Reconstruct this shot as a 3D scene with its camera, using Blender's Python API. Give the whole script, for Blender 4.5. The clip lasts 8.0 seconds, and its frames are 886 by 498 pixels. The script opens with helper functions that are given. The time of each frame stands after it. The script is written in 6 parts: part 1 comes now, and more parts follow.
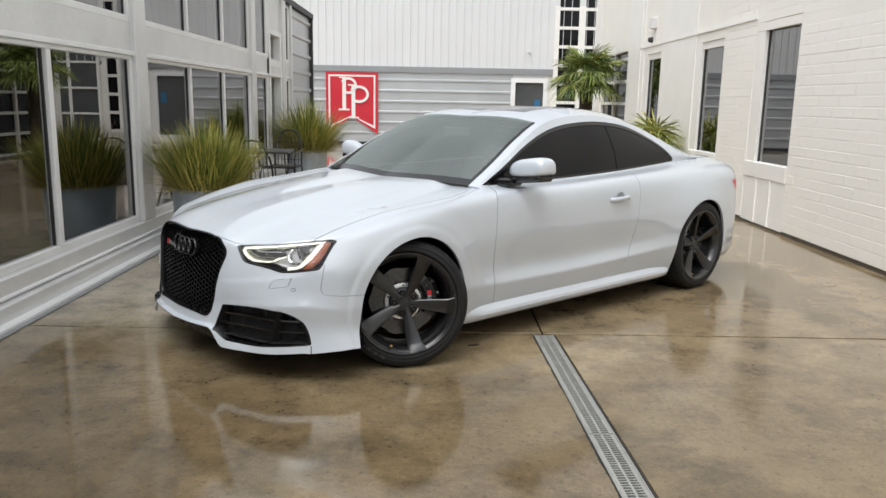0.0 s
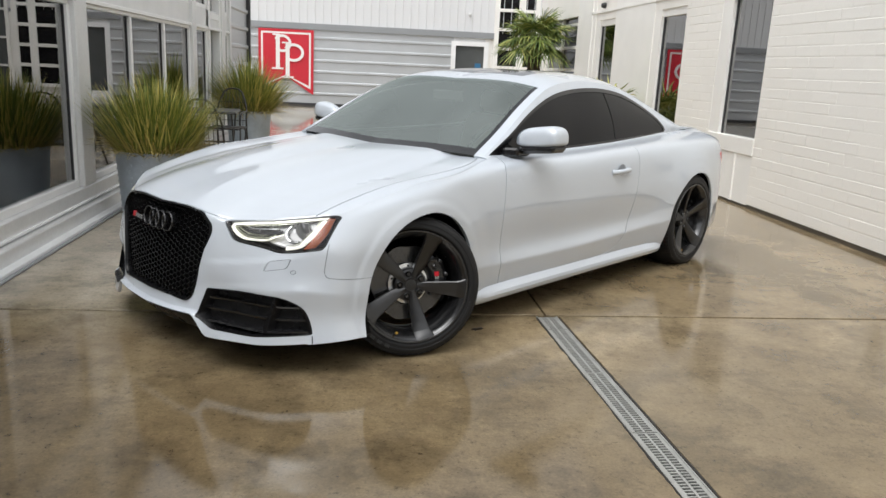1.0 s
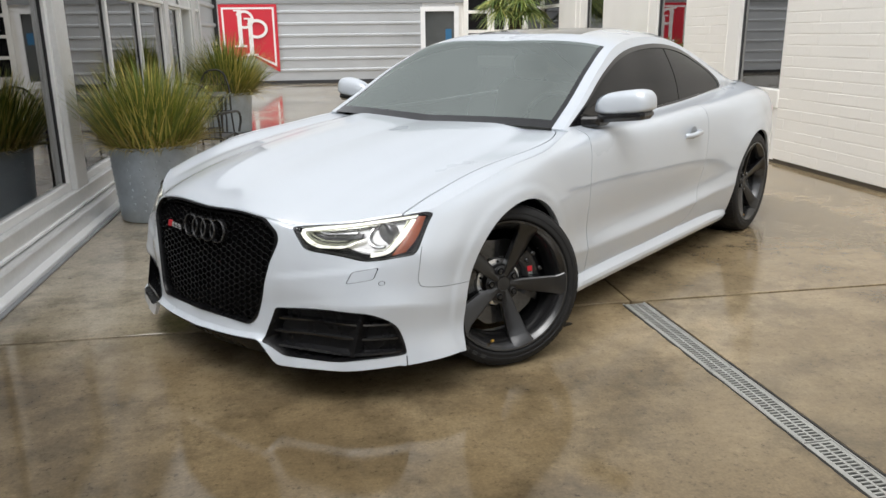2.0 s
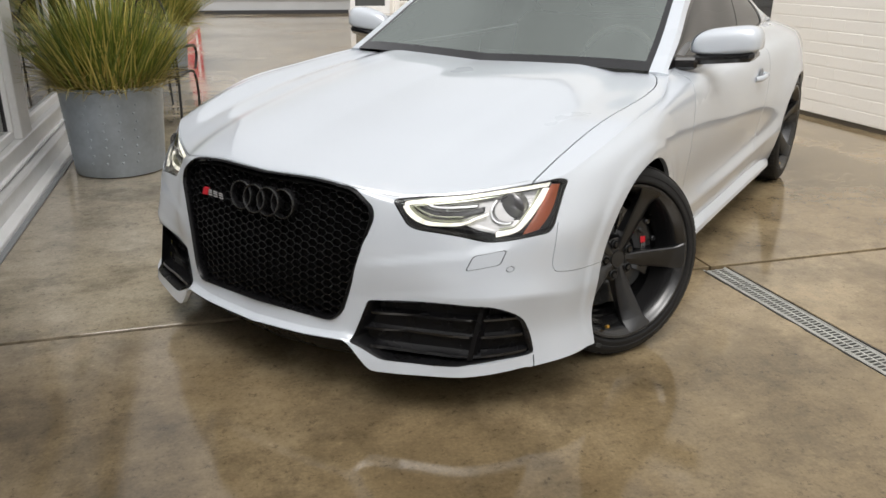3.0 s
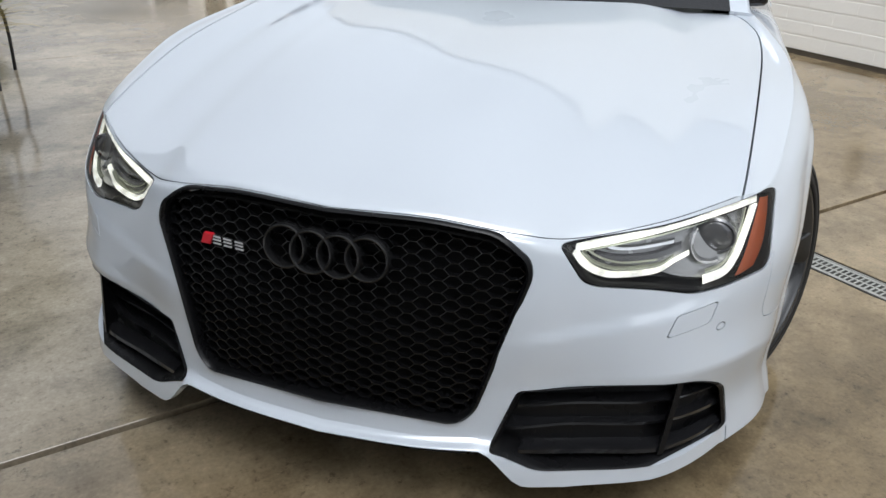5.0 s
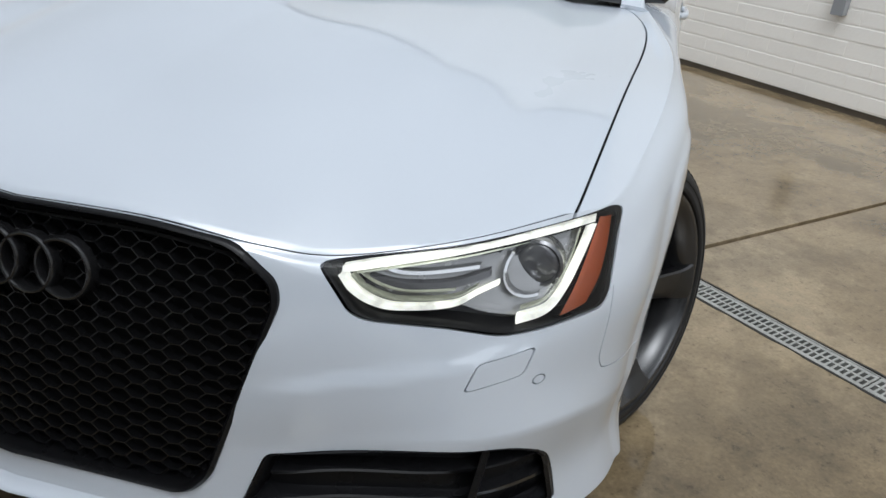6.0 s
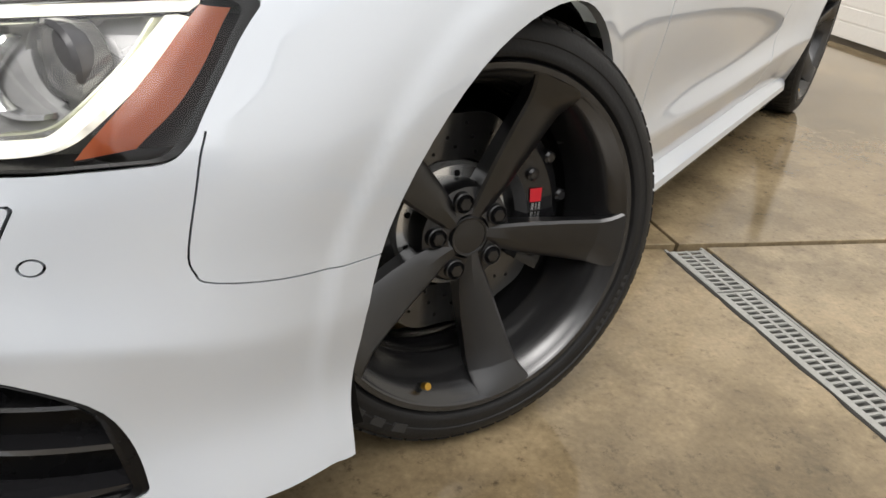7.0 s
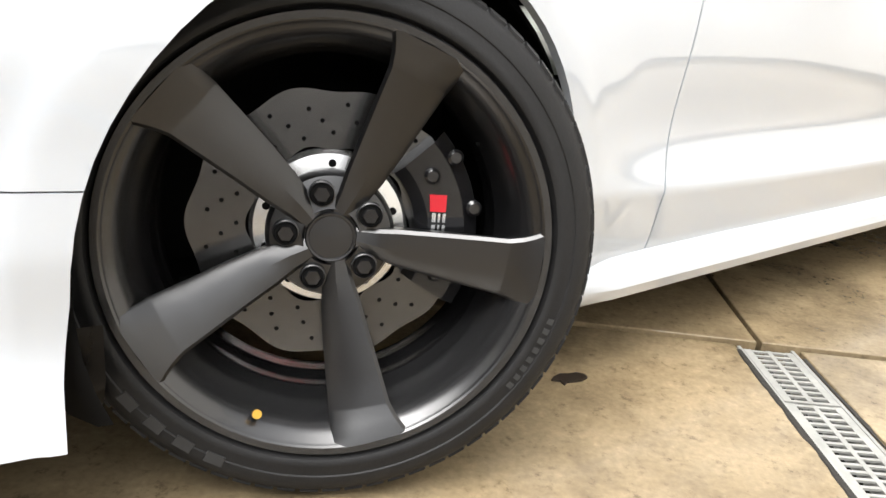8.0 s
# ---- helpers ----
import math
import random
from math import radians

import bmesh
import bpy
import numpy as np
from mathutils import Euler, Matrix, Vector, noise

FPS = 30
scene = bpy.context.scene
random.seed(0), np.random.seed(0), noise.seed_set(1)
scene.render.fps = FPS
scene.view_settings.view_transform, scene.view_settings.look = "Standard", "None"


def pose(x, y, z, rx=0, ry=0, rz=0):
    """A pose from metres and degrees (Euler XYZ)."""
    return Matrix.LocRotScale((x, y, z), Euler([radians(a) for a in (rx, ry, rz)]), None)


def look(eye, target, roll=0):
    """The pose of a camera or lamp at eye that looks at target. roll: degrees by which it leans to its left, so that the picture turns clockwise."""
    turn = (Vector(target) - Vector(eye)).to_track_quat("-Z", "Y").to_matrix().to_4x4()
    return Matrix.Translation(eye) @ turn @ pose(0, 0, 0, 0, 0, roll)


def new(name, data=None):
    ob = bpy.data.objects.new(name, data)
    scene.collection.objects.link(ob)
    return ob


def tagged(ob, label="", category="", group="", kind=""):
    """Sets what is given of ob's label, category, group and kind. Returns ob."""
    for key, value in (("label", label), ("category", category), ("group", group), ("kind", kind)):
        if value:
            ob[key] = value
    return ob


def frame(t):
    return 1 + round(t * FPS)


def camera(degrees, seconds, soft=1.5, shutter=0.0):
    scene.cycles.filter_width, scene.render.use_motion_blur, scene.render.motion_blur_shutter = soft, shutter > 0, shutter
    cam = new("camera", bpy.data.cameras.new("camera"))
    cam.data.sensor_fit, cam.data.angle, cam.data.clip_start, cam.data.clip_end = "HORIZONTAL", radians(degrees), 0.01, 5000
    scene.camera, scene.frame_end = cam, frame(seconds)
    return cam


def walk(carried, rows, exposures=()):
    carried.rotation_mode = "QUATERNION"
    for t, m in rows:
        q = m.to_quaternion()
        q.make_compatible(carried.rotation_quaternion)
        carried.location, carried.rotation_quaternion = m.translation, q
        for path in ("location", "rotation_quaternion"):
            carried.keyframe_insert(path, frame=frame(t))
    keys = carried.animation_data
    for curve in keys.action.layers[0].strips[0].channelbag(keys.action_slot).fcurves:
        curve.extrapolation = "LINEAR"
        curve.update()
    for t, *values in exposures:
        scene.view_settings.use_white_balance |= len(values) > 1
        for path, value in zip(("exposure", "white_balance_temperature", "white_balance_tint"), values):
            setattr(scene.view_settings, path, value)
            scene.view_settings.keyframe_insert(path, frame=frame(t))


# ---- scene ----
cam = camera(60.46, 8.0)
PATH = [
    (0, (0.678, -4.528, 1.383), (0.698, -2.565, 1.002), 1.09),
    (0.5, (0.541, -4.348, 1.366), (0.616, -2.401, 0.915), 2.74),
    (1, (0.270, -4.117, 1.355), (0.491, -2.184, 0.889), 2.76),
    (1.5, (0.007, -3.846, 1.348), (0.221, -1.915, 0.872), 2.44),
    (1.7, (-0.061, -3.721, 1.345), (0.171, -1.798, 0.844), 0.89),
    (2.8, (-0.656, -3.009, 1.275), (-0.176, -1.184, 0.612), -0.19),
    (3, (-0.750, -2.844, 1.288), (-0.229, -1.044, 0.590), 0.53),
    (3.5, (-0.979, -2.478, 1.272), (-0.251, -0.769, 0.533), 0.79),
    (4, (-1.131, -2.155, 1.271), (-0.289, -0.523, 0.479), 0.15),
    (4.2, (-1.139, -2.028, 1.261), (-0.246, -0.428, 0.458), 0.59),
    (5.3, (-1.172, -1.722, 1.294), (-0.183, -0.250, 0.368), 1.24),
    (5.5, (-1.118, -1.689, 1.261), (-0.024, -0.277, 0.362), 3.08),
    (6, (-0.717, -1.663, 1.154), (0.333, -0.197, 0.290), 6.29),
    (6.5, (-0.291, -1.615, 0.958), (0.536, -0.030, 0.061), 6.40),
    (7, (0.151, -1.614, 0.837), (0.728, 0.074, -0.067), 7.45),
    (7.5, (0.504, -1.553, 0.699), (0.707, 0.293, -0.043), 8.35),
    (8, (0.675, -1.535, 0.655), (0.649, 0.349, -0.014), 6.10),
]
walk(cam, [(t, look(eye, aim, roll)) for t, eye, aim, roll in PATH],
     exposures=[(0.0, 0.60, 6350, 9), (1.7, 0.60, 6350, 9), (3.0, 0.60, 6600, 10), (3.5, 0.52, 6550, 10), (4.2, 0.52, 6200, 10), (5.5, 0.41, 6020, 8), (6.5, 0.18, 5920, 8),
                (6.8, 0.42, 6120, 9), (7.0, 0.74, 6600, 10), (7.5, 1.38, 6500, 10), (8.0, 1.80, 6500, 10)])

# ---- daylight: an overcast sky with a broad soft sun ----
world = bpy.data.worlds.new("overcast")
scene.world = world
world.use_nodes = True
wn, wl = world.node_tree.nodes, world.node_tree.links
sky = wn.new("ShaderNodeTexSky")
sky.sky_type, sky.sun_disc = "NISHITA", False
sky.sun_elevation, sky.sun_rotation = radians(63.9), radians(-151)
sky.air_density, sky.dust_density = 1.0, 4.0
pale = wn.new("ShaderNodeHueSaturation")
pale.inputs["Saturation"].default_value = 0.10
wl.new(sky.outputs[0], pale.inputs["Color"])
# uneven cloud cover
wc_, cloud, lift = wn.new("ShaderNodeTexCoord"), wn.new("ShaderNodeTexNoise"), wn.new("ShaderNodeMapRange")
cloud.inputs["Scale"].default_value, cloud.inputs["Detail"].default_value, cloud.inputs["Roughness"].default_value = 2.2, 3, 0.45
lift.inputs["From Min"].default_value, lift.inputs["From Max"].default_value = 0.34, 0.66
lift.interpolation_type = "SMOOTHSTEP"
lift.inputs["To Min"].default_value, lift.inputs["To Max"].default_value = 0.80, 1.20
shade = wn.new("ShaderNodeVectorMath")
shade.operation = "SCALE"
wl.new(wc_.outputs["Generated"], cloud.inputs["Vector"])
wl.new(cloud.outputs["Fac"], lift.inputs["Value"])
wl.new(pale.outputs[0], shade.inputs[0])
wl.new(lift.outputs[0], shade.inputs["Scale"])
wl.new(shade.outputs[0], wn["Background"].inputs["Color"])
wn["Background"].inputs["Strength"].default_value = 0.15
sun = new("sun", bpy.data.lights.new("sun", "SUN"))
sun.data.energy, sun.data.angle, sun.data.color = 0.55, radians(50), (1.0, 0.97, 0.93)
sun.matrix_world = look((0, 0, 10), (1.0, 1.8, 10 - 4.2))
scene.view_settings.exposure = 0.0

# ---- materials ----
def rgb(c):
    return (c, c, c, 1.0) if isinstance(c, (int, float)) else (*c, 1.0)


def mat(name, colour, rough=0.5, metal=0.0, vary=0.12, scale=6.0, fine=60.0, bump=0.0, rough_vary=0.1, coat=0.0, spread=0.0, **more):
    """A surface with stains at one scale and grain at a finer one, in metres of the object."""
    m = bpy.data.materials.new(name)
    m.use_nodes = True
    n, l = m.node_tree.nodes, m.node_tree.links
    b = n["Principled BSDF"]
    tc = n.new("ShaderNodeTexCoord")
    big, small = n.new("ShaderNodeTexNoise"), n.new("ShaderNodeTexNoise")
    big.inputs["Scale"].default_value, big.inputs["Detail"].default_value = scale, 5
    small.inputs["Scale"].default_value, small.inputs["Detail"].default_value = fine, 3
    for t in (big, small):
        l.new(tc.outputs["Object"], t.inputs["Vector"])
    mix = n.new("ShaderNodeMix")
    mix.data_type, mix.blend_type = "RGBA", "MIX"
    c = rgb(colour)
    mix.inputs["A"].default_value = tuple(v * (1 - vary) for v in c[:3]) + (1,)
    mix.inputs["B"].default_value = tuple(min(1, v * (1 + vary)) for v in c[:3]) + (1,)
    add = n.new("ShaderNodeMath")
    add.operation = "MULTIPLY_ADD"
    l.new(small.outputs["Fac"], add.inputs[0])
    add.inputs[1].default_value = 0.45
    half = n.new("ShaderNodeMath")
    half.operation = "MULTIPLY_ADD"
    l.new(big.outputs["Fac"], half.inputs[0])
    half.inputs[1].default_value, half.inputs[2].default_value = 1.1, -0.28
    l.new(half.outputs[0], add.inputs[2])
    last = add.outputs[0]
    if spread:
        info = n.new("ShaderNodeObjectInfo")
        sp = n.new("ShaderNodeMath")
        sp.operation = "MULTIPLY_ADD"
        l.new(info.outputs["Random"], sp.inputs[0])
        sp.inputs[1].default_value = spread
        l.new(last, sp.inputs[2])
        last = sp.outputs[0]
    l.new(last, mix.inputs["Factor"])
    l.new(mix.outputs["Result"], b.inputs["Base Color"])
    r = n.new("ShaderNodeMapRange")
    r.inputs["To Min"].default_value, r.inputs["To Max"].default_value = max(0.02, rough - rough_vary), min(1, rough + rough_vary)
    l.new(big.outputs["Fac"], r.inputs["Value"])
    l.new(r.outputs[0], b.inputs["Roughness"])
    b.inputs["Metallic"].default_value = metal
    b.inputs["Coat Weight"].default_value = coat
    b.inputs["Coat Roughness"].default_value = 0.03
    if bump:
        bp = n.new("ShaderNodeBump")
        bp.inputs["Strength"].default_value, bp.inputs["Distance"].default_value = 1.0, bump
        l.new(small.outputs["Fac"], bp.inputs["Height"])
        l.new(bp.outputs[0], b.inputs["Normal"])
    for k, v in more.items():
        b.inputs[k.replace("_", " ")].default_value = v
    return m


def glass_mat(name, tint, rough=0.0, clear=1.0, ior=1.45, shine=1.0):
    """A thin pane: clear through, with a mirror's gloss at a slant."""
    m = bpy.data.materials.new(name)
    m.use_nodes = True
    n, l = m.node_tree.nodes, m.node_tree.links
    n.remove(n["Principled BSDF"])
    t, g, f, x = n.new("ShaderNodeBsdfTransparent"), n.new("ShaderNodeBsdfGlossy"), n.new("ShaderNodeFresnel"), n.new("ShaderNodeMixShader")
    t.inputs["Color"].default_value = rgb(tint)
    g.inputs["Roughness"].default_value = rough
    g.inputs["Color"].default_value = rgb(shine)
    f.inputs["IOR"].default_value = ior
    l.new(f.outputs[0], x.inputs[0])
    l.new(t.outputs[0], x.inputs[1])
    l.new(g.outputs[0], x.inputs[2])
    l.new(x.outputs[0], n["Material Output"].inputs["Surface"])
    return m


def wet_concrete():
    m = bpy.data.materials.new("wet_concrete")
    m.use_nodes = True
    n, l = m.node_tree.nodes, m.node_tree.links
    b = n["Principled BSDF"]
    geo = n.new("ShaderNodeNewGeometry")

    def noise_at(scale, detail, rough=0.55, shift=0.0):
        t = n.new("ShaderNodeTexNoise")
        t.inputs["Scale"].default_value, t.inputs["Detail"].default_value, t.inputs["Roughness"].default_value = scale, detail, rough
        mp = n.new("ShaderNodeVectorMath")
        mp.inputs[1].default_value = (shift, shift * 1.7, 0)
        l.new(geo.outputs["Position"], mp.inputs[0])
        l.new(mp.outputs[0], t.inputs["Vector"])
        return t.outputs["Fac"]

    def ramp(fac, stops):
        r = n.new("ShaderNodeValToRGB")
        e = r.color_ramp.elements
        e[0].position, e[0].color = stops[0][0], rgb(stops[0][1])
        e[1].position, e[1].color = stops[-1][0], rgb(stops[-1][1])
        for p, c in stops[1:-1]:
            e.new(p).color = rgb(c)
        l.new(fac, r.inputs[0])
        return r.outputs[0]

    def mixed(a, c, fac, kind="MIX"):
        x = n.new("ShaderNodeMix")
        x.data_type, x.blend_type = "RGBA", kind
        for s, v in (("Factor", fac), ("A", a), ("B", c)):
            if isinstance(v, (float, int)):
                x.inputs[s].default_value = v
            else:
                l.new(v, x.inputs[s])
        return x.outputs["Result"]

    blot, stain, grain, wetn = noise_at(0.9, 6, 0.62), noise_at(3.4, 8, 0.68, 3.1), noise_at(90, 3), noise_at(0.55, 4, 0.5, 7.7)
    mottle, speck = noise_at(11, 6, 0.7, 5.3), noise_at(34, 4, 0.7, 2.2)
    col = ramp(blot, [(0.28, (0.200, 0.143, 0.074)), (0.48, (0.290, 0.214, 0.116)), (0.72, (0.385, 0.296, 0.174))])
    # paler concrete along the metal building, with a ragged edge
    sep = n.new("ShaderNodeSeparateXYZ")
    l.new(geo.outputs["Position"], sep.inputs[0])
    edge = n.new("ShaderNodeMath")
    edge.operation = "MULTIPLY_ADD"
    l.new(wetn, edge.inputs[0])
    edge.inputs[1].default_value = -2.6
    l.new(sep.outputs["X"], edge.inputs[2])
    span = n.new("ShaderNodeMapRange")
    span.interpolation_type = "SMOOTHSTEP"
    span.inputs["From Min"].default_value, span.inputs["From Max"].default_value = -0.6, -2.4
    l.new(edge.outputs[0], span.inputs["Value"])

    def along(lo, hi, shift):
        a, r = n.new("ShaderNodeMath"), n.new("ShaderNodeMapRange")
        a.operation, r.interpolation_type = "MULTIPLY_ADD", "SMOOTHSTEP"
        l.new(blot, a.inputs[0])
        a.inputs[1].default_value = shift
        l.new(sep.outputs["Y"], a.inputs[2])
        r.inputs["From Min"].default_value, r.inputs["From Max"].default_value = lo, hi
        l.new(a.outputs[0], r.inputs["Value"])
        return r.outputs[0]

    both_ = n.new("ShaderNodeMath")
    both_.operation = "MULTIPLY"
    l.new(span.outputs[0], both_.inputs[0])
    l.new(along(-0.1, 1.1, 1.2), both_.inputs[1])
    # darker, slightly richer colour towards the near end of the yard
    near_end = along(0.55, -0.55, 1.4)
    pale = ramp(blot, [(0.28, (0.40, 0.335, 0.235)), (0.72, (0.55, 0.475, 0.36))])
    col = mixed(col, pale, both_.outputs[0])
    wet = n.new("ShaderNodeHueSaturation")
    wet.inputs["Value"].default_value, wet.inputs["Saturation"].default_value = 0.71, 1.06
    l.new(col, wet.inputs["Color"])
    col = mixed(col, wet.outputs[0], near_end)
    col = mixed(col, ramp(stain, [(0.36, 0.56), (0.45, 0.84), (0.49, 1.02), (0.62, 1.12), (0.70, 1.20)]), 0.62, "MULTIPLY")
    col = mixed(col, ramp(mottle, [(0.34, 0.76), (0.46, 0.95), (0.54, 1.03), (0.70, 1.18)]), 0.50, "MULTIPLY")
    col = mixed(col, ramp(speck, [(0.32, 0.60), (0.41, 0.93), (0.58, 1.0), (0.70, 1.18)]), 0.85, "MULTIPLY")
    # standing water darkens the slab in patches with a crisp rim
    col = mixed(col, ramp(noise_at(0.95, 7, 0.6, 7.7), [(0.425, 0.74), (0.455, 0.90), (0.475, 0.98), (0.485, 1.06), (0.56, 1.0)]), 0.9, "MULTIPLY")
    pits = noise_at(24, 9, 0.78, 9.1)
    col = mixed(col, ramp(pits, [(0.35, 0.36), (0.41, 0.88), (0.45, 1.0), (0.62, 1.0), (0.70, 1.2)]), 0.75, "MULTIPLY")
    col = mixed(col, ramp(grain, [(0.3, 0.82), (0.7, 1.15)]), 0.7, "MULTIPLY")
    tone = n.new("ShaderNodeHueSaturation")
    tone.inputs["Saturation"].default_value, tone.inputs["Value"].default_value = 0.93, 0.84
    l.new(col, tone.inputs["Color"])
    l.new(tone.outputs[0], b.inputs["Base Color"])
    rough = ramp(wetn, [(0.38, 0.03), (0.52, 0.08), (0.68, 0.20)])
    rough = mixed(rough, ramp(stain, [(0.35, 0.65), (0.65, 1.3)]), 1.0, "MULTIPLY")
    l.new(rough, b.inputs["Roughness"])
    bp = n.new("ShaderNodeBump")
    bp.inputs["Strength"].default_value, bp.inputs["Distance"].default_value = 0.28, 0.0014
    l.new(mixed(grain, stain, 0.5), bp.inputs["Height"])
    l.new(bp.outputs[0], b.inputs["Normal"])
    b.inputs["IOR"].default_value = 1.62
    return m


M = {}
M["concrete"] = wet_concrete()
M["joint"] = mat("joint_filler", (0.018, 0.016, 0.013), 0.7, bump=0.002)
M["grate"] = mat("galvanised_grate", (0.40, 0.40, 0.375), 0.42, 0.45, 0.35, 9, 70, 0.0004, 0.12)
M["channel"] = mat("drain_channel", (0.006, 0.006, 0.005), 0.8, Specular_IOR_Level=0.1)
M["white_block"] = mat("white_painted_block", (0.88, 0.85, 0.79), 0.48, 0, 0.05, 1.2, 45, 0.0012, 0.08, spread=0.15)
M["white_mortar"] = mat("white_painted_mortar", (0.86, 0.83, 0.77), 0.6, 0, 0.06, 2, 60, 0.002)
M["white_wood"] = mat("white_painted_wood", (0.86, 0.84, 0.795), 0.42, 0, 0.06, 2.5, 55, 0.0006)
M["white_siding"] = mat("white_metal_siding", (0.70, 0.70, 0.705), 0.42, 0, 0.04, 0.8, 25, 0.0)
M["grey_metal"] = mat("brushed_grey_metal", (0.74, 0.74, 0.735), 0.34, 0.25, 0.16, 2.0, 40, 0.0003, 0.1)
M["corrugated"] = mat("galvanised_corrugated", (0.55, 0.565, 0.58), 0.36, 0.45, 0.10, 1.4, 22, 0.0)
M["frame_metal"] = mat("white_window_frame", (0.86, 0.86, 0.855), 0.38, 0.0, 0.10, 3, 60, 0.0003)
M["band_grey"] = mat("grey_flashing", (0.30, 0.31, 0.32), 0.45, 0.2, 0.08, 1.5, 30)
M["dark_trim"] = mat("dark_rubber_trim", (0.03, 0.03, 0.032), 0.55)
# the added rooms' dimness is put into these wall and floor colours
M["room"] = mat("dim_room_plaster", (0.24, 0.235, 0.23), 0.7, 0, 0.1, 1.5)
M["room_floor"] = mat("dim_polished_floor", (0.06, 0.055, 0.05), 0.25)
M["pane"] = glass_mat("window_pane", (0.60, 0.63, 0.62), ior=3.1)
M["red_sign"] = mat("red_enamel", (0.56, 0.028, 0.045), 0.35, 0, 0.06, 3, 40)
M["white_sign"] = mat("white_enamel", (0.82, 0.80, 0.78), 0.35, 0, 0.04, 3, 40)
M["zinc"] = mat("galvanised_zinc", (0.40, 0.45, 0.50), 0.40, 0.5, 0.30, 5, 28, 0.0004, 0.12)
M["base_dirt"] = mat("damp_wall_foot", (0.085, 0.07, 0.05), 0.6, 0, 0.4, 6, 50, 0.002)
# the door panes' paler reflection is put into this grey base colour
M["grey_glass"] = mat("grey_door_glass", (0.085, 0.09, 0.09), 0.12, 0, 0.25, 2.0, 30)
M["soil"] = mat("soil", (0.035, 0.026, 0.018), 0.9, bump=0.01)
M["black_iron"] = mat("black_wrought_iron", (0.025, 0.024, 0.024), 0.42, 0.3, 0.2, 8, 60, 0.0004)


def leaf_mat(name, low, mid, tip):
    m = mat(name, mid, 0.5, 0, 0.2, 5, 40)
    n, l = m.node_tree.nodes, m.node_tree.links
    b = n["Principled BSDF"]
    geo = n.new("ShaderNodeNewGeometry")
    r = n.new("ShaderNodeValToRGB")
    e = r.color_ramp.elements
    e[0].position, e[0].color, e[1].position, e[1].color = 0.0, rgb(low), 1.0, rgb(tip)
    e.new(0.55).color = rgb(mid)
    l.new(geo.outputs["Random Per Island"], r.inputs[0])
    l.new(r.outputs[0], b.inputs["Base Color"])
    return m


M["grass"] = leaf_mat("ornamental_grass", (0.07, 0.12, 0.02), (0.24, 0.28, 0.045), (0.70, 0.56, 0.16))
M["palm"] = leaf_mat("palm_leaf", (0.045, 0.085, 0.016), (0.16, 0.215, 0.042), (0.42, 0.41, 0.11))
M["fan_leaf"] = leaf_mat("yellow_fan_leaf", (0.10, 0.14, 0.025), (0.27, 0.30, 0.06), (0.55, 0.50, 0.15))
M["bark"] = mat("palm_fibre", (0.06, 0.045, 0.03), 0.9, 0, 0.4, 20, 80, 0.01)
M["paint"] = mat("white_car_paint", (0.540, 0.580, 0.630), 0.28, 0, 0.01, 2, 300, 0.0, 0.02, coat=1.0)
pb_ = M["paint"].node_tree.nodes["Principled BSDF"]
pb_.inputs["Coat IOR"].default_value, pb_.inputs["Coat Roughness"].default_value, pb_.inputs["Specular IOR Level"].default_value = 2.15, 0.015, 0.10
M["tint"] = mat("tinted_glass", (0.006, 0.006, 0.007), 0.03, 0, 0.0, rough_vary=0.0, Specular_IOR_Level=0.24)
M["screen"] = glass_mat("windscreen_glass", (0.88, 0.94, 0.89), ior=4.6, shine=(0.87, 0.95, 0.89))
M["lamp_glass"] = glass_mat("lamp_lens", 0.95, ior=1.35)
M["gloss_black"] = mat("gloss_black", (0.010, 0.010, 0.011), 0.14, 0, 0.1, coat=0.3)
M["satin_black"] = mat("satin_black_alloy", (0.0065, 0.0066, 0.0072), 0.30, 0.0, 0.15, 9, 160, 0.0001, 0.06, Specular_IOR_Level=0.8)
M["rim_black"] = mat("gloss_black_rim", (0.011, 0.011, 0.0115), 0.25, 0.0, 0.15, 9, 160, 0.0, 0.05, Specular_IOR_Level=0.9)
M["mesh_black"] = mat("mesh_black", (0.005, 0.005, 0.0055), 0.22, 0, 0.2, 15, 90, 0.0, 0.05, Specular_IOR_Level=0.6)
M["grille_black"] = mat("grille_black", (0.005, 0.005, 0.0055), 0.28, 0, 0.2, 15, 90, 0.0, 0.05, Specular_IOR_Level=0.2)
M["ring_black"] = mat("emblem_black", (0.009, 0.009, 0.0095), 0.20, 0, 0.2, 15, 90, 0.0, 0.04, Specular_IOR_Level=0.8)
M["black_plastic"] = mat("black_plastic", (0.014, 0.014, 0.015), 0.45, 0, 0.15, 12, 200, 0.0002)
M["rubber"] = mat("tyre_rubber", (0.013, 0.013, 0.0133), 0.55, 0, 0.25, 14, 180, 0.0005, Specular_IOR_Level=0.25)
M["steel"] = mat("brake_steel", (0.118, 0.117, 0.115), 0.18, 0.85, 0.18, 9, 160, 0.00004, 0.1)
M["bright"] = mat("bright_metal", (0.75, 0.76, 0.77), 0.2, 0.9, 0.05)
# near-black for real liners and for the shade in gaps, holes and openings
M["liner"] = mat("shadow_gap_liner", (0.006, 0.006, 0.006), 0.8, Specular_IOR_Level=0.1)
M["amber"] = mat("amber_lens", (0.52, 0.13, 0.045), 0.12, 0, 0.15, 30, 90, coat=0.6)
M["red_badge"] = mat("red_badge", (0.55, 0.012, 0.025), 0.3)
M["seat"] = mat("pale_leather", (0.66, 0.67, 0.62), 0.5, 0, 0.1, 8, 120, 0.0005)
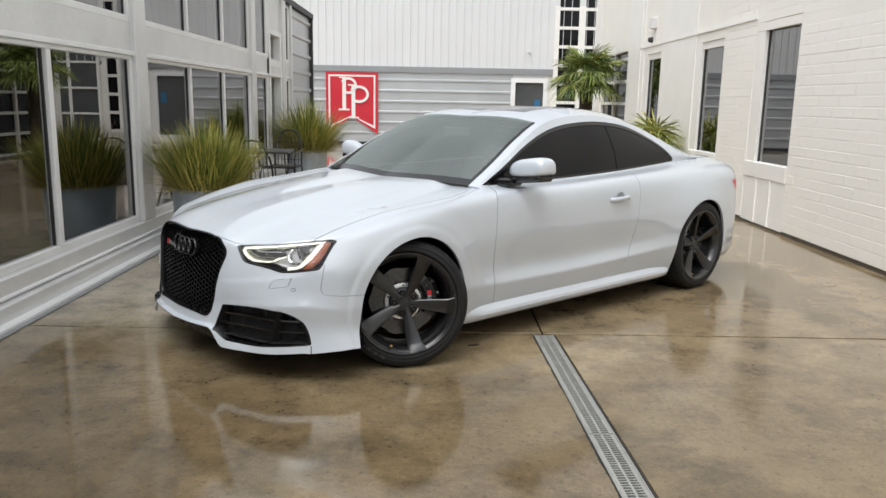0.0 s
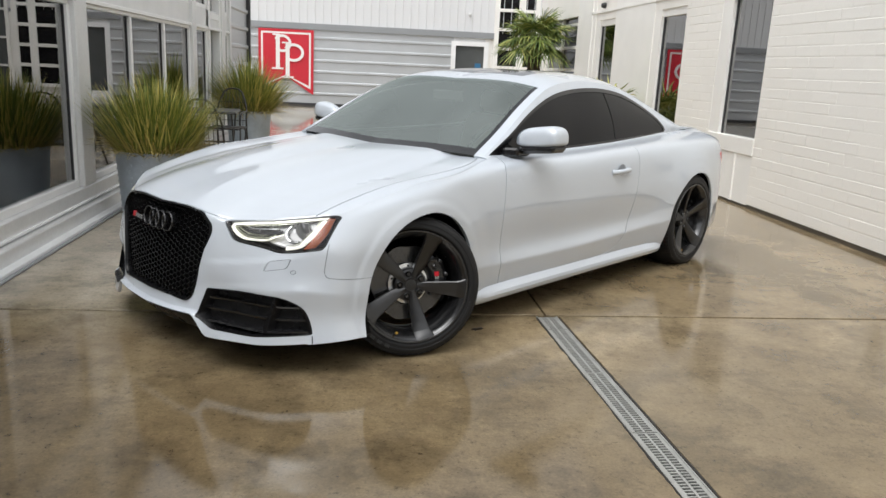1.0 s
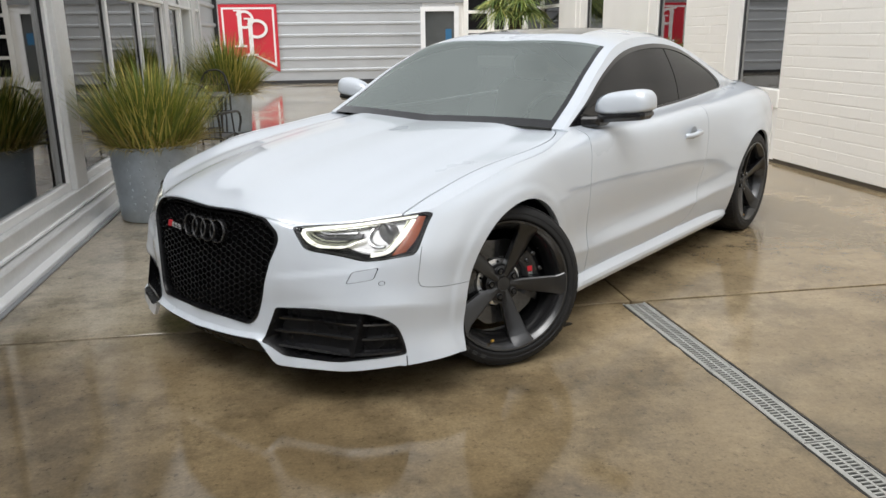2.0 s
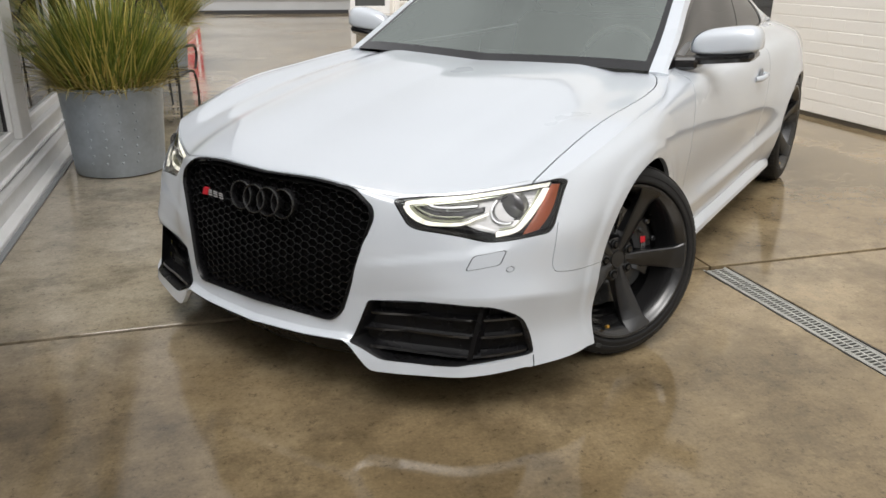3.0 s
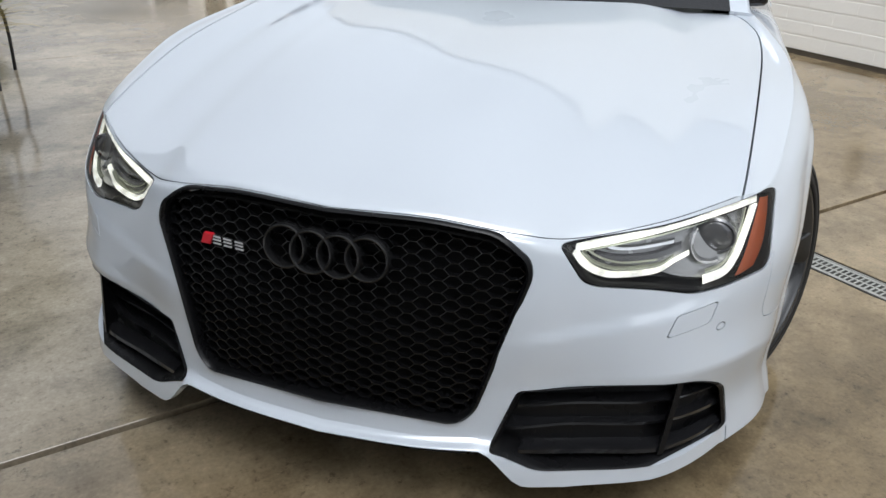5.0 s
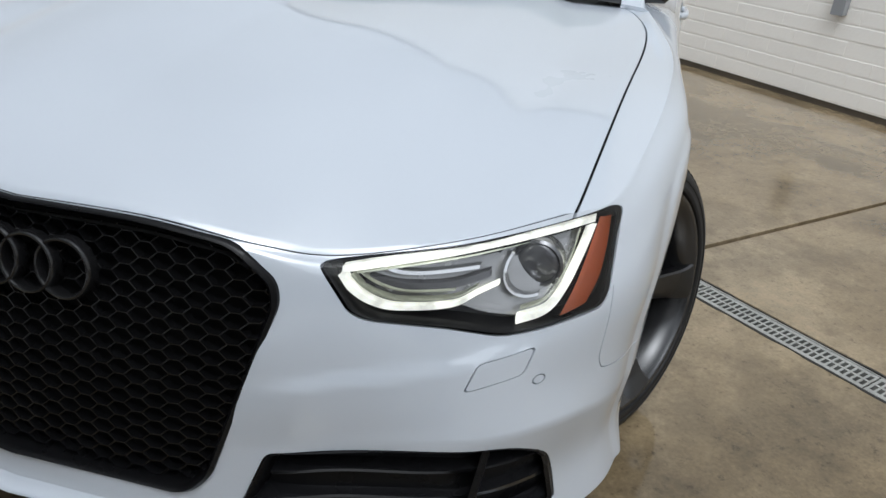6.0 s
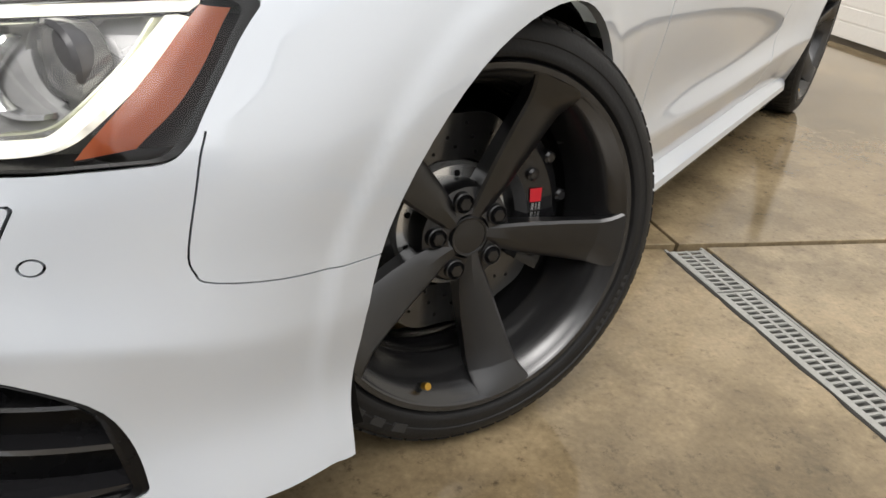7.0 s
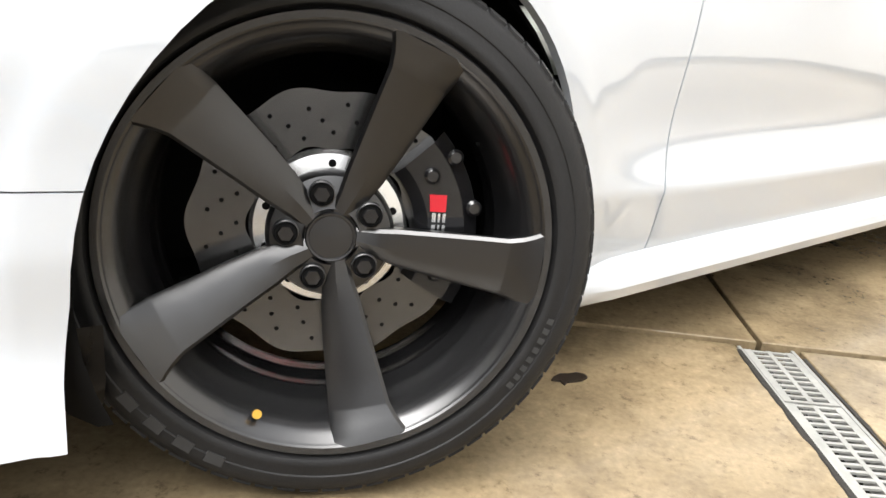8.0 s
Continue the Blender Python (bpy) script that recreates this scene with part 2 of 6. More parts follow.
M["dash"] = mat("black_dashboard", (0.06, 0.062, 0.06), 0.6, 0, 0.1, 8, 200, 0.0003)
M["brass"] = mat("brass_cap", (0.55, 0.33, 0.06), 0.3, 0.9)


# ---- building blocks ----
MAPPED = [False]     # whether parts are drawn in the car drawing's measures


def part(name, bm, material, parent=None, label="", smooth=None, loc=None):
    """One mesh object from a bmesh, under a thing or at top level."""
    me = bpy.data.meshes.new(name)
    if MAPPED[0]:
        if loc is None:
            for v in bm.verts:
                v.co = car_map(v.co)
        else:
            loc = loc.copy() if isinstance(loc, Matrix) else Matrix.Translation(loc)
            loc.translation = car_map(loc.translation)
    bm.normal_update()
    if smooth is not None:
        for f in bm.faces:
            f.smooth = True
        for e in bm.edges:
            if len(e.link_faces) == 2 and e.calc_face_angle(0.0) > radians(smooth):
                e.smooth = False
    bm.to_mesh(me)
    bm.free()
    for mm in material if isinstance(material, (list, tuple)) else [material]:
        me.materials.append(mm)
    ob = new(name, me)
    if parent:
        ob.parent = parent
    if loc is not None:
        ob.matrix_basis = loc if isinstance(loc, Matrix) else Matrix.Translation(loc)
    if label:
        ob["label"] = label
    return ob


def thing(name, label, category, m=None, group="", kind=""):
    ob = new(name)
    ob.empty_display_size = 0.1
    if m is not None:
        ob.matrix_world = m
    return tagged(ob, label, category, group, kind)


def box(bm, x0, x1, y0, y1, z0, z1, bevel=0.0):
    v = [bm.verts.new(p) for p in ((x0, y0, z0), (x1, y0, z0), (x1, y1, z0), (x0, y1, z0), (x0, y0, z1), (x1, y0, z1), (x1, y1, z1), (x0, y1, z1))]
    f = [bm.faces.new([v[i] for i in q]) for q in ((3, 2, 1, 0), (4, 5, 6, 7), (0, 1, 5, 4), (1, 2, 6, 5), (2, 3, 7, 6), (3, 0, 4, 7))]
    if bevel:
        bmesh.ops.bevel(bm, geom=list({e for q in f for e in q.edges}), offset=bevel, segments=1, affect="EDGES")
    return bm


def boxed(*a, bevel=0.0):
    return box(bmesh.new(), *a, bevel=bevel)


def prism(bm, pts, to3, depth):
    """A plate: the outline pts in 2D, put into space by to3(a, b, d) at d = 0 and d = depth."""
    a = [bm.verts.new(to3(p[0], p[1], 0.0)) for p in pts]
    b = [bm.verts.new(to3(p[0], p[1], depth)) for p in pts]
    bm.faces.new(a)
    bm.faces.new(b[::-1])
    for i in range(len(pts)):
        j = (i + 1) % len(pts)
        bm.faces.new((a[j], a[i], b[i], b[j]))
    bmesh.ops.recalc_face_normals(bm, faces=bm.faces[:])
    return bm


def lathe(bm, profile, steps=48, axis="x", close=False):
    """Turns (radius, along) pairs round an axis."""
    rings = []
    for k in range(steps):
        a = 2 * math.pi * k / steps
        c, s = math.cos(a), math.sin(a)
        rings.append([bm.verts.new((h, r * c, r * s) if axis == "x" else (r * c, r * s, h)) for r, h in profile])
    n = len(profile)
    for k in range(steps):
        p, q = rings[k], rings[(k + 1) % steps]
        for i in range(n if close else n - 1):
            j = (i + 1) % n
            bm.faces.new((p[i], p[j], q[j], q[i]))
    bmesh.ops.recalc_face_normals(bm, faces=bm.faces[:])
    return bm


def tube(bm, pts, r, sides=6, closed=False, r1=None):
    """A round bar along points."""
    pts = [Vector(p) for p in pts]
    n = len(pts)
    rings = []
    for i, p in enumerate(pts):
        a = pts[(i - 1) % n] if closed or i > 0 else p
        b = pts[(i + 1) % n] if closed or i < n - 1 else p
        d = (b - a).normalized()
        u = d.cross(Vector((0, 0, 1)) if abs(d.z) < 0.9 else Vector((1, 0, 0))).normalized()
        w = d.cross(u)
        rr = r if r1 is None else r + (r1 - r) * i / max(1, n - 1)
        rings.append([bm.verts.new(p + rr * (math.cos(2 * math.pi * k / sides) * u + math.sin(2 * math.pi * k / sides) * w)) for k in range(sides)])
    for i in range(n if closed else n - 1):
        p, q = rings[i], rings[(i + 1) % n]
        for k in range(sides):
            bm.faces.new((p[k], p[(k + 1) % sides], q[(k + 1) % sides], q[k]))
    if not closed:
        bm.faces.new(rings[0][::-1])
        bm.faces.new(rings[-1])
    bmesh.ops.recalc_face_normals(bm, faces=bm.faces[:])
    return bm


def spline(ts, vs, t):
    """Smooth interpolation through knots; vs may hold tuples."""
    ts, vs, t = np.asarray(ts, float), np.asarray(vs, float), np.asarray(t, float)
    if vs.ndim == 1:
        vs = vs[:, None]
        flat = True
    else:
        flat = False
    h = np.diff(ts)[:, None]
    s = np.diff(vs, axis=0) / h
    m = np.empty_like(vs)
    m[0], m[-1] = s[0], s[-1]
    m[1:-1] = (s[:-1] * h[1:] + s[1:] * h[:-1]) / (h[:-1] + h[1:])
    i = np.clip(np.searchsorted(ts, t, "right") - 1, 0, len(ts) - 2)
    hh = h[i]
    x = ((t - ts[i]) / hh[..., 0])[..., None]
    out = vs[i] * (2 * x**3 - 3 * x**2 + 1) + m[i] * hh * (x**3 - 2 * x**2 + x) + vs[i + 1] * (3 * x**2 - 2 * x**3) + m[i + 1] * hh * (x**3 - x**2)
    return out[..., 0] if flat else out

# ---- the yard: x across, y along; the white wall stands at XR, the far wall at YF ----
XR, YF, YB = 4.484, 19.6, -12.0
JY, JS = -0.065, 0.0            # the cross joint: y = JY + JS * x
D0, D1 = 1.292, 1.396           # the drain's sides where it meets the cross joint
SKEW = 0.040                    # its slant against the yard's long walls

ground = part("ground", boxed(-40, 40, -40, 45, -0.40, -0.06), M["joint"])
tagged(ground, "dark compacted base under the concrete slabs", "ground", kind="structure")


def slab(pts, name="concrete_slab"):
    bm = bmesh.new()
    prism(bm, pts, lambda a, b, d: (a, b, -0.07 + d), 0.07)
    bmesh.ops.bevel(bm, geom=[e for e in bm.edges if all(v.co.z > -0.01 for v in e.verts)], offset=0.002, segments=1, affect="EDGES")
    return part(name, bm, M["concrete"], floor)


def jy(x, side):
    return JY + JS * x + side * 0.012


floor = thing("floor", "wet stained tan concrete slabs with saw-cut joints", "floor", kind="structure")
J2, J3 = 4.40, 8.80
slab([(-30, YB), (D0 - 0.012 + SKEW * (JY - YB), YB), (D0 - 0.012, jy(D0, -1)), (-30, jy(-30, -1))])
slab([(D1 + 0.022 + SKEW * (JY - YB), YB), (30, YB), (30, jy(30, -1)), (D1 + 0.022, jy(D1, -1))])
slab([(-30, jy(-30, 1)), (1.335, jy(1.335, 1)), (1.335, J2 - 0.008), (-30, J2 - 0.008)])
slab([(1.347, jy(1.347, 1)), (30, jy(30, 1)), (30, J2 - 0.008), (1.347, J2 - 0.008)])
slab([(-30, J2 + 0.008), (1.335, J2 + 0.008), (1.335, J3 - 0.009), (-30, J3 - 0.009)])
slab([(1.347, J2 + 0.008), (30, J2 + 0.008), (30, J3 - 0.009), (1.347, J3 - 0.009)])
slab([(-30, J3 + 0.009), (30, J3 + 0.009), (30, 40), (-30, 40)])

# ---- the slotted drain ----
drain = thing("trench_drain", "galvanised slotted trench drain set in wet concrete", "drain", Matrix.Translation((D0, JY, 0)) @ Matrix.Rotation(math.atan(SKEW), 4, "Z") @ Matrix.Translation((-D0, -JY, 0)), kind="structure")
part("channel", boxed(D0 - 0.012, D1 + 0.012, YB, jy(D0, -1), -0.065, -0.045), M["channel"], drain)
for sx in (D0 - 0.008, D1 + 0.001):
    part("side_rail", boxed(sx, sx + 0.007, YB, jy(D0, -1) - 0.004, -0.045, -0.001), M["grate"], drain)


def grate_mesh(length):
    """Two rows of cross slots between three rails, joined by thin bars."""
    bm = bmesh.new()
    w = D1 - D0
    for a, b in ((0.0, 0.016), (w / 2 - 0.005, w / 2 + 0.005), (w - 0.016, w)):
        box(bm, a, b, 0, length, -0.022, 0)
    n = int(round((length - 0.008) / 0.0196))
    step = (length - 0.008) / n
    for k in range(n + 1):
        y = k * step
        t = 0.0068
        box(bm, 0.016, w / 2 - 0.005, y, y + t, -0.0045, -0.0004)
        box(bm, w / 2 + 0.005, w - 0.016, y, y + t, -0.0045, -0.0004)
    me = bpy.data.meshes.new("grate")
    bm.to_mesh(me)
    bm.free()
    me.materials.append(M["grate"])
    return me


short, long_g = grate_mesh(0.205), grate_mesh(0.59)
y_end = jy(D0, -1) - 0.012
for k in range(13):
    g = new("grate", short if k == 0 else long_g)
    g.parent = drain
    y_end -= (0.205 if k == 0 else 0.59) + 0.005
    g.matrix_basis = Matrix.Translation((D0, y_end, -0.001 - 0.001 * (k % 2)))


def grime_edge(x, side):
    """A dark ragged strip on the chipped lip of the slab along the grating."""
    rnd = random.Random(41 + side)
    bm = bmesh.new()
    y, wd, last = YB + 1.0, 0.010, None
    while y < jy(D0, -1) - 0.02:
        wd = min(0.013, max(0.003, wd + rnd.uniform(-0.004, 0.004)))
        cur = [bm.verts.new(v) for v in ((x, y, 0.0), (x, y, 0.0022), (x + side * wd * 0.8, y, 0.0020), (x + side * wd, y, 0.0))]
        if last:
            for i in range(3):
                bm.faces.new((last[i], cur[i], cur[i + 1], last[i + 1]))
        last = cur
        y += rnd.uniform(0.012, 0.035)
    bmesh.ops.recalc_face_normals(bm, faces=bm.faces[:])
    part("grime_edge", bm, M["joint"], drain, "dark ragged lip of broken concrete")


grime_edge(D0 - 0.0085, -1)
grime_edge(D1 + 0.0085, 1)

# ---- left building: metal and glass front ----
LEFT = Matrix.Translation((0.03, -0.20, 0)) @ Matrix.Diagonal((1, 0.98, 0.965, 1))     # places the whole metal front in the yard
left = thing("building_left", "low grey metal building with white-framed windows", "building", LEFT, kind="structure")
part("floor_rail", boxed(-1.915, -1.845, YB, 12.32, 0.0, 0.035, bevel=0.006), M["frame_metal"], left, "white aluminium floor rail")
part("toe_strip", boxed(-1.845, -1.815, YB, 12.32, 0.0, 0.012, bevel=0.003), M["band_grey"], left)
part("lower_panel", boxed(-2.2, -1.915, YB, 12.32, 0.0, 0.135, bevel=0.008), M["grey_metal"], left)
part("upper_panel", boxed(-2.2, -1.985, YB, 12.32, 0.135, 0.275, bevel=0.008), M["grey_metal"], left)
part("ridge", boxed(-2.0, -1.965, YB, 12.32, 0.145, 0.165, bevel=0.004), M["frame_metal"], left)
part("fascia", boxed(-2.2, -2.03, YB, 10.02, 1.825, 2.075), M["grey_metal"], left, "brushed grey metal band")
part("head_trim", boxed(-2.2, -2.0, YB, 10.02, 1.785, 1.825, bevel=0.005), M["frame_metal"], left)
part("roof_edge", boxed(-2.6, -1.98, YB, 12.42, 3.12, 3.22), M["dark_trim"], left)
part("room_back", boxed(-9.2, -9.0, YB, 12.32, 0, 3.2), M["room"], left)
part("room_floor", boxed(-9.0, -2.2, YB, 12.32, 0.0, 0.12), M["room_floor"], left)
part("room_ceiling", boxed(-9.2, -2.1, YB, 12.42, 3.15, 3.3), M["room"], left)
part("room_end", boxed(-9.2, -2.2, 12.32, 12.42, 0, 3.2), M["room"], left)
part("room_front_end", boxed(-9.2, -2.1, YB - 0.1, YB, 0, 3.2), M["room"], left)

posts = [(-6.2, -6.05), (-1.85, -1.70), (2.56, 2.83), (6.90, 7.14), (9.12, 9.42), (9.90, 10.02)]
for a, b in posts:
    part("post", boxed(-2.2, -1.985, a, b, 0.275, 3.12, bevel=0.006), M["grey_metal"], left)


def window_bay(y0, y1, mullions, z0, z1, name, deep=0.045):
    """A row of panes in a white metal frame."""
    w = thing(name, "white metal window with dark reflecting panes", "window", LEFT, kind="structure")
    part("window_frame", boxed(-2.16, -2.03, y0, y1, z0 - 0.06, z0, bevel=0.006), M["frame_metal"], w)
    part("window_frame", boxed(-2.16, -2.03, y0, y1, z1, z1 + 0.035, bevel=0.006), M["frame_metal"], w)
    cuts = [y0, *mullions, y1]
    for c in cuts:
        a, b = (c, c + 0.05) if c == y0 else ((c - 0.05, c) if c == y1 else (c - 0.032, c + 0.032))
        part("mullion", boxed(-2.155, -2.025, a, b, z0, z1, bevel=0.005), M["frame_metal"], w)
    for a, b in zip(cuts[:-1], cuts[1:]):
        a, b = a + 0.036, b - 0.036
        part("gasket", boxed(-2.090, -2.050, b - 0.024, b - 0.012, z0 + 0.004, z1 - 0.004), M["dark_trim"], w)
        part("gasket", boxed(-2.090, -2.050, a + 0.012, a + 0.020, z0 + 0.004, z1 - 0.004), M["dark_trim"], w)
        p = part("pane", boxed(-2.067, -2.060, a, b, z0, z1), M["pane"], w)
        p.visible_shadow = False
    return w


window_bay(-6.05, -1.85, [-4.6, -3.2], 0.335, 1.75, "window_1")
window_bay(-1.70, 2.56, [-0.50, 1.08], 0.335, 1.75, "window_2")
window_bay(2.83, 6.90, [4.205, 5.54], 0.335, 1.75, "window_3")
window_bay(7.14, 8.06, [], 0.335, 1.75, "window_4")
window_bay(9.42, 9.90, [], 0.335, 1.75, "window_5")
window_bay(-6.05, -1.85, [-3.9], 2.135, 3.05, "window_6")
window_bay(-1.70, 2.56, [0.4], 2.135, 3.05, "window_7")
window_bay(2.83, 6.90, [4.16, 5.55], 2.135, 3.05, "window_8")
window_bay(7.14, 8.06, [], 2.135, 3.05, "window_9")
window_bay(9.42, 9.90, [], 2.135, 3.05, "window_10")
part("infill_panel", boxed(-2.2, -2.03, 8.06, 8.18, 0.275, 3.12), M["grey_metal"], left)
door_l = thing("door_1", "narrow white-framed glass door in a metal front", "door", LEFT, kind="structure")
for a in ((8.18, 8.26), (9.04, 9.12)):
    part("door_frame", boxed(-2.18, -2.01, *a, 0.12, 2.55, bevel=0.005), M["frame_metal"], door_l)
for a in ((0.275, 0.40), (1.95, 2.05), (2.47, 2.55)):
    part("door_rail", boxed(-2.17, -2.02, 8.26, 9.04, *a, bevel=0.005), M["frame_metal"], door_l)
for a in ((0.40, 1.95), (2.05, 2.47)):
    part("pane", boxed(-2.135, -2.128, 8.26, 9.04, *a), M["pane"], door_l).visible_shadow = False
part("over_panel", boxed(-2.2, -2.03, 8.18, 9.12, 2.55, 3.12), M["grey_metal"], left)


def ribbed(bm, length, height, pitch, depth, flat=0.72):
    """Metal sheet with ribs along its length; (a along, b up, d out)."""
    prof, z = [], 0.0
    while z < height - 1e-6:
        for f, d in ((0.0, 0.0), (flat, 0.0), (flat + 0.08, depth), (0.94, depth)):
            prof.append((min(height, z + f * pitch), d))
        z += pitch
    prof.append((height, 0.0))
    rows = [[bm.verts.new((a, d, z)) for z, d in prof] for a in (0, length)]
    for i in range(len(prof) - 1):
        bm.faces.new((rows[0][i], rows[1][i], rows[1][i + 1], rows[0][i + 1]))
    return bm


side = ribbed(bmesh.new(), 2.3, 3.12 - 0.275, 0.345, 0.035)
part("corrugated_wall", side, M["corrugated"], left, "galvanised ribbed metal cladding", loc=Matrix(((0, 1, 0, -2.06), (1, 0, 0, 10.02), (0, 0, 1, 0.275), (0, 0, 0, 1))))
part("corrugated_backing", boxed(-2.2, -2.07, 10.02, 12.32, 0.275, 3.12), M["grey_metal"], left)
part("corner_trim", boxed(-2.2, -1.99, 12.32, 12.41, 0.0, 3.2), M["dark_trim"], left)

# an added glazed door behind the panes, standing in for a reflected white grid
inner = thing("inner_door", "white-framed glazed door added in the room for a reflected grid", "door", LEFT, kind="structure")
for a in ((4.2, 4.3), (5.2, 5.3)):
    part("door_frame", boxed(-8.98, -8.9, *a, 0.12, 2.3), M["white_wood"], inner)
for z in (0.2, 0.8, 1.35, 1.85, 2.22):
    part("door_rail", boxed(-8.98, -8.92, 4.3, 5.2, z, z + 0.08), M["white_wood"], inner)

# ---- far building ----
far = thing("building_far", "ribbed metal wall below white vertical siding", "building", kind="structure")
lower = ribbed(bmesh.new(), 18.0, 2.17, 0.325, 0.035)
part("corrugated_wall", lower, M["corrugated"], far, "galvanised ribbed metal cladding", loc=Matrix(((1, 0, 0, -15.0), (0, -1, 0, YF - 0.01), (0, 0, 1, 0.10), (0, 0, 0, 1))))
part("plinth", boxed(-15, 2.88, YF - 0.05, YF + 0.1, -0.02, 0.10), M["dark_trim"], far)
part("wall_backing", boxed(-15, 3.07, YF, YF + 0.25, 0, 2.3), M["grey_metal"], far)
part("wall_backing", boxed(3.98, 8.5, YF + 0.02, YF + 0.25, 0, 2.3), M["white_wood"], far)
part("wall_backing", boxed(3.07, 3.98, YF + 0.02, YF + 0.25, 2.10, 2.3), M["grey_metal"], far)
part("flashing", boxed(-15, 4.22, YF - 0.07, YF + 0.2, 2.24, 2.415), M["band_grey"], far, "dark grey metal flashing")
bm = bmesh.new()
outline, x = [], -15.0
while x < 8.5:
    outline += [(x, 0.0), (x + 0.205, 0.0), (x + 0.213, -0.022), (x + 0.227, -0.022)]
    x += 0.235
cols = [[bm.verts.new((a, YF + 0.01 + b, z)) for z in (2.415, 4.7)] for a, b in outline]
for p, q in zip(cols[:-1], cols[1:]):
    bm.faces.new((p[0], q[0], q[1], p[1]))
part("siding_backing", boxed(-15, 8.5, YF + 0.03, YF + 0.25, 2.415, 4.7), M["white_siding"], far)
part("siding", bm, M["white_siding"], far, "white vertical metal siding")
part("vent_knob", lathe(bmesh.new(), [(0, 0), (0.045, 0), (0.045, 0.06), (0.0, 0.07)], 12, "x"), M["grey_metal"], far, loc=Matrix.Translation((3.46, YF - 0.012, 2.93)) @ pose(0, 0, 0, 0, 0, -90))
fd = thing("door_2", "white-framed glass door in the ribbed metal wall", "door", kind="structure")
for a, b in ((2.935, 3.07), (3.94, 4.075)):
    part("door_frame", boxed(a, b, YF - 0.08, YF + 0.1, 0, 2.13), M["frame_metal"], fd)
part("door_frame", boxed(3.07, 3.94, YF - 0.08, YF + 0.1, 2.0, 2.13), M["frame_metal"], fd)
part("door_frame", boxed(3.07, 3.94, YF - 0.06, YF + 0.05, 0, 0.2), M["frame_metal"], fd)
part("pane", boxed(3.07, 3.94, YF - 0.02, YF - 0.012, 0.2, 2.0), M["grey_glass"], fd)
part("notice", boxed(3.68, 3.86, YF - 0.03, YF - 0.024, 1.18, 1.50), mat("blue_notice", (0.03, 0.14, 0.28), 0.5), fd, "small blue notice")
tw = thing("window_11", "tall white window with small panes", "window", kind="structure")
for a, b in ((4.22, 4.36), (4.95, 5.15), (5.46, 5.60)):
    part("mullion", boxed(a, b, YF - 0.07, YF + 0.05, 0.0, 4.3), M["white_wood"], tw)
for k in range(8):
    z = 0.25 + k * 0.56
    part("window_bar", boxed(4.36, 5.46, YF - 0.06, YF + 0.04, z, z + 0.09), M["white_wood"], tw)
    for a, b in ((4.36, 4.95), (5.15, 5.46)):
        part("pane", boxed(a, b, YF - 0.01, YF - 0.002, z + 0.09, z + 0.56), M["tint"], tw)

gd = thing("door_4", "wide white-railed glazed sectional garage door", "door", kind="structure")
for k in range(4):
    part("door_stile", boxed(5.70 + 0.90 * k, 5.78 + 0.90 * k, YF - 0.06, YF + 0.018, 0, 3.3), M["white_wood"], gd)
for k in range(5):
    z = 0.0 + k * 0.78
    part("door_rail", boxed(5.78, 8.40, YF - 0.05, YF + 0.016, z, z + 0.06), M["white_wood"], gd)
    for j in range(3):
        if k < 4:
            part("pane", boxed(5.78 + 0.90 * j, 6.60 + 0.90 * j, YF - 0.01, YF - 0.002, z + 0.06, z + 0.78), M["grey_glass"], gd)

# ---- right building: white painted brick with tall windows ----
right = thing("building_right", "white painted brick wall with tall narrow windows", "building", kind="structure")
TOP = 3.75
bays = [(3.735, 4.875), (5.92, 7.05), (8.81, 9.95), (11.15, 13.90)]   # openings along y
cuts = [(YB, bays[0][0]), (bays[0][1], bays[1][0]), (bays[1][1], bays[2][0]), (bays[2][1], bays[3][0]), (bays[3][1], 14.46)]
for a, b in cuts:
    if a > 6.0:
        part("panel", boxed(XR - 0.008, XR + 0.0024, a, b, 0.045, TOP), M["white_wood"], right, "smooth white painted panel")
    part("wall_core", boxed(XR + 0.0024, XR + 0.30, a, b, 0.045, TOP), M["white_mortar"], right)
for (a, b), head in zip(bays, (2.37, 2.29, 2.29, 2.45)):
    part("wall_core", boxed(XR + 0.0024, XR + 0.30, a, b, head, TOP), M["white_mortar"], right)
# unseen upper wall and coping, added for the edge the hood reflects
part("upper_wall", boxed(XR - 0.004, XR + 0.30, YB, 14.46, TOP, 5.35), M["white_mortar"], right)
part("coping", boxed(XR - 0.05, XR + 0.34, YB, 14.51, 5.35, 5.42, bevel=0.006), M["band_grey"], right, "grey metal coping added on the unseen wall top")
part("base_gap", boxed(XR + 0.012, XR + 0.30, YB, 14.46, -0.02, 0.045), M["base_dirt"], right, "dirty damp foot of the wall")
part("wall_return", boxed(XR + 0.30, 9.0, 14.16, 14.46, 0, TOP), M["white_mortar"], right)
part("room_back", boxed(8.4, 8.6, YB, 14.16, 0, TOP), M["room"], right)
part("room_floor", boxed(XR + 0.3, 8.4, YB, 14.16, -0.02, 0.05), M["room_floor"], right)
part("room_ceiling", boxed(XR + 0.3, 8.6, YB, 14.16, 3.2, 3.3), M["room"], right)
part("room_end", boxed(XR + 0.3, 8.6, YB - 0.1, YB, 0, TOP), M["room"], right)


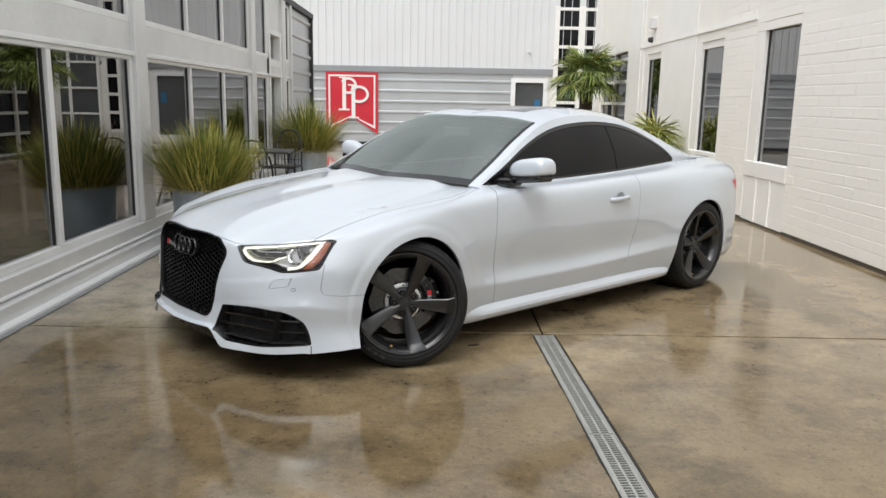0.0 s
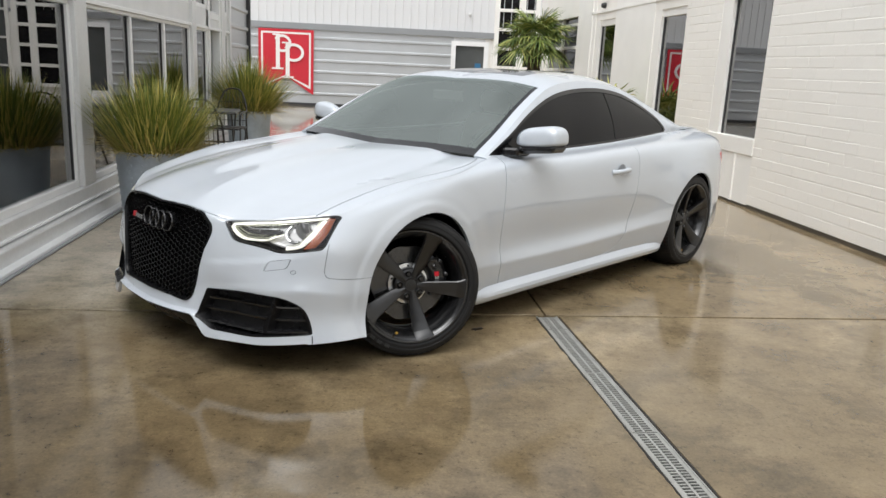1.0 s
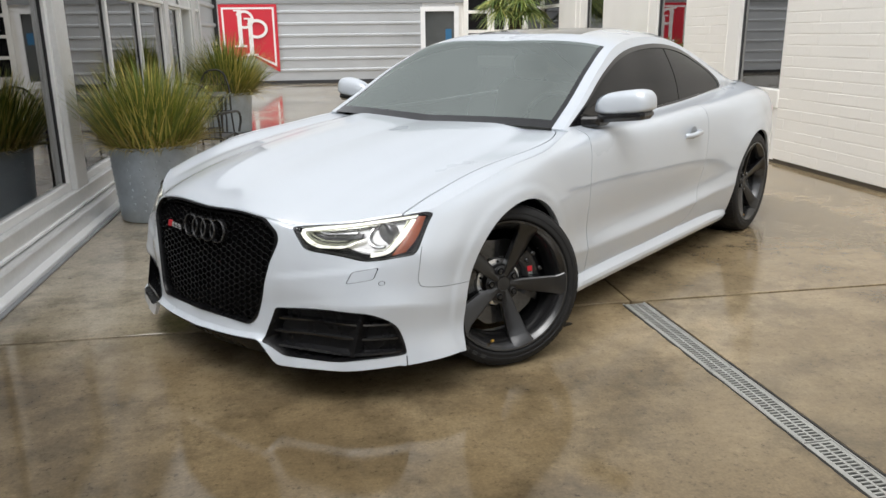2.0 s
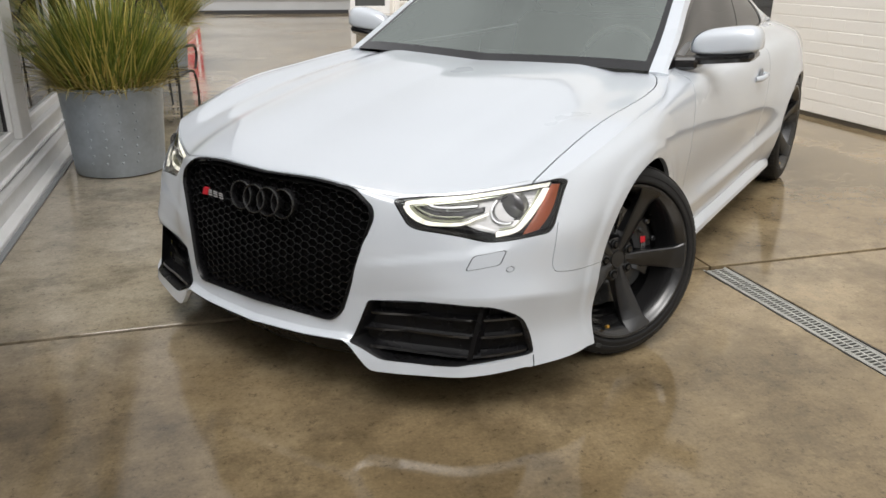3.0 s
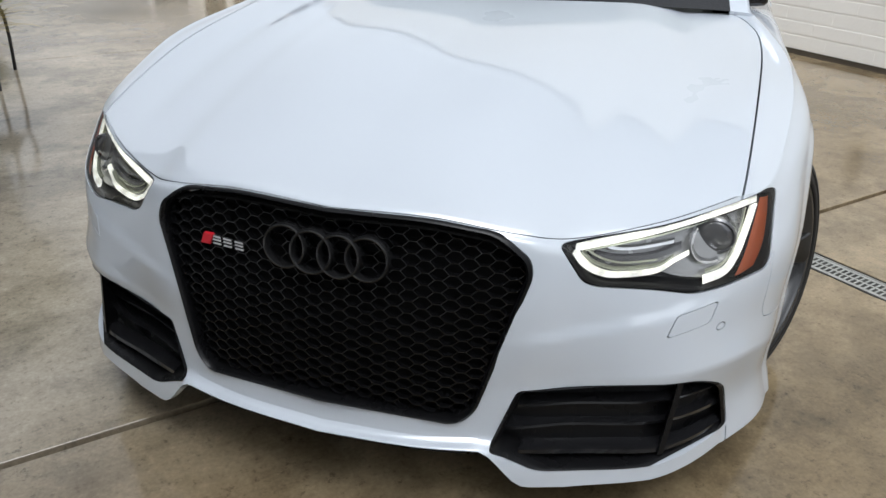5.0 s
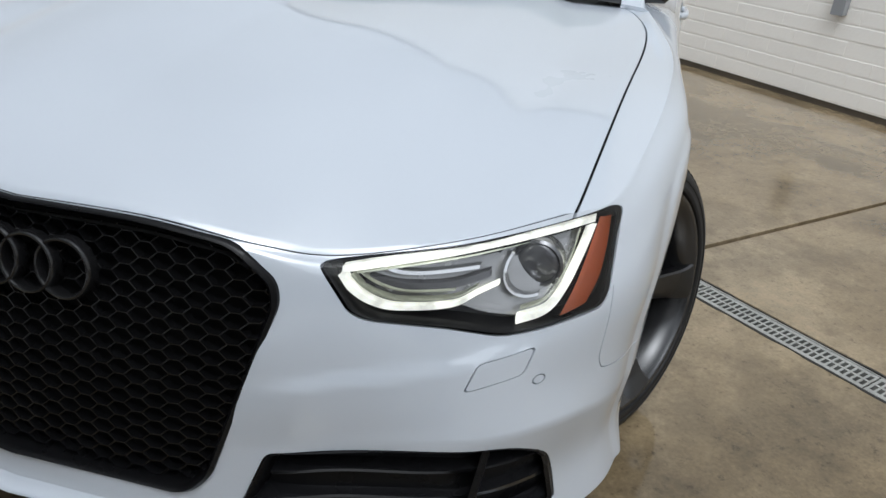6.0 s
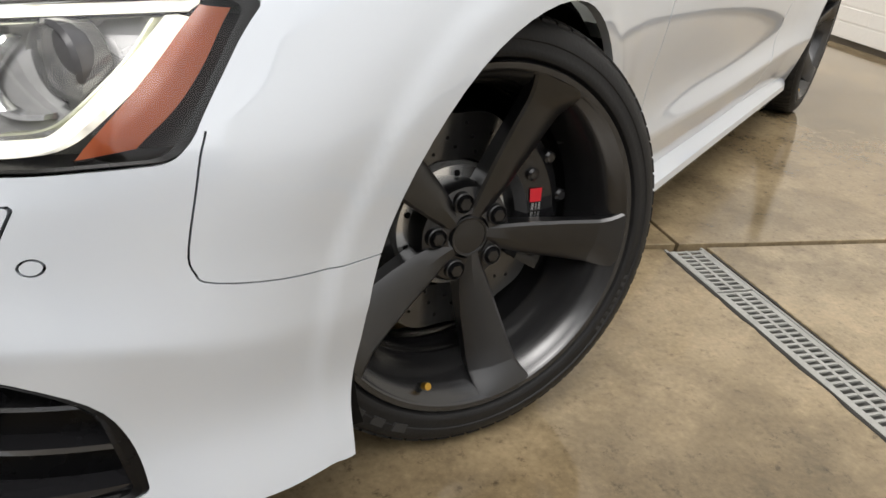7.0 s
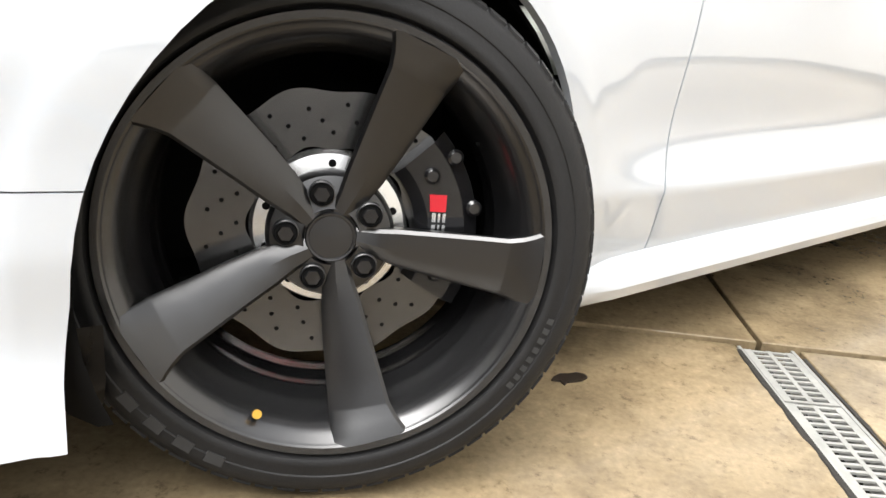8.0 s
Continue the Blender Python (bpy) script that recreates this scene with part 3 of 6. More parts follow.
def right_window(name, y0, y1, sill, head, recess, askew=0.018):
    w = thing(name, "tall dark window in a white painted wood surround", "window", kind="structure")
    x = XR + recess
    part("apron", boxed(x - 0.02, XR + 0.28, y0, y1, 0.03, sill - 0.20), M["white_wood"], w, "white painted board below the window")
    for k in range(1, 3):
        yy = y0 + (y1 - y0) * k / 3
        part("batten", boxed(x - 0.035, x - 0.02, yy - 0.02, yy + 0.02, 0.03, sill - 0.20), M["white_wood"], w)
    part("window_sill", boxed(x - 0.036, XR + 0.28, y0, y1, sill - 0.20, sill - 0.02, bevel=0.006), M["white_wood"], w)
    part("window_frame", boxed(x - 0.02, XR + 0.28, y1 - 0.25, y1, sill - 0.02, head), M["white_wood"], w)
    part("window_frame", boxed(x, XR + 0.28, y0 + 0.001, y0 + 0.05, sill - 0.02, head), M["white_wood"], w)
    part("window_frame", boxed(x, XR + 0.28, y0 + 0.05, y1 - 0.25, head - 0.10, head), M["white_wood"], w)
    part("gasket", boxed(x + 0.02, x + 0.06, y1 - 0.275, y1 - 0.25, sill - 0.02, head - 0.10), M["dark_trim"], w)
    bm = boxed(x + 0.04, x + 0.047, y0 + 0.05, y1 - 0.25, sill - 0.02, head - 0.10)
    for v in bm.verts:
        v.co.x -= (v.co.y - (y0 + y1) / 2) * askew
    part("pane", bm, M["pane"], w).visible_shadow = False


right_window("window_12", *bays[0], 0.765, 2.37, 0.025, 0.036)
right_window("window_13", *bays[1], 0.765, 2.29, 0.025)
right_window("window_14", *bays[2], 0.765, 2.29, 0.025)
rd = thing("door_3", "wide dark glazed sectional door with white rails", "door", kind="structure")
for a, b in ((11.15, 11.25), (12.55, 12.63), (13.80, 13.90)):
    part("door_stile", boxed(XR + 0.06, XR + 0.16, a, b, 0.03, 2.45), M["white_wood"], rd)
for a, b in ((11.25, 12.55), (12.63, 13.80)):
    part("pane", boxed(XR + 0.12, XR + 0.13, a, b, 0.03, 2.45), M["tint"], rd)
    for k in range(6):
        z = 0.03 + k * 0.45
        part("door_rail", boxed(XR + 0.07, XR + 0.118, a, b, z, z + 0.06), M["white_wood"], rd)
part("eave_trim", boxed(XR - 0.02, XR + 0.004, 4.875, 10.2, 2.415, 2.455), M["white_wood"], right)
part("pilaster", boxed(XR - 0.02, XR - 0.008, 10.15, 10.36, 0.03, TOP), M["white_wood"], right)
lamp = thing("wall_lamp", "small grey weatherproof box on the white wall", "wall lamp")
part("housing", boxed(XR - 0.09, XR + 0.010, 9.24, 9.41, 2.71, 2.89, bevel=0.01), M["grey_metal"], lamp)
eb = thing("wall_box", "small grey metal electrical box on the white brick wall", "electrical box")
part("housing", boxed(XR - 0.062, XR - 0.0025, 1.262, 1.342, 0.62, 0.86, bevel=0.004), M["band_grey"], eb)
part("lid", boxed(XR - 0.068, XR - 0.062, 1.257, 1.347, 0.616, 0.864, bevel=0.002), M["band_grey"], eb)
wc = thing("wall_camera", "small dark dome camera on the white wall", "camera")
part("dome", lathe(bmesh.new(), [(0.0, -0.09), (0.035, -0.085), (0.05, -0.04), (0.05, 0.0)], 14, "x"), M["dark_trim"], wc, loc=(XR + 0.011, 9.47, 2.53))

# the side behind the camera is unseen; an added wall closes the yard
back = part("wall_back", boxed(-9.2, 8.6, YB - 0.35, YB - 0.1, 0, 3.0), M["white_siding"])
tagged(back, "plain pale metal wall added to close the unseen side", "wall", kind="structure")

# ---- the car: x to its left, y rearwards from the front axle, z up ----
CAR = pose(-0.050, 0.016, -0.019, 0, 0, -48.96)


def car_map(p):
    """From the drawing's measures to the car's own: a wider body with a slim nose, a longer tail, a little crown."""
    x, y, z = p
    k = min(1.0, max(0.0, (0.62 - abs(x)) / 0.22))
    nose = min(1.0, max(0.0, (0.2 - y) / 0.5))
    wx = 1.04 * (1 - 0.018 * k * k * (3 - 2 * k) * nose)
    return Vector((x * wx, y + 0.047 * max(0.0, y - 0.5), z + 0.04 * (abs(x) - 0.6) + 0.03 * (z - 0.45) + 0.06 * max(0.0, z - 1.0)))


MAPPED[0] = True
car = thing("car", "white two-door sports coupe with black wheels and tinted glass", "car", CAR)

# rim line of the body in plan and height: hood edge, fender top, belt line, tail
RIM = [(0.0, -0.790, 0.728), (0.20, -0.778, 0.726), (0.36, -0.755, 0.702), (0.46, -0.702, 0.683), (0.605, -0.603, 0.696), (0.725, -0.496, 0.716), (0.79, -0.410, 0.722),
       (0.822, -0.25, 0.762), (0.846, 0.0, 0.818), (0.840, 0.30, 0.850), (0.765, 0.62, 0.898), (0.735, 0.85, 0.903), (0.725, 1.33, 0.906), (0.712, 1.90, 0.924), (0.665, 2.60, 0.956),
       (0.63, 2.98, 0.975), (0.56, 3.34, 0.975), (0.40, 3.55, 0.965), (0.20, 3.65, 0.962), (0.0, 3.68, 0.960)]
# flanks below it: (outward, height) at each of those stations, from shoulder to lower edge
F1 = [(.008, .700), (.010, .698), (.016, .680), (.022, .660), (.030, .655), (.030, .660), (.028, .670), (.033, .715), (.040, .765), (.033, .800), (.090, .842), (.115, .850), (.130, .855), (.140, .872), (.175, .885), (.190, .885), (.190, .880), (.14, .87), (.11, .87), (.10, .87)]
F2 = [(.034, .590), (.036, .588), (.042, .575), (.046, .568), (.063, .572), (.070, .580), (.058, .580), (.058, .600), (.055, .660), (.042, .640), (.112, .640), (.135, .640), (.150, .640), (.165, .655), (.235, .680), (.243, .690), (.235, .680), (.200, .680), (.170, .680), (.160, .680)]
F3 = [(.054, .490), (.056, .488), (.052, .478), (.060, .470), (.092, .470), (.084, .470), (.060, .470), (.056, .470), (.054, .480), (.038, .470), (.098, .460), (.114, .452), (.128, .446), (.146, .456), (.232, .480), (.243, .490), (.240, .480), (.210, .480), (.180, .480), (.170, .480)]
F4 = [(.064, .390), (.066, .388), (.052, .396), (.064, .408), (.106, .410), (.098, .408), (.064, .390), (.056, .385), (.052, .390), (.036, .375), (.108, .358), (.133, .355), (.149, .355), (.163, .368), (.225, .390), (.240, .390), (.235, .380), (.200, .380), (.170, .380), (.160, .380)]
F5 = [(.076, .290), (.077, .288), (.060, .290), (.062, .290), (.096, .290), (.080, .290), (.057, .285), (.049, .280), (.048, .280), (.020, .262), (.082, .250), (.108, .245), (.120, .242), (.135, .250), (.205, .280), (.235, .270), (.235, .260), (.190, .260), (.160, .260), (.150, .260)]
F6 = [(.086, .262), (.087, .259), (.074, .226), (.080, .178), (.106, .174), (.094, .177), (.078, .185), (.067, .183), (.044, .165), (.012, .165), (.040, .165), (.070, .165), (.080, .165), (.100, .165), (.180, .190), (.205, .200), (.205, .200), (.170, .200), (.140, .200), (.130, .200)]
NST = len(RIM)


def body_columns(us):
    """Rim points, outward directions and flank rails at station numbers us."""
    u0 = np.arange(NST)
    rim = spline(u0, RIM, us)
    e = 0.02
    a, b = spline(u0, RIM, np.clip(us - e, 0, NST - 1)), spline(u0, RIM, np.clip(us + e, 0, NST - 1))
    d = (b - a)[:, :2]
    n = np.stack([d[:, 1], -d[:, 0]], 1)
    n /= np.linalg.norm(n, axis=1)[:, None]
    n[us <= 1e-6] = (0, -1)
    n[us >= NST - 1 - 1e-6] = (0, 1)
    rails = np.stack([np.stack([np.zeros(len(us)), rim[:, 2]], 1)] + [spline(u0, f, us) for f in (F1, F2, F3, F4, F5, F6)], 1)
    # the lip drops from the raised middle to the corners within a hand's width
    x6 = rim[:, 0] + n[:, 0] * rails[:, 6, 0]
    k = np.clip((x6 - 0.325) / 0.095, 0, 1)
    front = us < 5.0
    rails[front, 6, 1] = (0.271 - 0.089 * k * k * (3 - 2 * k))[front]
    return rim, n, rails


U_CORNER, U_COWL = 6.0, 10.0
u_front = np.linspace(0, U_CORNER, 61)
u_wing = np.linspace(U_CORNER, U_COWL, 81)[1:]
u_rest = np.linspace(U_COWL, NST - 1, 91)[1:]
US = np.concatenate([u_front, u_wing, u_rest])
rim, out, rails = body_columns(US)
NV = 55
vs = np.linspace(0, 6, NV)
skin = np.zeros((len(US), NV, 3))
for i in range(len(US)):
    # one crease, along the lower flank
    oz = np.vstack([spline(np.arange(5), rails[i, :5], vs[vs <= 4.0]), spline(np.arange(3), rails[i, 4:], vs[vs > 4.0] - 4.0)])
    skin[i, :, :2] = rim[i, :2] + out[i] * oz[:, :1]
    skin[i, :, 2] = oz[:, 1]
# the lip below the grille stands out under a crease
low = np.clip((vs - 5.1) / 0.5, 0, 1)
fore = np.clip((5.0 - US) / 1.2, 0, 1)
flare = 0.016 + 0.016 * np.clip((US - 2.0) / 0.8, 0, 1)
skin[..., :2] += flare[:, None, None] * (out[:, None, :] * (low[None, :] * fore[:, None])[..., None])
# even out the doors
yy_ = np.maximum.accumulate(skin[:, NV // 2, 1])
sel = (US > 7.5) & (US < 15.0)
wide = np.gradient(yy_)[sel]
kern = np.exp(-((yy_[sel][:, None] - yy_[sel][None, :]) / 0.16) ** 2 / 2) * wide[None, :]
kern /= kern.sum(1, keepdims=True)
fade = np.clip((yy_[sel] - 0.25) / 0.25, 0, 1) * np.clip((2.45 - yy_[sel]) / 0.3, 0, 1)
fade = (fade * fade * (3 - 2 * fade))[:, None] * np.clip(vs / 1.2, 0, 1)[None, :]
skin[sel, :, 0] += fade * (kern @ skin[sel, :, 0] - skin[sel, :, 0])
# blisters over the wheels
for yc, amp in ((0.0, 0.009), (2.751, 0.009)):
    r = np.hypot(skin[..., 1] - yc, skin[..., 2] - 0.335)
    side_on = np.clip((skin[..., 0] - 0.70) / 0.1, 0, 1) * np.clip(vs / 1.5, 0, 1)[None, :]
    skin[..., 0] += amp * side_on * np.clip((0.56 - r) / 0.13, 0, 1) ** 2 * (3 - 2 * np.clip((0.56 - r) / 0.13, 0, 1))
    lip = np.clip((0.418 - np.hypot(skin[..., 1] - yc - 0.03, skin[..., 2] - 0.335)) / 0.022, 0, 1)
    skin[..., 0] += 0.0055 * side_on * lip ** 2 * (3 - 2 * lip)

# a soft crease across the bumper below the lamps
xa, za = skin[..., 0], skin[..., 2]
zc = 0.512 + 0.055 * np.clip((xa - 0.36) / 0.40, 0, 1) ** 1.5
w = np.clip((zc - za) / 0.014, 0, 1)
w = w * w * (3 - 2 * w) * np.clip((za - zc + 0.10) / 0.085, 0, 1) * np.clip((xa - 0.36) / 0.08, 0, 1) * np.clip((0.78 - xa) / 0.10, 0, 1) * (skin[..., 1] < -0.30)
skin[..., 1] -= 0.0065 * w

# hood and wing tops
RISE0 = [(0, 0), (0.03, 0.014), (0.10, 0.041), (0.22, 0.075), (0.50, 0.128), (0.80, 0.168), (1.10, 0.196), (1.40, 0.212)]
nf, nw = len(u_front), len(u_wing) + 1
hood = np.zeros((nf, nw, 3))
corner = rim[nf - 1]
wing = np.vstack([corner[None], rim[nf:nf + nw - 1]])
for i in range(nf):
    p = rim[i, 0] / corner[0]
    y_end = 0.50 + 0.12 * p**2
    q = (wing[:, 1] - corner[1]) / (wing[-1, 1] - corner[1])
    x = p * wing[:, 0]
    y = rim[i, 1] + (y_end - rim[i, 1]) * q
    d = y - rim[i, 1]
    rise0 = spline([k[0] for k in RISE0], [k[1] for k in RISE0], np.clip(d, 0, 1.4))
    rise1 = np.interp(corner[1] + d * (wing[-1, 1] - corner[1]) / max(1e-6, y_end - rim[i, 1]), wing[:, 1], wing[:, 2]) - corner[2]
    w = 1 - p**3.4
    ridge = 0.007 * math.exp(-((p - 0.60) / 0.10) ** 2) * np.clip(d / 0.25, 0, 1)
    valley = (0.003 * math.exp(-((p - 0.90) / 0.085) ** 2) * np.clip(d / 0.16, 0, 1) * np.clip((0.85 - d) / 0.4, 0, 1) - 0.005 * math.exp(-((p - 0.74) / 0.05) ** 2) * np.clip(d / 0.2, 0, 1)) * (1 - p**24)
    if rim[i, 0] < 0.728:
        y[0] += 0.0042
    hood[i, :, 0], hood[i, :, 1] = x, y
    hood[i, :, 2] = rim[i, 2] + w * np.clip(q, 0, 1) ** 2 * (0.730 - rim[i, 2]) + w * rise0 + (1 - w) * rise1 + ridge + valley


def grid_faces(bm, pts, cache, flip=False):
    n, m = pts.shape[:2]

    def vert(p):
        k = (round(p[0], 5), round(p[1], 5), round(p[2], 5))
        if k not in cache:
            cache[k] = bm.verts.new(p)
        return cache[k]

    for i in range(n - 1):
        for j in range(m - 1):
            q = []
            for v in (vert(pts[i, j]), vert(pts[i, j + 1]), vert(pts[i + 1, j + 1]), vert(pts[i + 1, j])):
                if v not in q:
                    q.append(v)
            if len(q) > 2:
                try:
                    bm.faces.new(q[::-1] if flip else q)
                except ValueError:
                    pass


def inside(poly, a, b):
    hit, j = False, len(poly) - 1
    for i in range(len(poly)):
        if (poly[i][1] > b) != (poly[j][1] > b) and a < (poly[j][0] - poly[i][0]) * (b - poly[i][1]) / (poly[j][1] - poly[i][1]) + poly[i][0]:
            hit = not hit
        j = i
    return hit


def cut(bm, poly, i, j, sel):
    """Scores the outline poly (in axes i, j) into the faces that sel takes, and gives the faces inside it."""
    k = 3 - i - j
    lo = (min(p[0] for p in poly) - 0.03, min(p[1] for p in poly) - 0.03)
    hi = (max(p[0] for p in poly) + 0.03, max(p[1] for p in poly) + 0.03)
    near = set()
    for f in bm.faces:
        c = f.calc_center_median()
        if lo[0] < c[i] < hi[0] and lo[1] < c[j] < hi[1] and sel(c):
            near.add(f)
    for s in range(len(poly)):
        a, b = poly[s], poly[(s + 1) % len(poly)]
        x0, x1, y0, y1 = min(a[0], b[0]) - 0.004, max(a[0], b[0]) + 0.004, min(a[1], b[1]) - 0.004, max(a[1], b[1]) + 0.004
        pick = []
        for f in near:
            if not f.is_valid:
                continue
            xs, ys = [v.co[i] for v in f.verts], [v.co[j] for v in f.verts]
            if max(xs) > x0 and min(xs) < x1 and max(ys) > y0 and min(ys) < y1:
                pick.append(f)
        if not pick:
            continue
        no = [0.0, 0.0, 0.0]
        no[i], no[j] = b[1] - a[1], a[0] - b[0]
        co = [0.0, 0.0, 0.0]
        co[i], co[j] = a
        geom = list({*pick, *(e for f in pick for e in f.edges), *(v for f in pick for v in f.verts)})
        res = bmesh.ops.bisect_plane(bm, geom=geom, dist=1e-6, plane_co=co, plane_no=no)
        near |= {g for g in res["geom"] if isinstance(g, bmesh.types.BMFace)}
    got = []
    for f in near:
        if f.is_valid:
            c = f.calc_center_median()
            if inside(poly, c[i], c[j]):
                got.append(f)
    return got


def ribbon(pts, w):
    """The outline of a thin strip along a 2D line."""
    pts = [Vector((*p, 0)) for p in pts]
    a, b = [], []
    for i, p in enumerate(pts):
        d = (pts[min(i + 1, len(pts) - 1)] - pts[max(i - 1, 0)]).normalized()
        n = Vector((-d.y, d.x, 0)) * w / 2
        a.append((p + n)[:2])
        b.append((p - n)[:2])
    return a + b[::-1]


def rounded(pts, r, n=4):
    """A polygon with its corners rounded."""
    res = []
    for i in range(len(pts)):
        p, a, b = Vector(pts[i]), Vector(pts[i - 1]), Vector(pts[(i + 1) % len(pts)])
        rr = r[i] if isinstance(r, (list, tuple)) else r
        da, db = (a - p), (b - p)
        rr = min(rr, da.length * 0.45, db.length * 0.45)
        s, e = p + da.normalized() * rr, p + db.normalized() * rr
        for k in range(n + 1):
            t = k / n
            res.append(tuple(s * (1 - t) ** 2 + p * 2 * t * (1 - t) + e * t * t))
    return res


def smooth_line(pts, n=6):
    t = np.arange(len(pts))
    return [tuple(p) for p in spline(t, pts, np.linspace(0, len(pts) - 1, (len(pts) - 1) * n + 1))]


def sub_mesh(faces, src):
    bm = bmesh.new()
    vm = {}
    for f in faces:
        for v in f.verts:
            if v not in vm:
                vm[v] = bm.verts.new(v.co)
    for f in faces:
        try:
            bm.faces.new([vm[v] for v in f.verts])
        except ValueError:
            pass
    return bm


# openings seen from the front (x, z) and from the side (y, z)
GRILLE = rounded([(0.0, 0.7252), (0.20, 0.7235), (0.334, 0.704), (0.389, 0.660), (0.397, 0.628), (0.314, 0.346), (0.283, 0.316), (0.0, 0.330)], [0, 0.05, 0.04, 0.02, 0.02, 0.03, 0.04, 0])
LAMP = rounded([(0.436, 0.680), (0.600, 0.690), (0.788, 0.7175), (0.806, 0.709), (0.812, 0.598), (0.806, 0.579), (0.722, 0.566), (0.676, 0.564), (0.636, 0.575), (0.596, 0.584), (0.506, 0.598), (0.482, 0.610)],
               [0.008, 0.05, 0.012, 0.015, 0.02, 0.02, 0.03, 0.02, 0.03, 0.02, 0.02, 0.012])
INTAKE = rounded([(0.391, 0.390), (0.600, 0.397), (0.716, 0.385), (0.768, 0.345), (0.796, 0.217), (0.600, 0.213), (0.440, 0.219), (0.348, 0.266)], [0.012, 0.05, 0.04, 0.04, 0.012, 0.05, 0.02, 0.012])


def arch(yc, a, top, n=32):
    """Wheel opening: half an ellipse on two legs that spread towards the ground."""
    pts = [(yc - a - 0.020, 0.12), (yc - a - 0.011, 0.25)]
    for k in range(n + 1):
        t = math.pi * k / n
        pts.append((yc - a * math.cos(t), 0.335 + (top - 0.335) * math.sin(t)))
    return pts + [(yc + a - 0.006, 0.25), (yc + a - 0.03, 0.12), (yc + a - 0.03, -0.2), (yc - a - 0.020, -0.2)]


ARCH_F, ARCH_R = arch(0.038, 0.352, 0.694), arch(2.765, 0.352, 0.690)

body = bmesh.new()
cache = {}
grid_faces(body, skin, cache)
grid_faces(body, hood, cache, flip=True)
front_on = lambda c: c[1] < -0.28 and c[2] < 0.73
side_sel = lambda c: c[0] > 0.55 and c[2] < 0.9
full_side = lambda c: c[0] > 0.55 and c[2] < 0.99
top_sel = lambda c: c[2] > 0.69 and c[1] < 0.75
for poly, i, j, sel in ((GRILLE, 0, 2, lambda c: c[1] < -0.5 and c[2] < 0.7285), (LAMP, 0, 2, front_on), (INTAKE, 0, 2, front_on), (ARCH_F, 1, 2, side_sel), (ARCH_R, 1, 2, side_sel)):
    got = cut(body, poly, i, j, sel)
    if poly is LAMP:
        lens_bm = sub_mesh(got, body)
    bmesh.ops.delete(body, geom=got, context="FACES")
TAIL = rounded([(3.26, 0.80), (3.50, 0.815), (3.62, 0.72), (3.40, 0.70)], 0.03)
tail_faces = cut(body, TAIL, 1, 2, lambda c: c[0] > 0.3)
tail_bm = sub_mesh(tail_faces, body)
bmesh.ops.delete(body, geom=tail_faces, context="FACES")

# a near-black skin just behind, painted for the shade which shows in the gaps
liner = body.copy()
liner.normal_update()
shift = {v: v.co - (Vector((0, 0, 0.02)) if v.co.z > 0.69 and v.co.y < 0.7 and v.co.x < 0.80 else v.normal * 0.012) for v in liner.verts}
for v, c in shift.items():
    v.co = c

# shut lines
GAP = 0.0044
hood_line = smooth_line([(0.734, -0.52), (0.741, -0.46), (0.748, -0.37), (0.758, -0.21), (0.770, 0.0), (0.779, 0.17), (0.781, 0.32), (0.769, 0.45), (0.725, 0.565), (0.66, 0.615), (0.60, 0.66)], 4)
gaps = [(ribbon(hood_line, GAP), 0, 1, top_sel),
        (ribbon(smooth_line([(0.715, 0.935), (0.652, 0.86), (0.640, 0.80), (0.628, 0.66), (0.626, 0.52), (0.634, 0.36), (0.648, 0.225), (0.65, 0.12)], 4), GAP), 1, 2, full_side),
        (ribbon(smooth_line([(0.636, 0.238), (1.1, 0.236), (1.60, 0.246), (1.76, 0.275), (1.86, 0.36), (1.93, 0.50), (1.96, 0.70), (1.965, 0.90), (1.966, 0.97)], 5), GAP), 1, 2, full_side),
        (ribbon(smooth_line([(-0.478, 0.605), (-0.490, 0.573), (-0.503, 0.50), (-0.500, 0.474), (-0.484, 0.461), (-0.40, 0.449), (-0.33, 0.446), (-0.26, 0.443)], 4), GAP * 0.42), 1, 2, lambda c: c[0] > 0.62 and c[1] < 0.0 and c[2] < 0.62),
        (ribbon([(0.795, 0.213), (0.799, 0.186), (0.801, 0.150)], 0.0028), 0, 2, front_on)]
for poly, i, j, sel in gaps:
    bmesh.ops.delete(body, geom=cut(body, poly, i, j, sel), context="FACES")
# washer cover and parking sensor: fine scored lines
WASH = rounded([(0.638, 0.489), (0.652, 0.531), (0.726, 0.545), (0.716, 0.503)], 0.009, 5)
SENSOR = [(0.737 + 0.0085 * math.cos(a * math.pi / 8), 0.489 + 0.0085 * math.sin(a * math.pi / 8)) for a in range(16)]
for ring, w in ((WASH, 0.0022), (SENSOR, 0.0022)):
    cx, cz = sum(p[0] for p in ring) / len(ring), sum(p[1] for p in ring) / len(ring)
    cut(body, ring, 0, 2, front_on)
    small = [(cx + (p[0] - cx) * 0.93, cz + (p[1] - cz) * 0.93) for p in ring] if ring is WASH else [(cx + (p[0] - cx) * 0.78, cz + (p[1] - cz) * 0.78) for p in ring]
    cut(body, small, 0, 2, front_on)
    band = {f for f in body.faces if front_on(f.calc_center_median()) and inside(ring, f.calc_center_median()[0], f.calc_center_median()[2]) and not inside(small, f.calc_center_median()[0], f.calc_center_median()[2])}
    bmesh.ops.delete(body, geom=list(band), context="FACES")


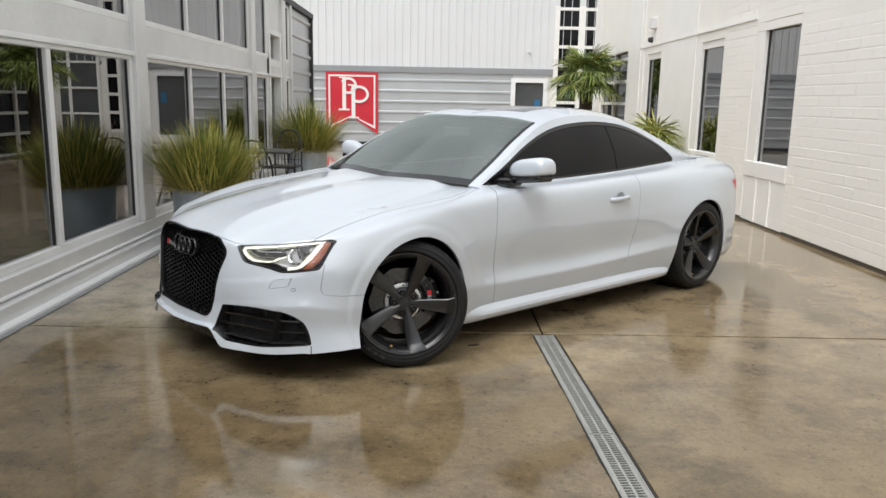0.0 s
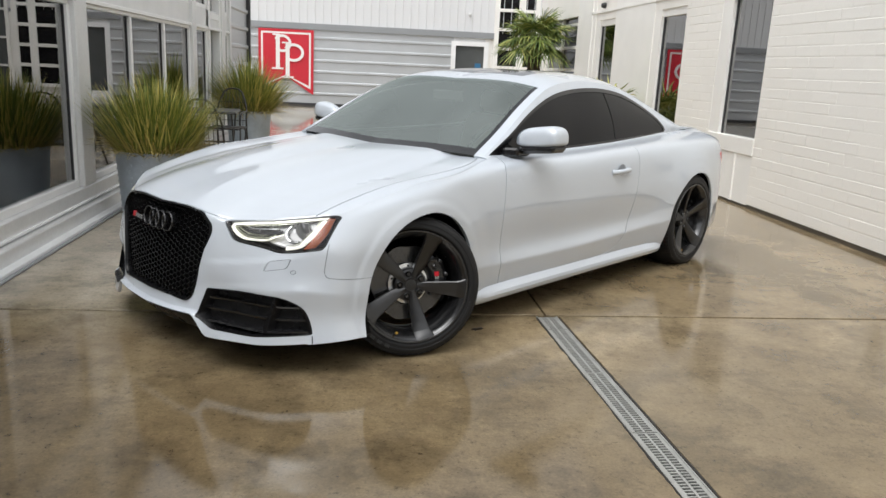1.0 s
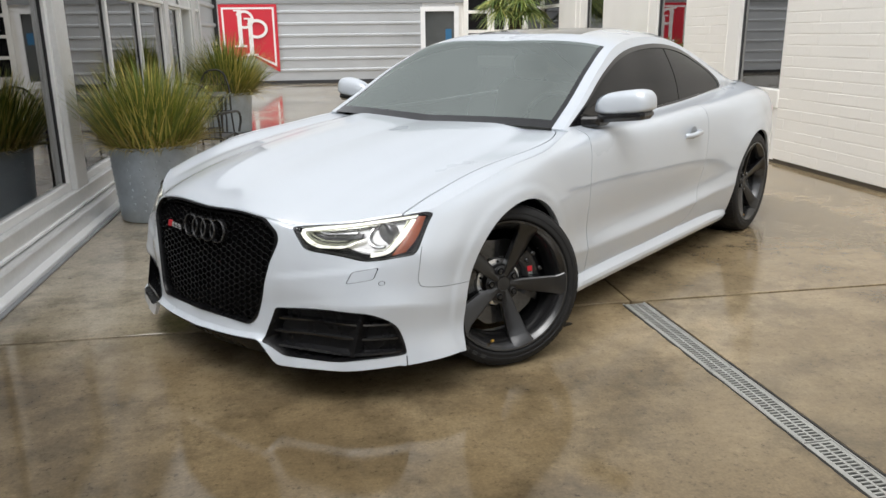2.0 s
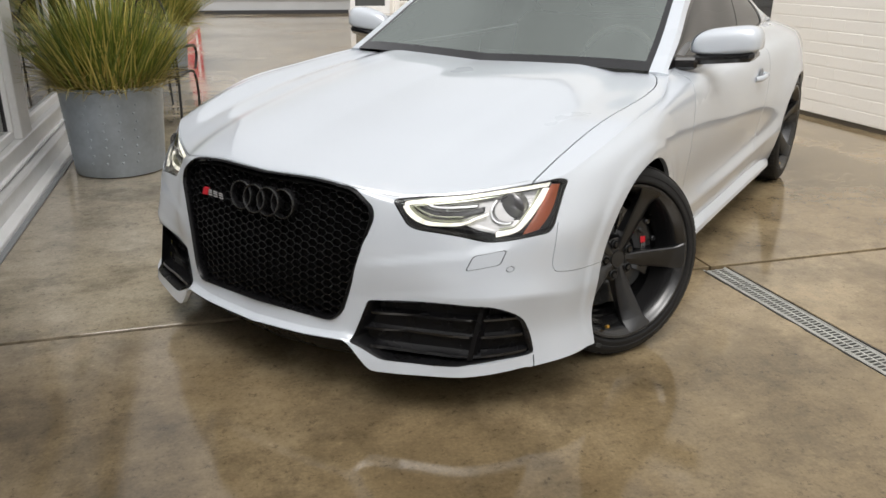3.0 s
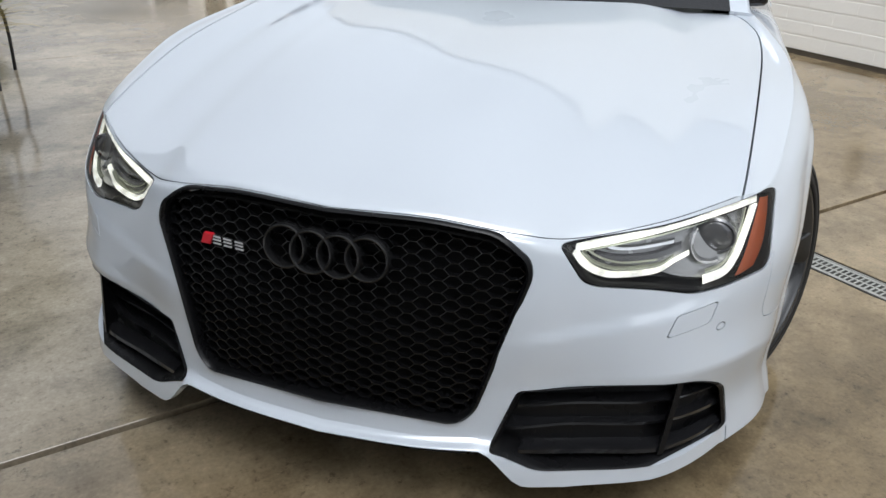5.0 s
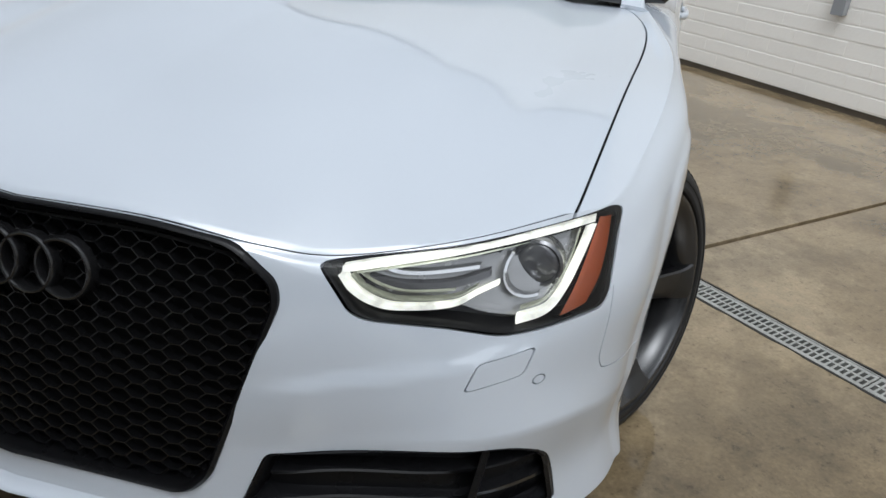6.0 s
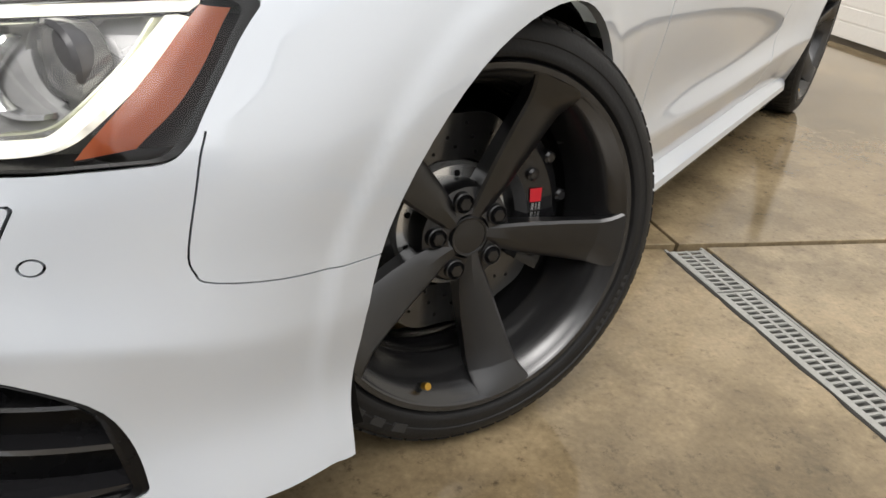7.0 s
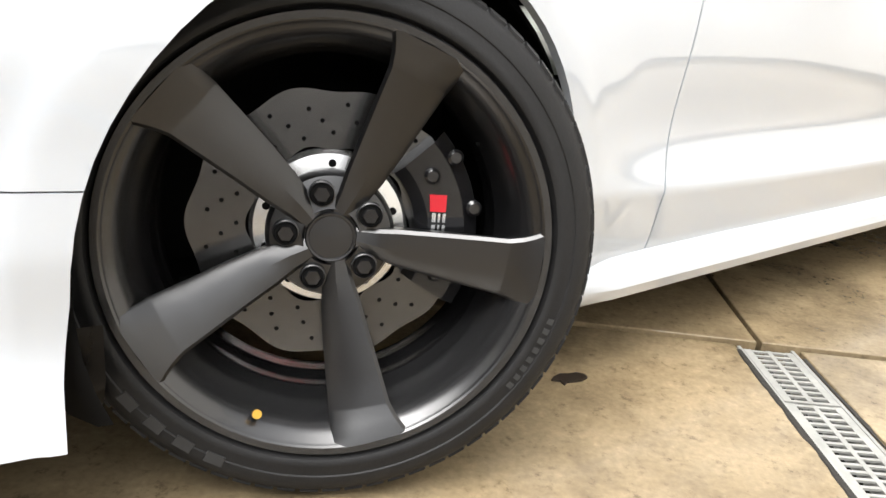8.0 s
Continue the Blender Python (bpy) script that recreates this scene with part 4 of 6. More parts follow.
def turned_in(bm, depth):
    """Edges of sheet metal turned inwards, so that it has thickness."""
    bm.normal_update()
    rim_e = [e for e in bm.edges if e.is_boundary and not all(abs(v.co.x) < 1e-4 for v in e.verts)]
    no = {v: v.normal.copy() for e in rim_e for v in e.verts}
    res = bmesh.ops.extrude_edge_only(bm, edges=rim_e)
    for e in rim_e:
        e.smooth = False
    made = [g for g in res["geom"] if isinstance(g, bmesh.types.BMVert)]
    pos = {tuple(round(c, 6) for c in v.co): n for v, n in no.items()}
    for v in made:
        n = pos.get(tuple(round(c, 6) for c in v.co))
        if n is not None:
            v.co -= n * depth
            if abs(v.co.x) < 0.004:
                v.co.x = 0


def mirrored(bm):
    geo = bmesh.ops.duplicate(bm, geom=bm.verts[:] + bm.edges[:] + bm.faces[:])["geom"]
    vs_ = [g for g in geo if isinstance(g, bmesh.types.BMVert)]
    for v in vs_:
        v.co.x = -v.co.x
    bmesh.ops.reverse_faces(bm, faces=[g for g in geo if isinstance(g, bmesh.types.BMFace)])
    bmesh.ops.remove_doubles(bm, verts=[v for v in bm.verts if abs(v.co.x) < 2e-4], dist=4e-4)
    return bm


def islands(bm):
    seen, groups = set(), []
    for f in bm.faces:
        if f in seen:
            continue
        todo, got = [f], []
        seen.add(f)
        while todo:
            g = todo.pop()
            got.append(g)
            for e in g.edges:
                for h in e.link_faces:
                    if h not in seen:
                        seen.add(h)
                        todo.append(h)
        groups.append(got)
    return groups


def each_part(name, bm, material, parent, label="", smooth=None):
    """One part for each loose piece."""
    for g in islands(bm):
        if sum(f.calc_area() for f in g) > 1e-5:
            part(name, sub_mesh(g, bm), material, parent, label, smooth)
    bm.free()


bmesh.ops.remove_doubles(body, verts=body.verts[:], dist=1e-5)
mirrored(body)
turned_in(body, 0.014)
for group in islands(body):
    if sum(f.calc_area() for f in group) < 6e-5:
        continue
    c = sum((f.calc_center_median() * f.calc_area() for f in group), Vector()) / max(1e-9, sum(f.calc_area() for f in group))
    area = sum(f.calc_area() for f in group)
    if area < 0.004:
        name = "sensor_cover" if area < 0.001 else "washer_cover"
    elif abs(c.x) < 0.2 and c.y > 2.0:
        name = "rear_body"
    elif abs(c.x) < 0.2 and c.z > 0.74:
        name = "hood"
    elif abs(c.x) < 0.3 and c.y < 0:
        name = "front_bumper"
    elif c.y > 0.7 and c.y < 2.0 and area > 0.3:
        name = "door"
    elif c.y < 0.7:
        name = "fender"
    else:
        name = "side_panel"
    part(name, sub_mesh(group, body), M["paint"], car, smooth=32)
body.free()
part("gap_liner", mirrored(liner), M["liner"], car, "near-black skin for the shade in the shut lines", smooth=40)

# ---- greenhouse: one skin for windscreen, roof and rear screen, one for each side ----
CANT = [(0.748, 0.585, 0.905), (0.715, 0.80, 1.020), (0.672, 1.02, 1.138), (0.622, 1.27, 1.238), (0.582, 1.55, 1.278), (0.568, 1.85, 1.280), (0.560, 2.15, 1.245), (0.575, 2.45, 1.165), (0.600, 2.72, 1.075), (0.625, 3.02, 0.980)]
SPINE = [(0.0, 0.50, 0.930), (0.0, 0.72, 1.055), (0.0, 0.96, 1.190), (0.0, 1.22, 1.300), (0.0, 1.52, 1.342), (0.0, 1.85, 1.352), (0.0, 2.18, 1.330), (0.0, 2.52, 1.255), (0.0, 2.85, 1.130), (0.0, 3.20, 0.990)]
tt = np.linspace(0, len(CANT) - 1, 73)
cant, spine = spline(np.arange(len(CANT)), CANT, tt), spline(np.arange(len(SPINE)), SPINE, tt)
ps = np.linspace(0, 1, 31)
top = np.zeros((len(tt), len(ps), 3))
for j, p in enumerate(ps):
    top[:, j, 0] = cant[:, 0] * p
    top[:, j, 1] = spine[:, 1] + (cant[:, 1] - spine[:, 1]) * p**2.2
    top[:, j, 2] = spine[:, 2] + (cant[:, 2] - spine[:, 2]) * (0.55 * p**2 + 0.45 * p**5)
belt_y = spline([0, 3, 5, 7, len(CANT) - 1], [0.60, 1.15, 1.75, 2.42, 3.02], tt)
rim_y, rim_u = rim[(US > 8) & (US < 17), 1], US[(US > 8) & (US < 17)]
belt = spline(np.arange(NST), RIM, np.interp(belt_y, rim_y, rim_u))
ws = np.linspace(0, 1, 17)
flank = np.zeros((len(tt), len(ws), 3))
for j, w in enumerate(ws):
    flank[:, j] = cant * w + belt * (1 - w)
    flank[:, j, 0] += 0.022 * math.sin(math.pi * w) * np.clip((flank[:, j, 2] - 0.9) / 0.1, 0, 1)


# (p across, station) limits of the screens
def split_top(test):
    bm = bmesh.new()
    ca = {}
    for i in range(len(tt) - 1):
        for j in range(len(ps) - 1):
            if test(tt[i] + 0.5 * (tt[1] - tt[0]), ps[j] + 0.5 * (ps[1] - ps[0])):
                grid_faces(bm, top[i:i + 2, j:j + 2], ca)
    return bm


in_screen = lambda t, p: t < 2.93 and p < 0.935
in_rear = lambda t, p: 5.9 < t < 8.6 and p < 0.86
in_sun = lambda t, p: 3.35 < t < 4.9 and p < 0.62
rest = mirrored(split_top(lambda t, p: not (in_screen(t, p) or in_rear(t, p) or in_sun(t, p))))
turned_in(rest, 0.012)
part("roof", rest, M["paint"], car, "white roof with slim pillars", smooth=35)
frit = lambda t, p: in_screen(t, p) and (p > 0.90 or t > 2.84 or t < 0.24)
screen = mirrored(split_top(lambda t, p: in_screen(t, p) and not frit(t, p)))
part("windscreen", screen, M["screen"], car, "raked windscreen reflecting the pale sky", smooth=60).visible_shadow = False
part("windscreen_border", mirrored(split_top(frit)), M["gloss_black"], car, "black printed glass border", smooth=60)
part("rear_screen", mirrored(split_top(in_rear)), M["tint"], car, smooth=60)
part("sunroof", mirrored(split_top(in_sun)), M["gloss_black"], car, "dark glass sunroof panel", smooth=60)

GLASS = smooth_line([(0.622, 0.912), (0.84, 1.020), (1.04, 1.118), (1.28, 1.200), (1.55, 1.238), (1.85, 1.246), (2.15, 1.216), (2.40, 1.140), (2.56, 1.065), (2.665, 0.985)], 4)
GLASS += smooth_line([(2.655, 0.968), (2.30, 0.948), (1.90, 0.929), (1.40, 0.914), (0.90, 0.908), (0.72, 0.9075)], 3)
sides = bmesh.new()
grid_faces(sides, flank, {}, True)
pane_faces = cut(sides, GLASS, 1, 2, lambda c: True)
pane_bm = sub_mesh(pane_faces, sides)
bmesh.ops.delete(sides, geom=pane_faces, context="FACES")
mirrored(sides)
turned_in(sides, 0.012)
each_part("pillar_panel", sides, M["paint"], car, smooth=35)
glass_ring = [(p[0], p[1]) for p in GLASS]
mid = [1.62, 1.06]
inner_ring = [(mid[0] + (p[0] - mid[0]) * 0.975, mid[1] + (p[1] - mid[1]) * 0.90 - 0.004) for p in glass_ring]
pane_in = cut(pane_bm, inner_ring, 1, 2, lambda c: True)
seal_bm = sub_mesh([f for f in pane_bm.faces if f not in set(pane_in)], pane_bm)
pane_b = sub_mesh(pane_in, pane_bm)
pillar = cut(pane_b, ribbon([(1.935, 0.90), (1.925, 1.05), (1.90, 1.26)], 0.014), 1, 2, lambda c: True)
pillar_bm = sub_mesh(pillar, pane_b)
bmesh.ops.delete(pane_b, geom=pillar, context="FACES")
for bm in (pane_b, pillar_bm):
    for v in bm.verts:
        v.co.x -= 0.004
each_part("window_seal", mirrored(seal_bm), M["gloss_black"], car, "black window surround", smooth=40)
each_part("side_window", mirrored(pane_b), M["tint"], car, "nearly black tinted side glass", smooth=50)
each_part("window_divider", mirrored(pillar_bm), M["liner"], car, smooth=50)

# ---- car: lower trim, skirts, tail ----
def both(bm):
    return mirrored(bm)


cols = np.linspace(0, 6.9, 50)
rim_c, out_c, rail_c = body_columns(cols)
val = np.zeros((len(cols), 6, 3))
for i in range(len(cols)):
    for k, (dz, do) in enumerate(((0.10, -0.06), (0.035, -0.060), (0.012, -0.075), (-0.006, -0.085), (-0.014, -0.095), (-0.018, -0.16))):
        val[i, k, :2] = rim_c[i, :2] + out_c[i] * (rail_c[i, 6, 0] + do)
        val[i, k, 2] = min(rail_c[i, 6, 1], 0.185) + dz
bm = bmesh.new()
grid_faces(bm, val, {})
# colour taken near black for the shadow below the lip
part("lower_valance", both(bm), M["grille_black"], car, "black lower front edge with the lip's shade in its colour", smooth=40)
part("underbody", boxed(-0.62, 0.62, -0.48, 3.45, 0.165, 0.24), M["liner"], car)
# two near-black boxes stand in for the shade inside the nose
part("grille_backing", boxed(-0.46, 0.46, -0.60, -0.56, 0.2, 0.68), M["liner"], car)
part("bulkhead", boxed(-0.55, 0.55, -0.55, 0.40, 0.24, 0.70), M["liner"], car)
part("cowl", boxed(-0.62, 0.62, 0.50, 0.66, 0.80, 0.868), M["black_plastic"], car, "black plastic cowl below the windscreen")

SILL = [(0.800, 0.262), (0.836, 0.250), (0.858, 0.228), (0.871, 0.212), (0.874, 0.194), (0.862, 0.170), (0.830, 0.150), (0.780, 0.150)]
ys = np.linspace(0.345, 2.375, 30)
sk = np.zeros((len(ys), len(SILL), 3))
for i, y in enumerate(ys):
    g = min(1.0, (y - 0.30) / 0.25, (2.46 - y) / 0.12)
    for k, (x, z) in enumerate(SILL):
        sk[i, k] = (0.785 + (x - 0.785) * (0.50 + 0.50 * max(0.0, g)) + 0.006 * (y / 2.3) * (k > 0), y, z + 0.004 * math.sin(y))
for sg in (1, -1):
    bm = bmesh.new()
    q = sk.copy()
    q[..., 0] *= sg
    grid_faces(bm, q, {}, sg > 0)
    for end in (0, -1):
        loop = [v for v in bm.verts if abs(v.co.y - ys[end]) < 1e-5]
        loop.sort(key=lambda v: min(range(len(SILL)), key=lambda k: (Vector(q[end, k]) - v.co).length))
        bm.faces.new(loop)
    bmesh.ops.recalc_face_normals(bm, faces=bm.faces[:])
    part("side_skirt", bm, M["paint"], car, "white side skirt blade", smooth=30)

deck = np.zeros((len(ps), 13, 3))
rim_d = spline(np.arange(NST), RIM, np.interp(ps, [0, 1], [NST - 1, 15.05]))
for j in range(len(ps)):
    a, b = top[-1, j], rim_d[j]
    for k in range(13):
        w = k / 12
        deck[j, k] = a * (1 - w) + b * w
        deck[j, k, 2] += 0.012 * math.sin(math.pi * w) + 0.004 * max(0, w - 0.80) / 0.2
bm = bmesh.new()
grid_faces(bm, deck, {}, True)
part("boot_lid", both(bm), M["paint"], car, smooth=40)
each_part("tail_lamp", both(tail_bm), M["red_badge"], car, "red tail lamp lens", smooth=60)

# ---- grille ----
FRONT = skin[:75].reshape(-1, 3)


def front_y(x, z):
    """Depth of the nose at a place seen from the front."""
    d = (FRONT[:, 0] - abs(x)) ** 2 + (FRONT[:, 2] - z) ** 2
    i = np.argpartition(d, 10)[:10]
    w = 1 / (d[i] + 2e-5)
    q = np.stack([np.ones(10), FRONT[i, 0] - abs(x), FRONT[i, 2] - z], 1)
    a = (q * w[:, None]).T @ q + np.diag((0.0, 1e-3, 1e-3))
    return float(np.linalg.solve(a, (q * w[:, None]).T @ FRONT[i, 1])[0])


half = GRILLE
full = [p for p in half] + [(-p[0], p[1]) for p in half[::-1] if p[0] > 1e-6]
cxg, czg = 0.0, 0.50


def ring_at(poly, f, dy):
    return [Vector((cxg + (x - cxg) * f, front_y(x, z) + dy, czg + (z - czg) * f)) for x, z in poly]


bm = bmesh.new()
steps = ((1.012, 0.008), (1.010, -0.004), (1.001, -0.007), (0.994, -0.009), (0.980, -0.004), (0.975, 0.008), (0.974, 0.060))
loops = [[bm.verts.new(p) for p in ring_at(full, f, dy)] for f, dy in steps]
for a, b in zip(loops[:-1], loops[1:]):
    for i in range(len(a)):
        j = (i + 1) % len(a)
        bm.faces.new((a[i], a[j], b[j], b[i]))
bmesh.ops.recalc_face_normals(bm, faces=bm.faces[:])
grille = part("grille", bm, M["grille_black"], car, "gloss black single-frame grille surround", smooth=40)


def strut(bm, a, b, w, h):
    """A flat bar from a to b, w across the face and h deep along y."""
    a, b = Vector(a), Vector(b)
    d = (b - a).normalized()
    n = d.cross(Vector((0, 1, 0))).normalized() * w / 2
    f = Vector((0, h, 0))
    q = [bm.verts.new(p) for p in (a - n, a + n, a + n + f, a - n + f, b - n, b + n, b + n + f, b - n + f)]
    for s in ((0, 1, 5, 4), (1, 2, 6, 5), (3, 0, 4, 7)):
        bm.faces.new([q[i] for i in s])


inner_g = [(x * 0.977, czg + (z - czg) * 0.977) for x, z in full]
bm = bmesh.new()
CW, CH = 0.0560, 0.0232      # two columns of cells, and a cell's height
MESH = 0.016                 # how far the mesh lies behind the frame
flat_h, diag = CW * 0.27, CW * 0.23
seg = []
for r in range(-1, 22):
    for c in range(-9, 10):
        for k in (0, 1):
            x, z = (c + 0.5 * k) * CW, 0.280 + (r + 0.5 * k) * CH
            seg.append(((x - flat_h / 2, z), (x + flat_h / 2, z)))
            for up in (0.5, -0.5):
                seg.append(((x + flat_h / 2, z), (x + flat_h / 2 + diag, z + up * CH)))
for (xa, za), (xb, zb) in seg:
    if inside(inner_g, (xa + xb) / 2, (za + zb) / 2):
        strut(bm, (xa, front_y(xa, za) + MESH, za), (xb, front_y(xb, zb) + MESH, zb), 0.0017, 0.014)
mesh_g = tagged(part("honeycomb", bm, M["mesh_black"], grille, "gloss black honeycomb mesh"), kind="stuff")
# flat near-black sheet, painted as the shade behind the mesh
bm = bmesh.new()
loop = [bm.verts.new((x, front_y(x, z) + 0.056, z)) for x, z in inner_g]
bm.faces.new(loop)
part("honeycomb_shadow", bm, M["liner"], grille, "near-black sheet for the shade behind the mesh")

for k in range(4):
    bm = bmesh.new()
    cx = -0.0870 + 0.058 * k
    lathe(bm, [(0.0485, 0.0), (0.0485, 0.011), (0.0478, 0.0155), (0.0458, 0.0190), (0.0437, 0.0200), (0.0416, 0.0190), (0.0398, 0.0155), (0.0390, 0.011), (0.0390, 0.0)], 48, "x", close=True)
    m = Matrix.Translation((cx, front_y(cx, 0.622) + 0.014, 0.638)) @ pose(0, 0, 0, 0, 0, -90) @ pose(0, 0, 0, 0, -9, 0)
    part("emblem_ring", bm, M["ring_black"], grille, "gloss black emblem ring", smooth=30, loc=m)
zb = 0.607
yb = front_y(-0.25, zb) + 0.018
bm = bmesh.new()
prism(bm, [(-0.294, zb - 0.011), (-0.272, zb - 0.011), (-0.262, zb + 0.013), (-0.284, zb + 0.013)], lambda a, b, d: (a, yb - 0.004 + d, b), 0.008)
part("badge", bm, M["red_badge"], grille, "small red slanted badge")
for k, x in enumerate((-0.266, -0.240, -0.212)):
    bm = bmesh.new()
    for z0, z1 in ((zb - 0.009, zb - 0.005), (zb - 0.001, zb + 0.003), (zb + 0.006, zb + 0.010)):
        prism(bm, [(x, z0), (x + 0.020, z0), (x + 0.021, z1), (x + 0.001, z1)], lambda a, b, d: (a, front_y(a, zb) + 0.014 + d, b), 0.006)
    part("badge_bar", bm, M["bright"], grille, "bright metal bar")


# ---- side intakes ----
def intake(sg):
    f = lambda x, z, d: (sg * x, front_y(x, z) + d, z)
    bm = bmesh.new()
    c = (0.58, 0.30)
    lps = []
    for s, d in ((1.0, 0.010), (0.985, -0.002), (0.95, 0.004), (0.93, 0.055)):
        lps.append([bm.verts.new(f(c[0] + (x - c[0]) * s, c[1] + (z - c[1]) * s, d)) for x, z in INTAKE])
    for a, b in zip(lps[:-1], lps[1:]):
        for i in range(len(a)):
            j = (i + 1) % len(a)
            bm.faces.new((a[i], a[j], b[j], b[i]))
    bm.faces.new(lps[-1])
    bmesh.ops.recalc_face_normals(bm, faces=bm.faces[:])
    tray = part("air_intake", bm, M["grille_black"], car, "black side air intake", smooth=40)
    small = [(c[0] + (x - c[0]) * 0.955, c[1] + (z - c[1]) * 0.955) for x, z in INTAKE]
    for z0, slope in ((0.345, -0.012), (0.295, -0.018), (0.248, -0.02)):
        pts = [(x, z0 + slope * (x - 0.4) / 0.38) for x in np.linspace(0.36, 0.79, 40)]
        pts = [p for p in pts if inside(small, *p)]
        if len(pts) > 2:
            bm = bmesh.new()
            sec = [[bm.verts.new(f(x, z + dz, d)) for dz, d in ((-0.004, 0.016), (0.004, 0.013), (0.007, 0.05), (-0.007, 0.05))] for x, z in pts]
            for a, b in zip(sec[:-1], sec[1:]):
                for i in range(4):
                    bm.faces.new((a[i], a[(i + 1) % 4], b[(i + 1) % 4], b[i]))
            bmesh.ops.recalc_face_normals(bm, faces=bm.faces[:])
            part("slat", bm, M["gloss_black"], tray)
    bm = bmesh.new()
    for (xa, za), (xb, zb_) in (((0.668, 0.226), (0.684, 0.376)),):
        q = [bm.verts.new(v) for v in (f(xa - 0.007, za, 0.012), f(xa + 0.004, za, 0.012), f(xb + 0.004, zb_, 0.012), f(xb - 0.007, zb_, 0.012), f(xa - 0.007, za, 0.055), f(xa + 0.004, za, 0.055), f(xb + 0.004, zb_, 0.055), f(xb - 0.007, zb_, 0.055))]
        for s in ((0, 1, 2, 3), (1, 5, 6, 2), (4, 0, 3, 7), (5, 4, 7, 6)):
            bm.faces.new([q[i] for i in s])
    bmesh.ops.recalc_face_normals(bm, faces=bm.faces[:])
    part("divider", bm, M["grille_black"], tray)


intake(1)
intake(-1)

# ---- headlamps ----
led = bpy.data.materials.new("led_strip")
led.use_nodes = True
led.node_tree.nodes["Principled BSDF"].inputs["Base Color"].default_value = (0.6, 0.6, 0.55, 1)
led.node_tree.nodes["Principled BSDF"].inputs["Emission Color"].default_value = (1.0, 0.97, 0.84, 1)
ln_, ll_ = led.node_tree.nodes, led.node_tree.links
lg_, lt_, lr_ = ln_.new("ShaderNodeNewGeometry"), ln_.new("ShaderNodeTexNoise"), ln_.new("ShaderNodeMapRange")
lt_.inputs["Scale"].default_value, lt_.inputs["Detail"].default_value = 34, 5
lr_.inputs["From Min"].default_value, lr_.inputs["From Max"].default_value = 0.36, 0.64
lr_.inputs["To Min"].default_value, lr_.inputs["To Max"].default_value = 0.32, 0.85
ll_.new(lg_.outputs["Position"], lt_.inputs["Vector"])
ll_.new(lt_.outputs["Fac"], lr_.inputs["Value"])
ll_.new(lr_.outputs[0], ln_["Principled BSDF"].inputs["Emission Strength"])
M["lamp_black"] = mat("lamp_housing_black", (0.006, 0.006, 0.0065), 0.30, 0, 0.1, Specular_IOR_Level=0.3)
M["lamp_line"] = mat("pale_light_guide", (0.62, 0.64, 0.50), 0.2, 0.5, 0.3, 30, 120)


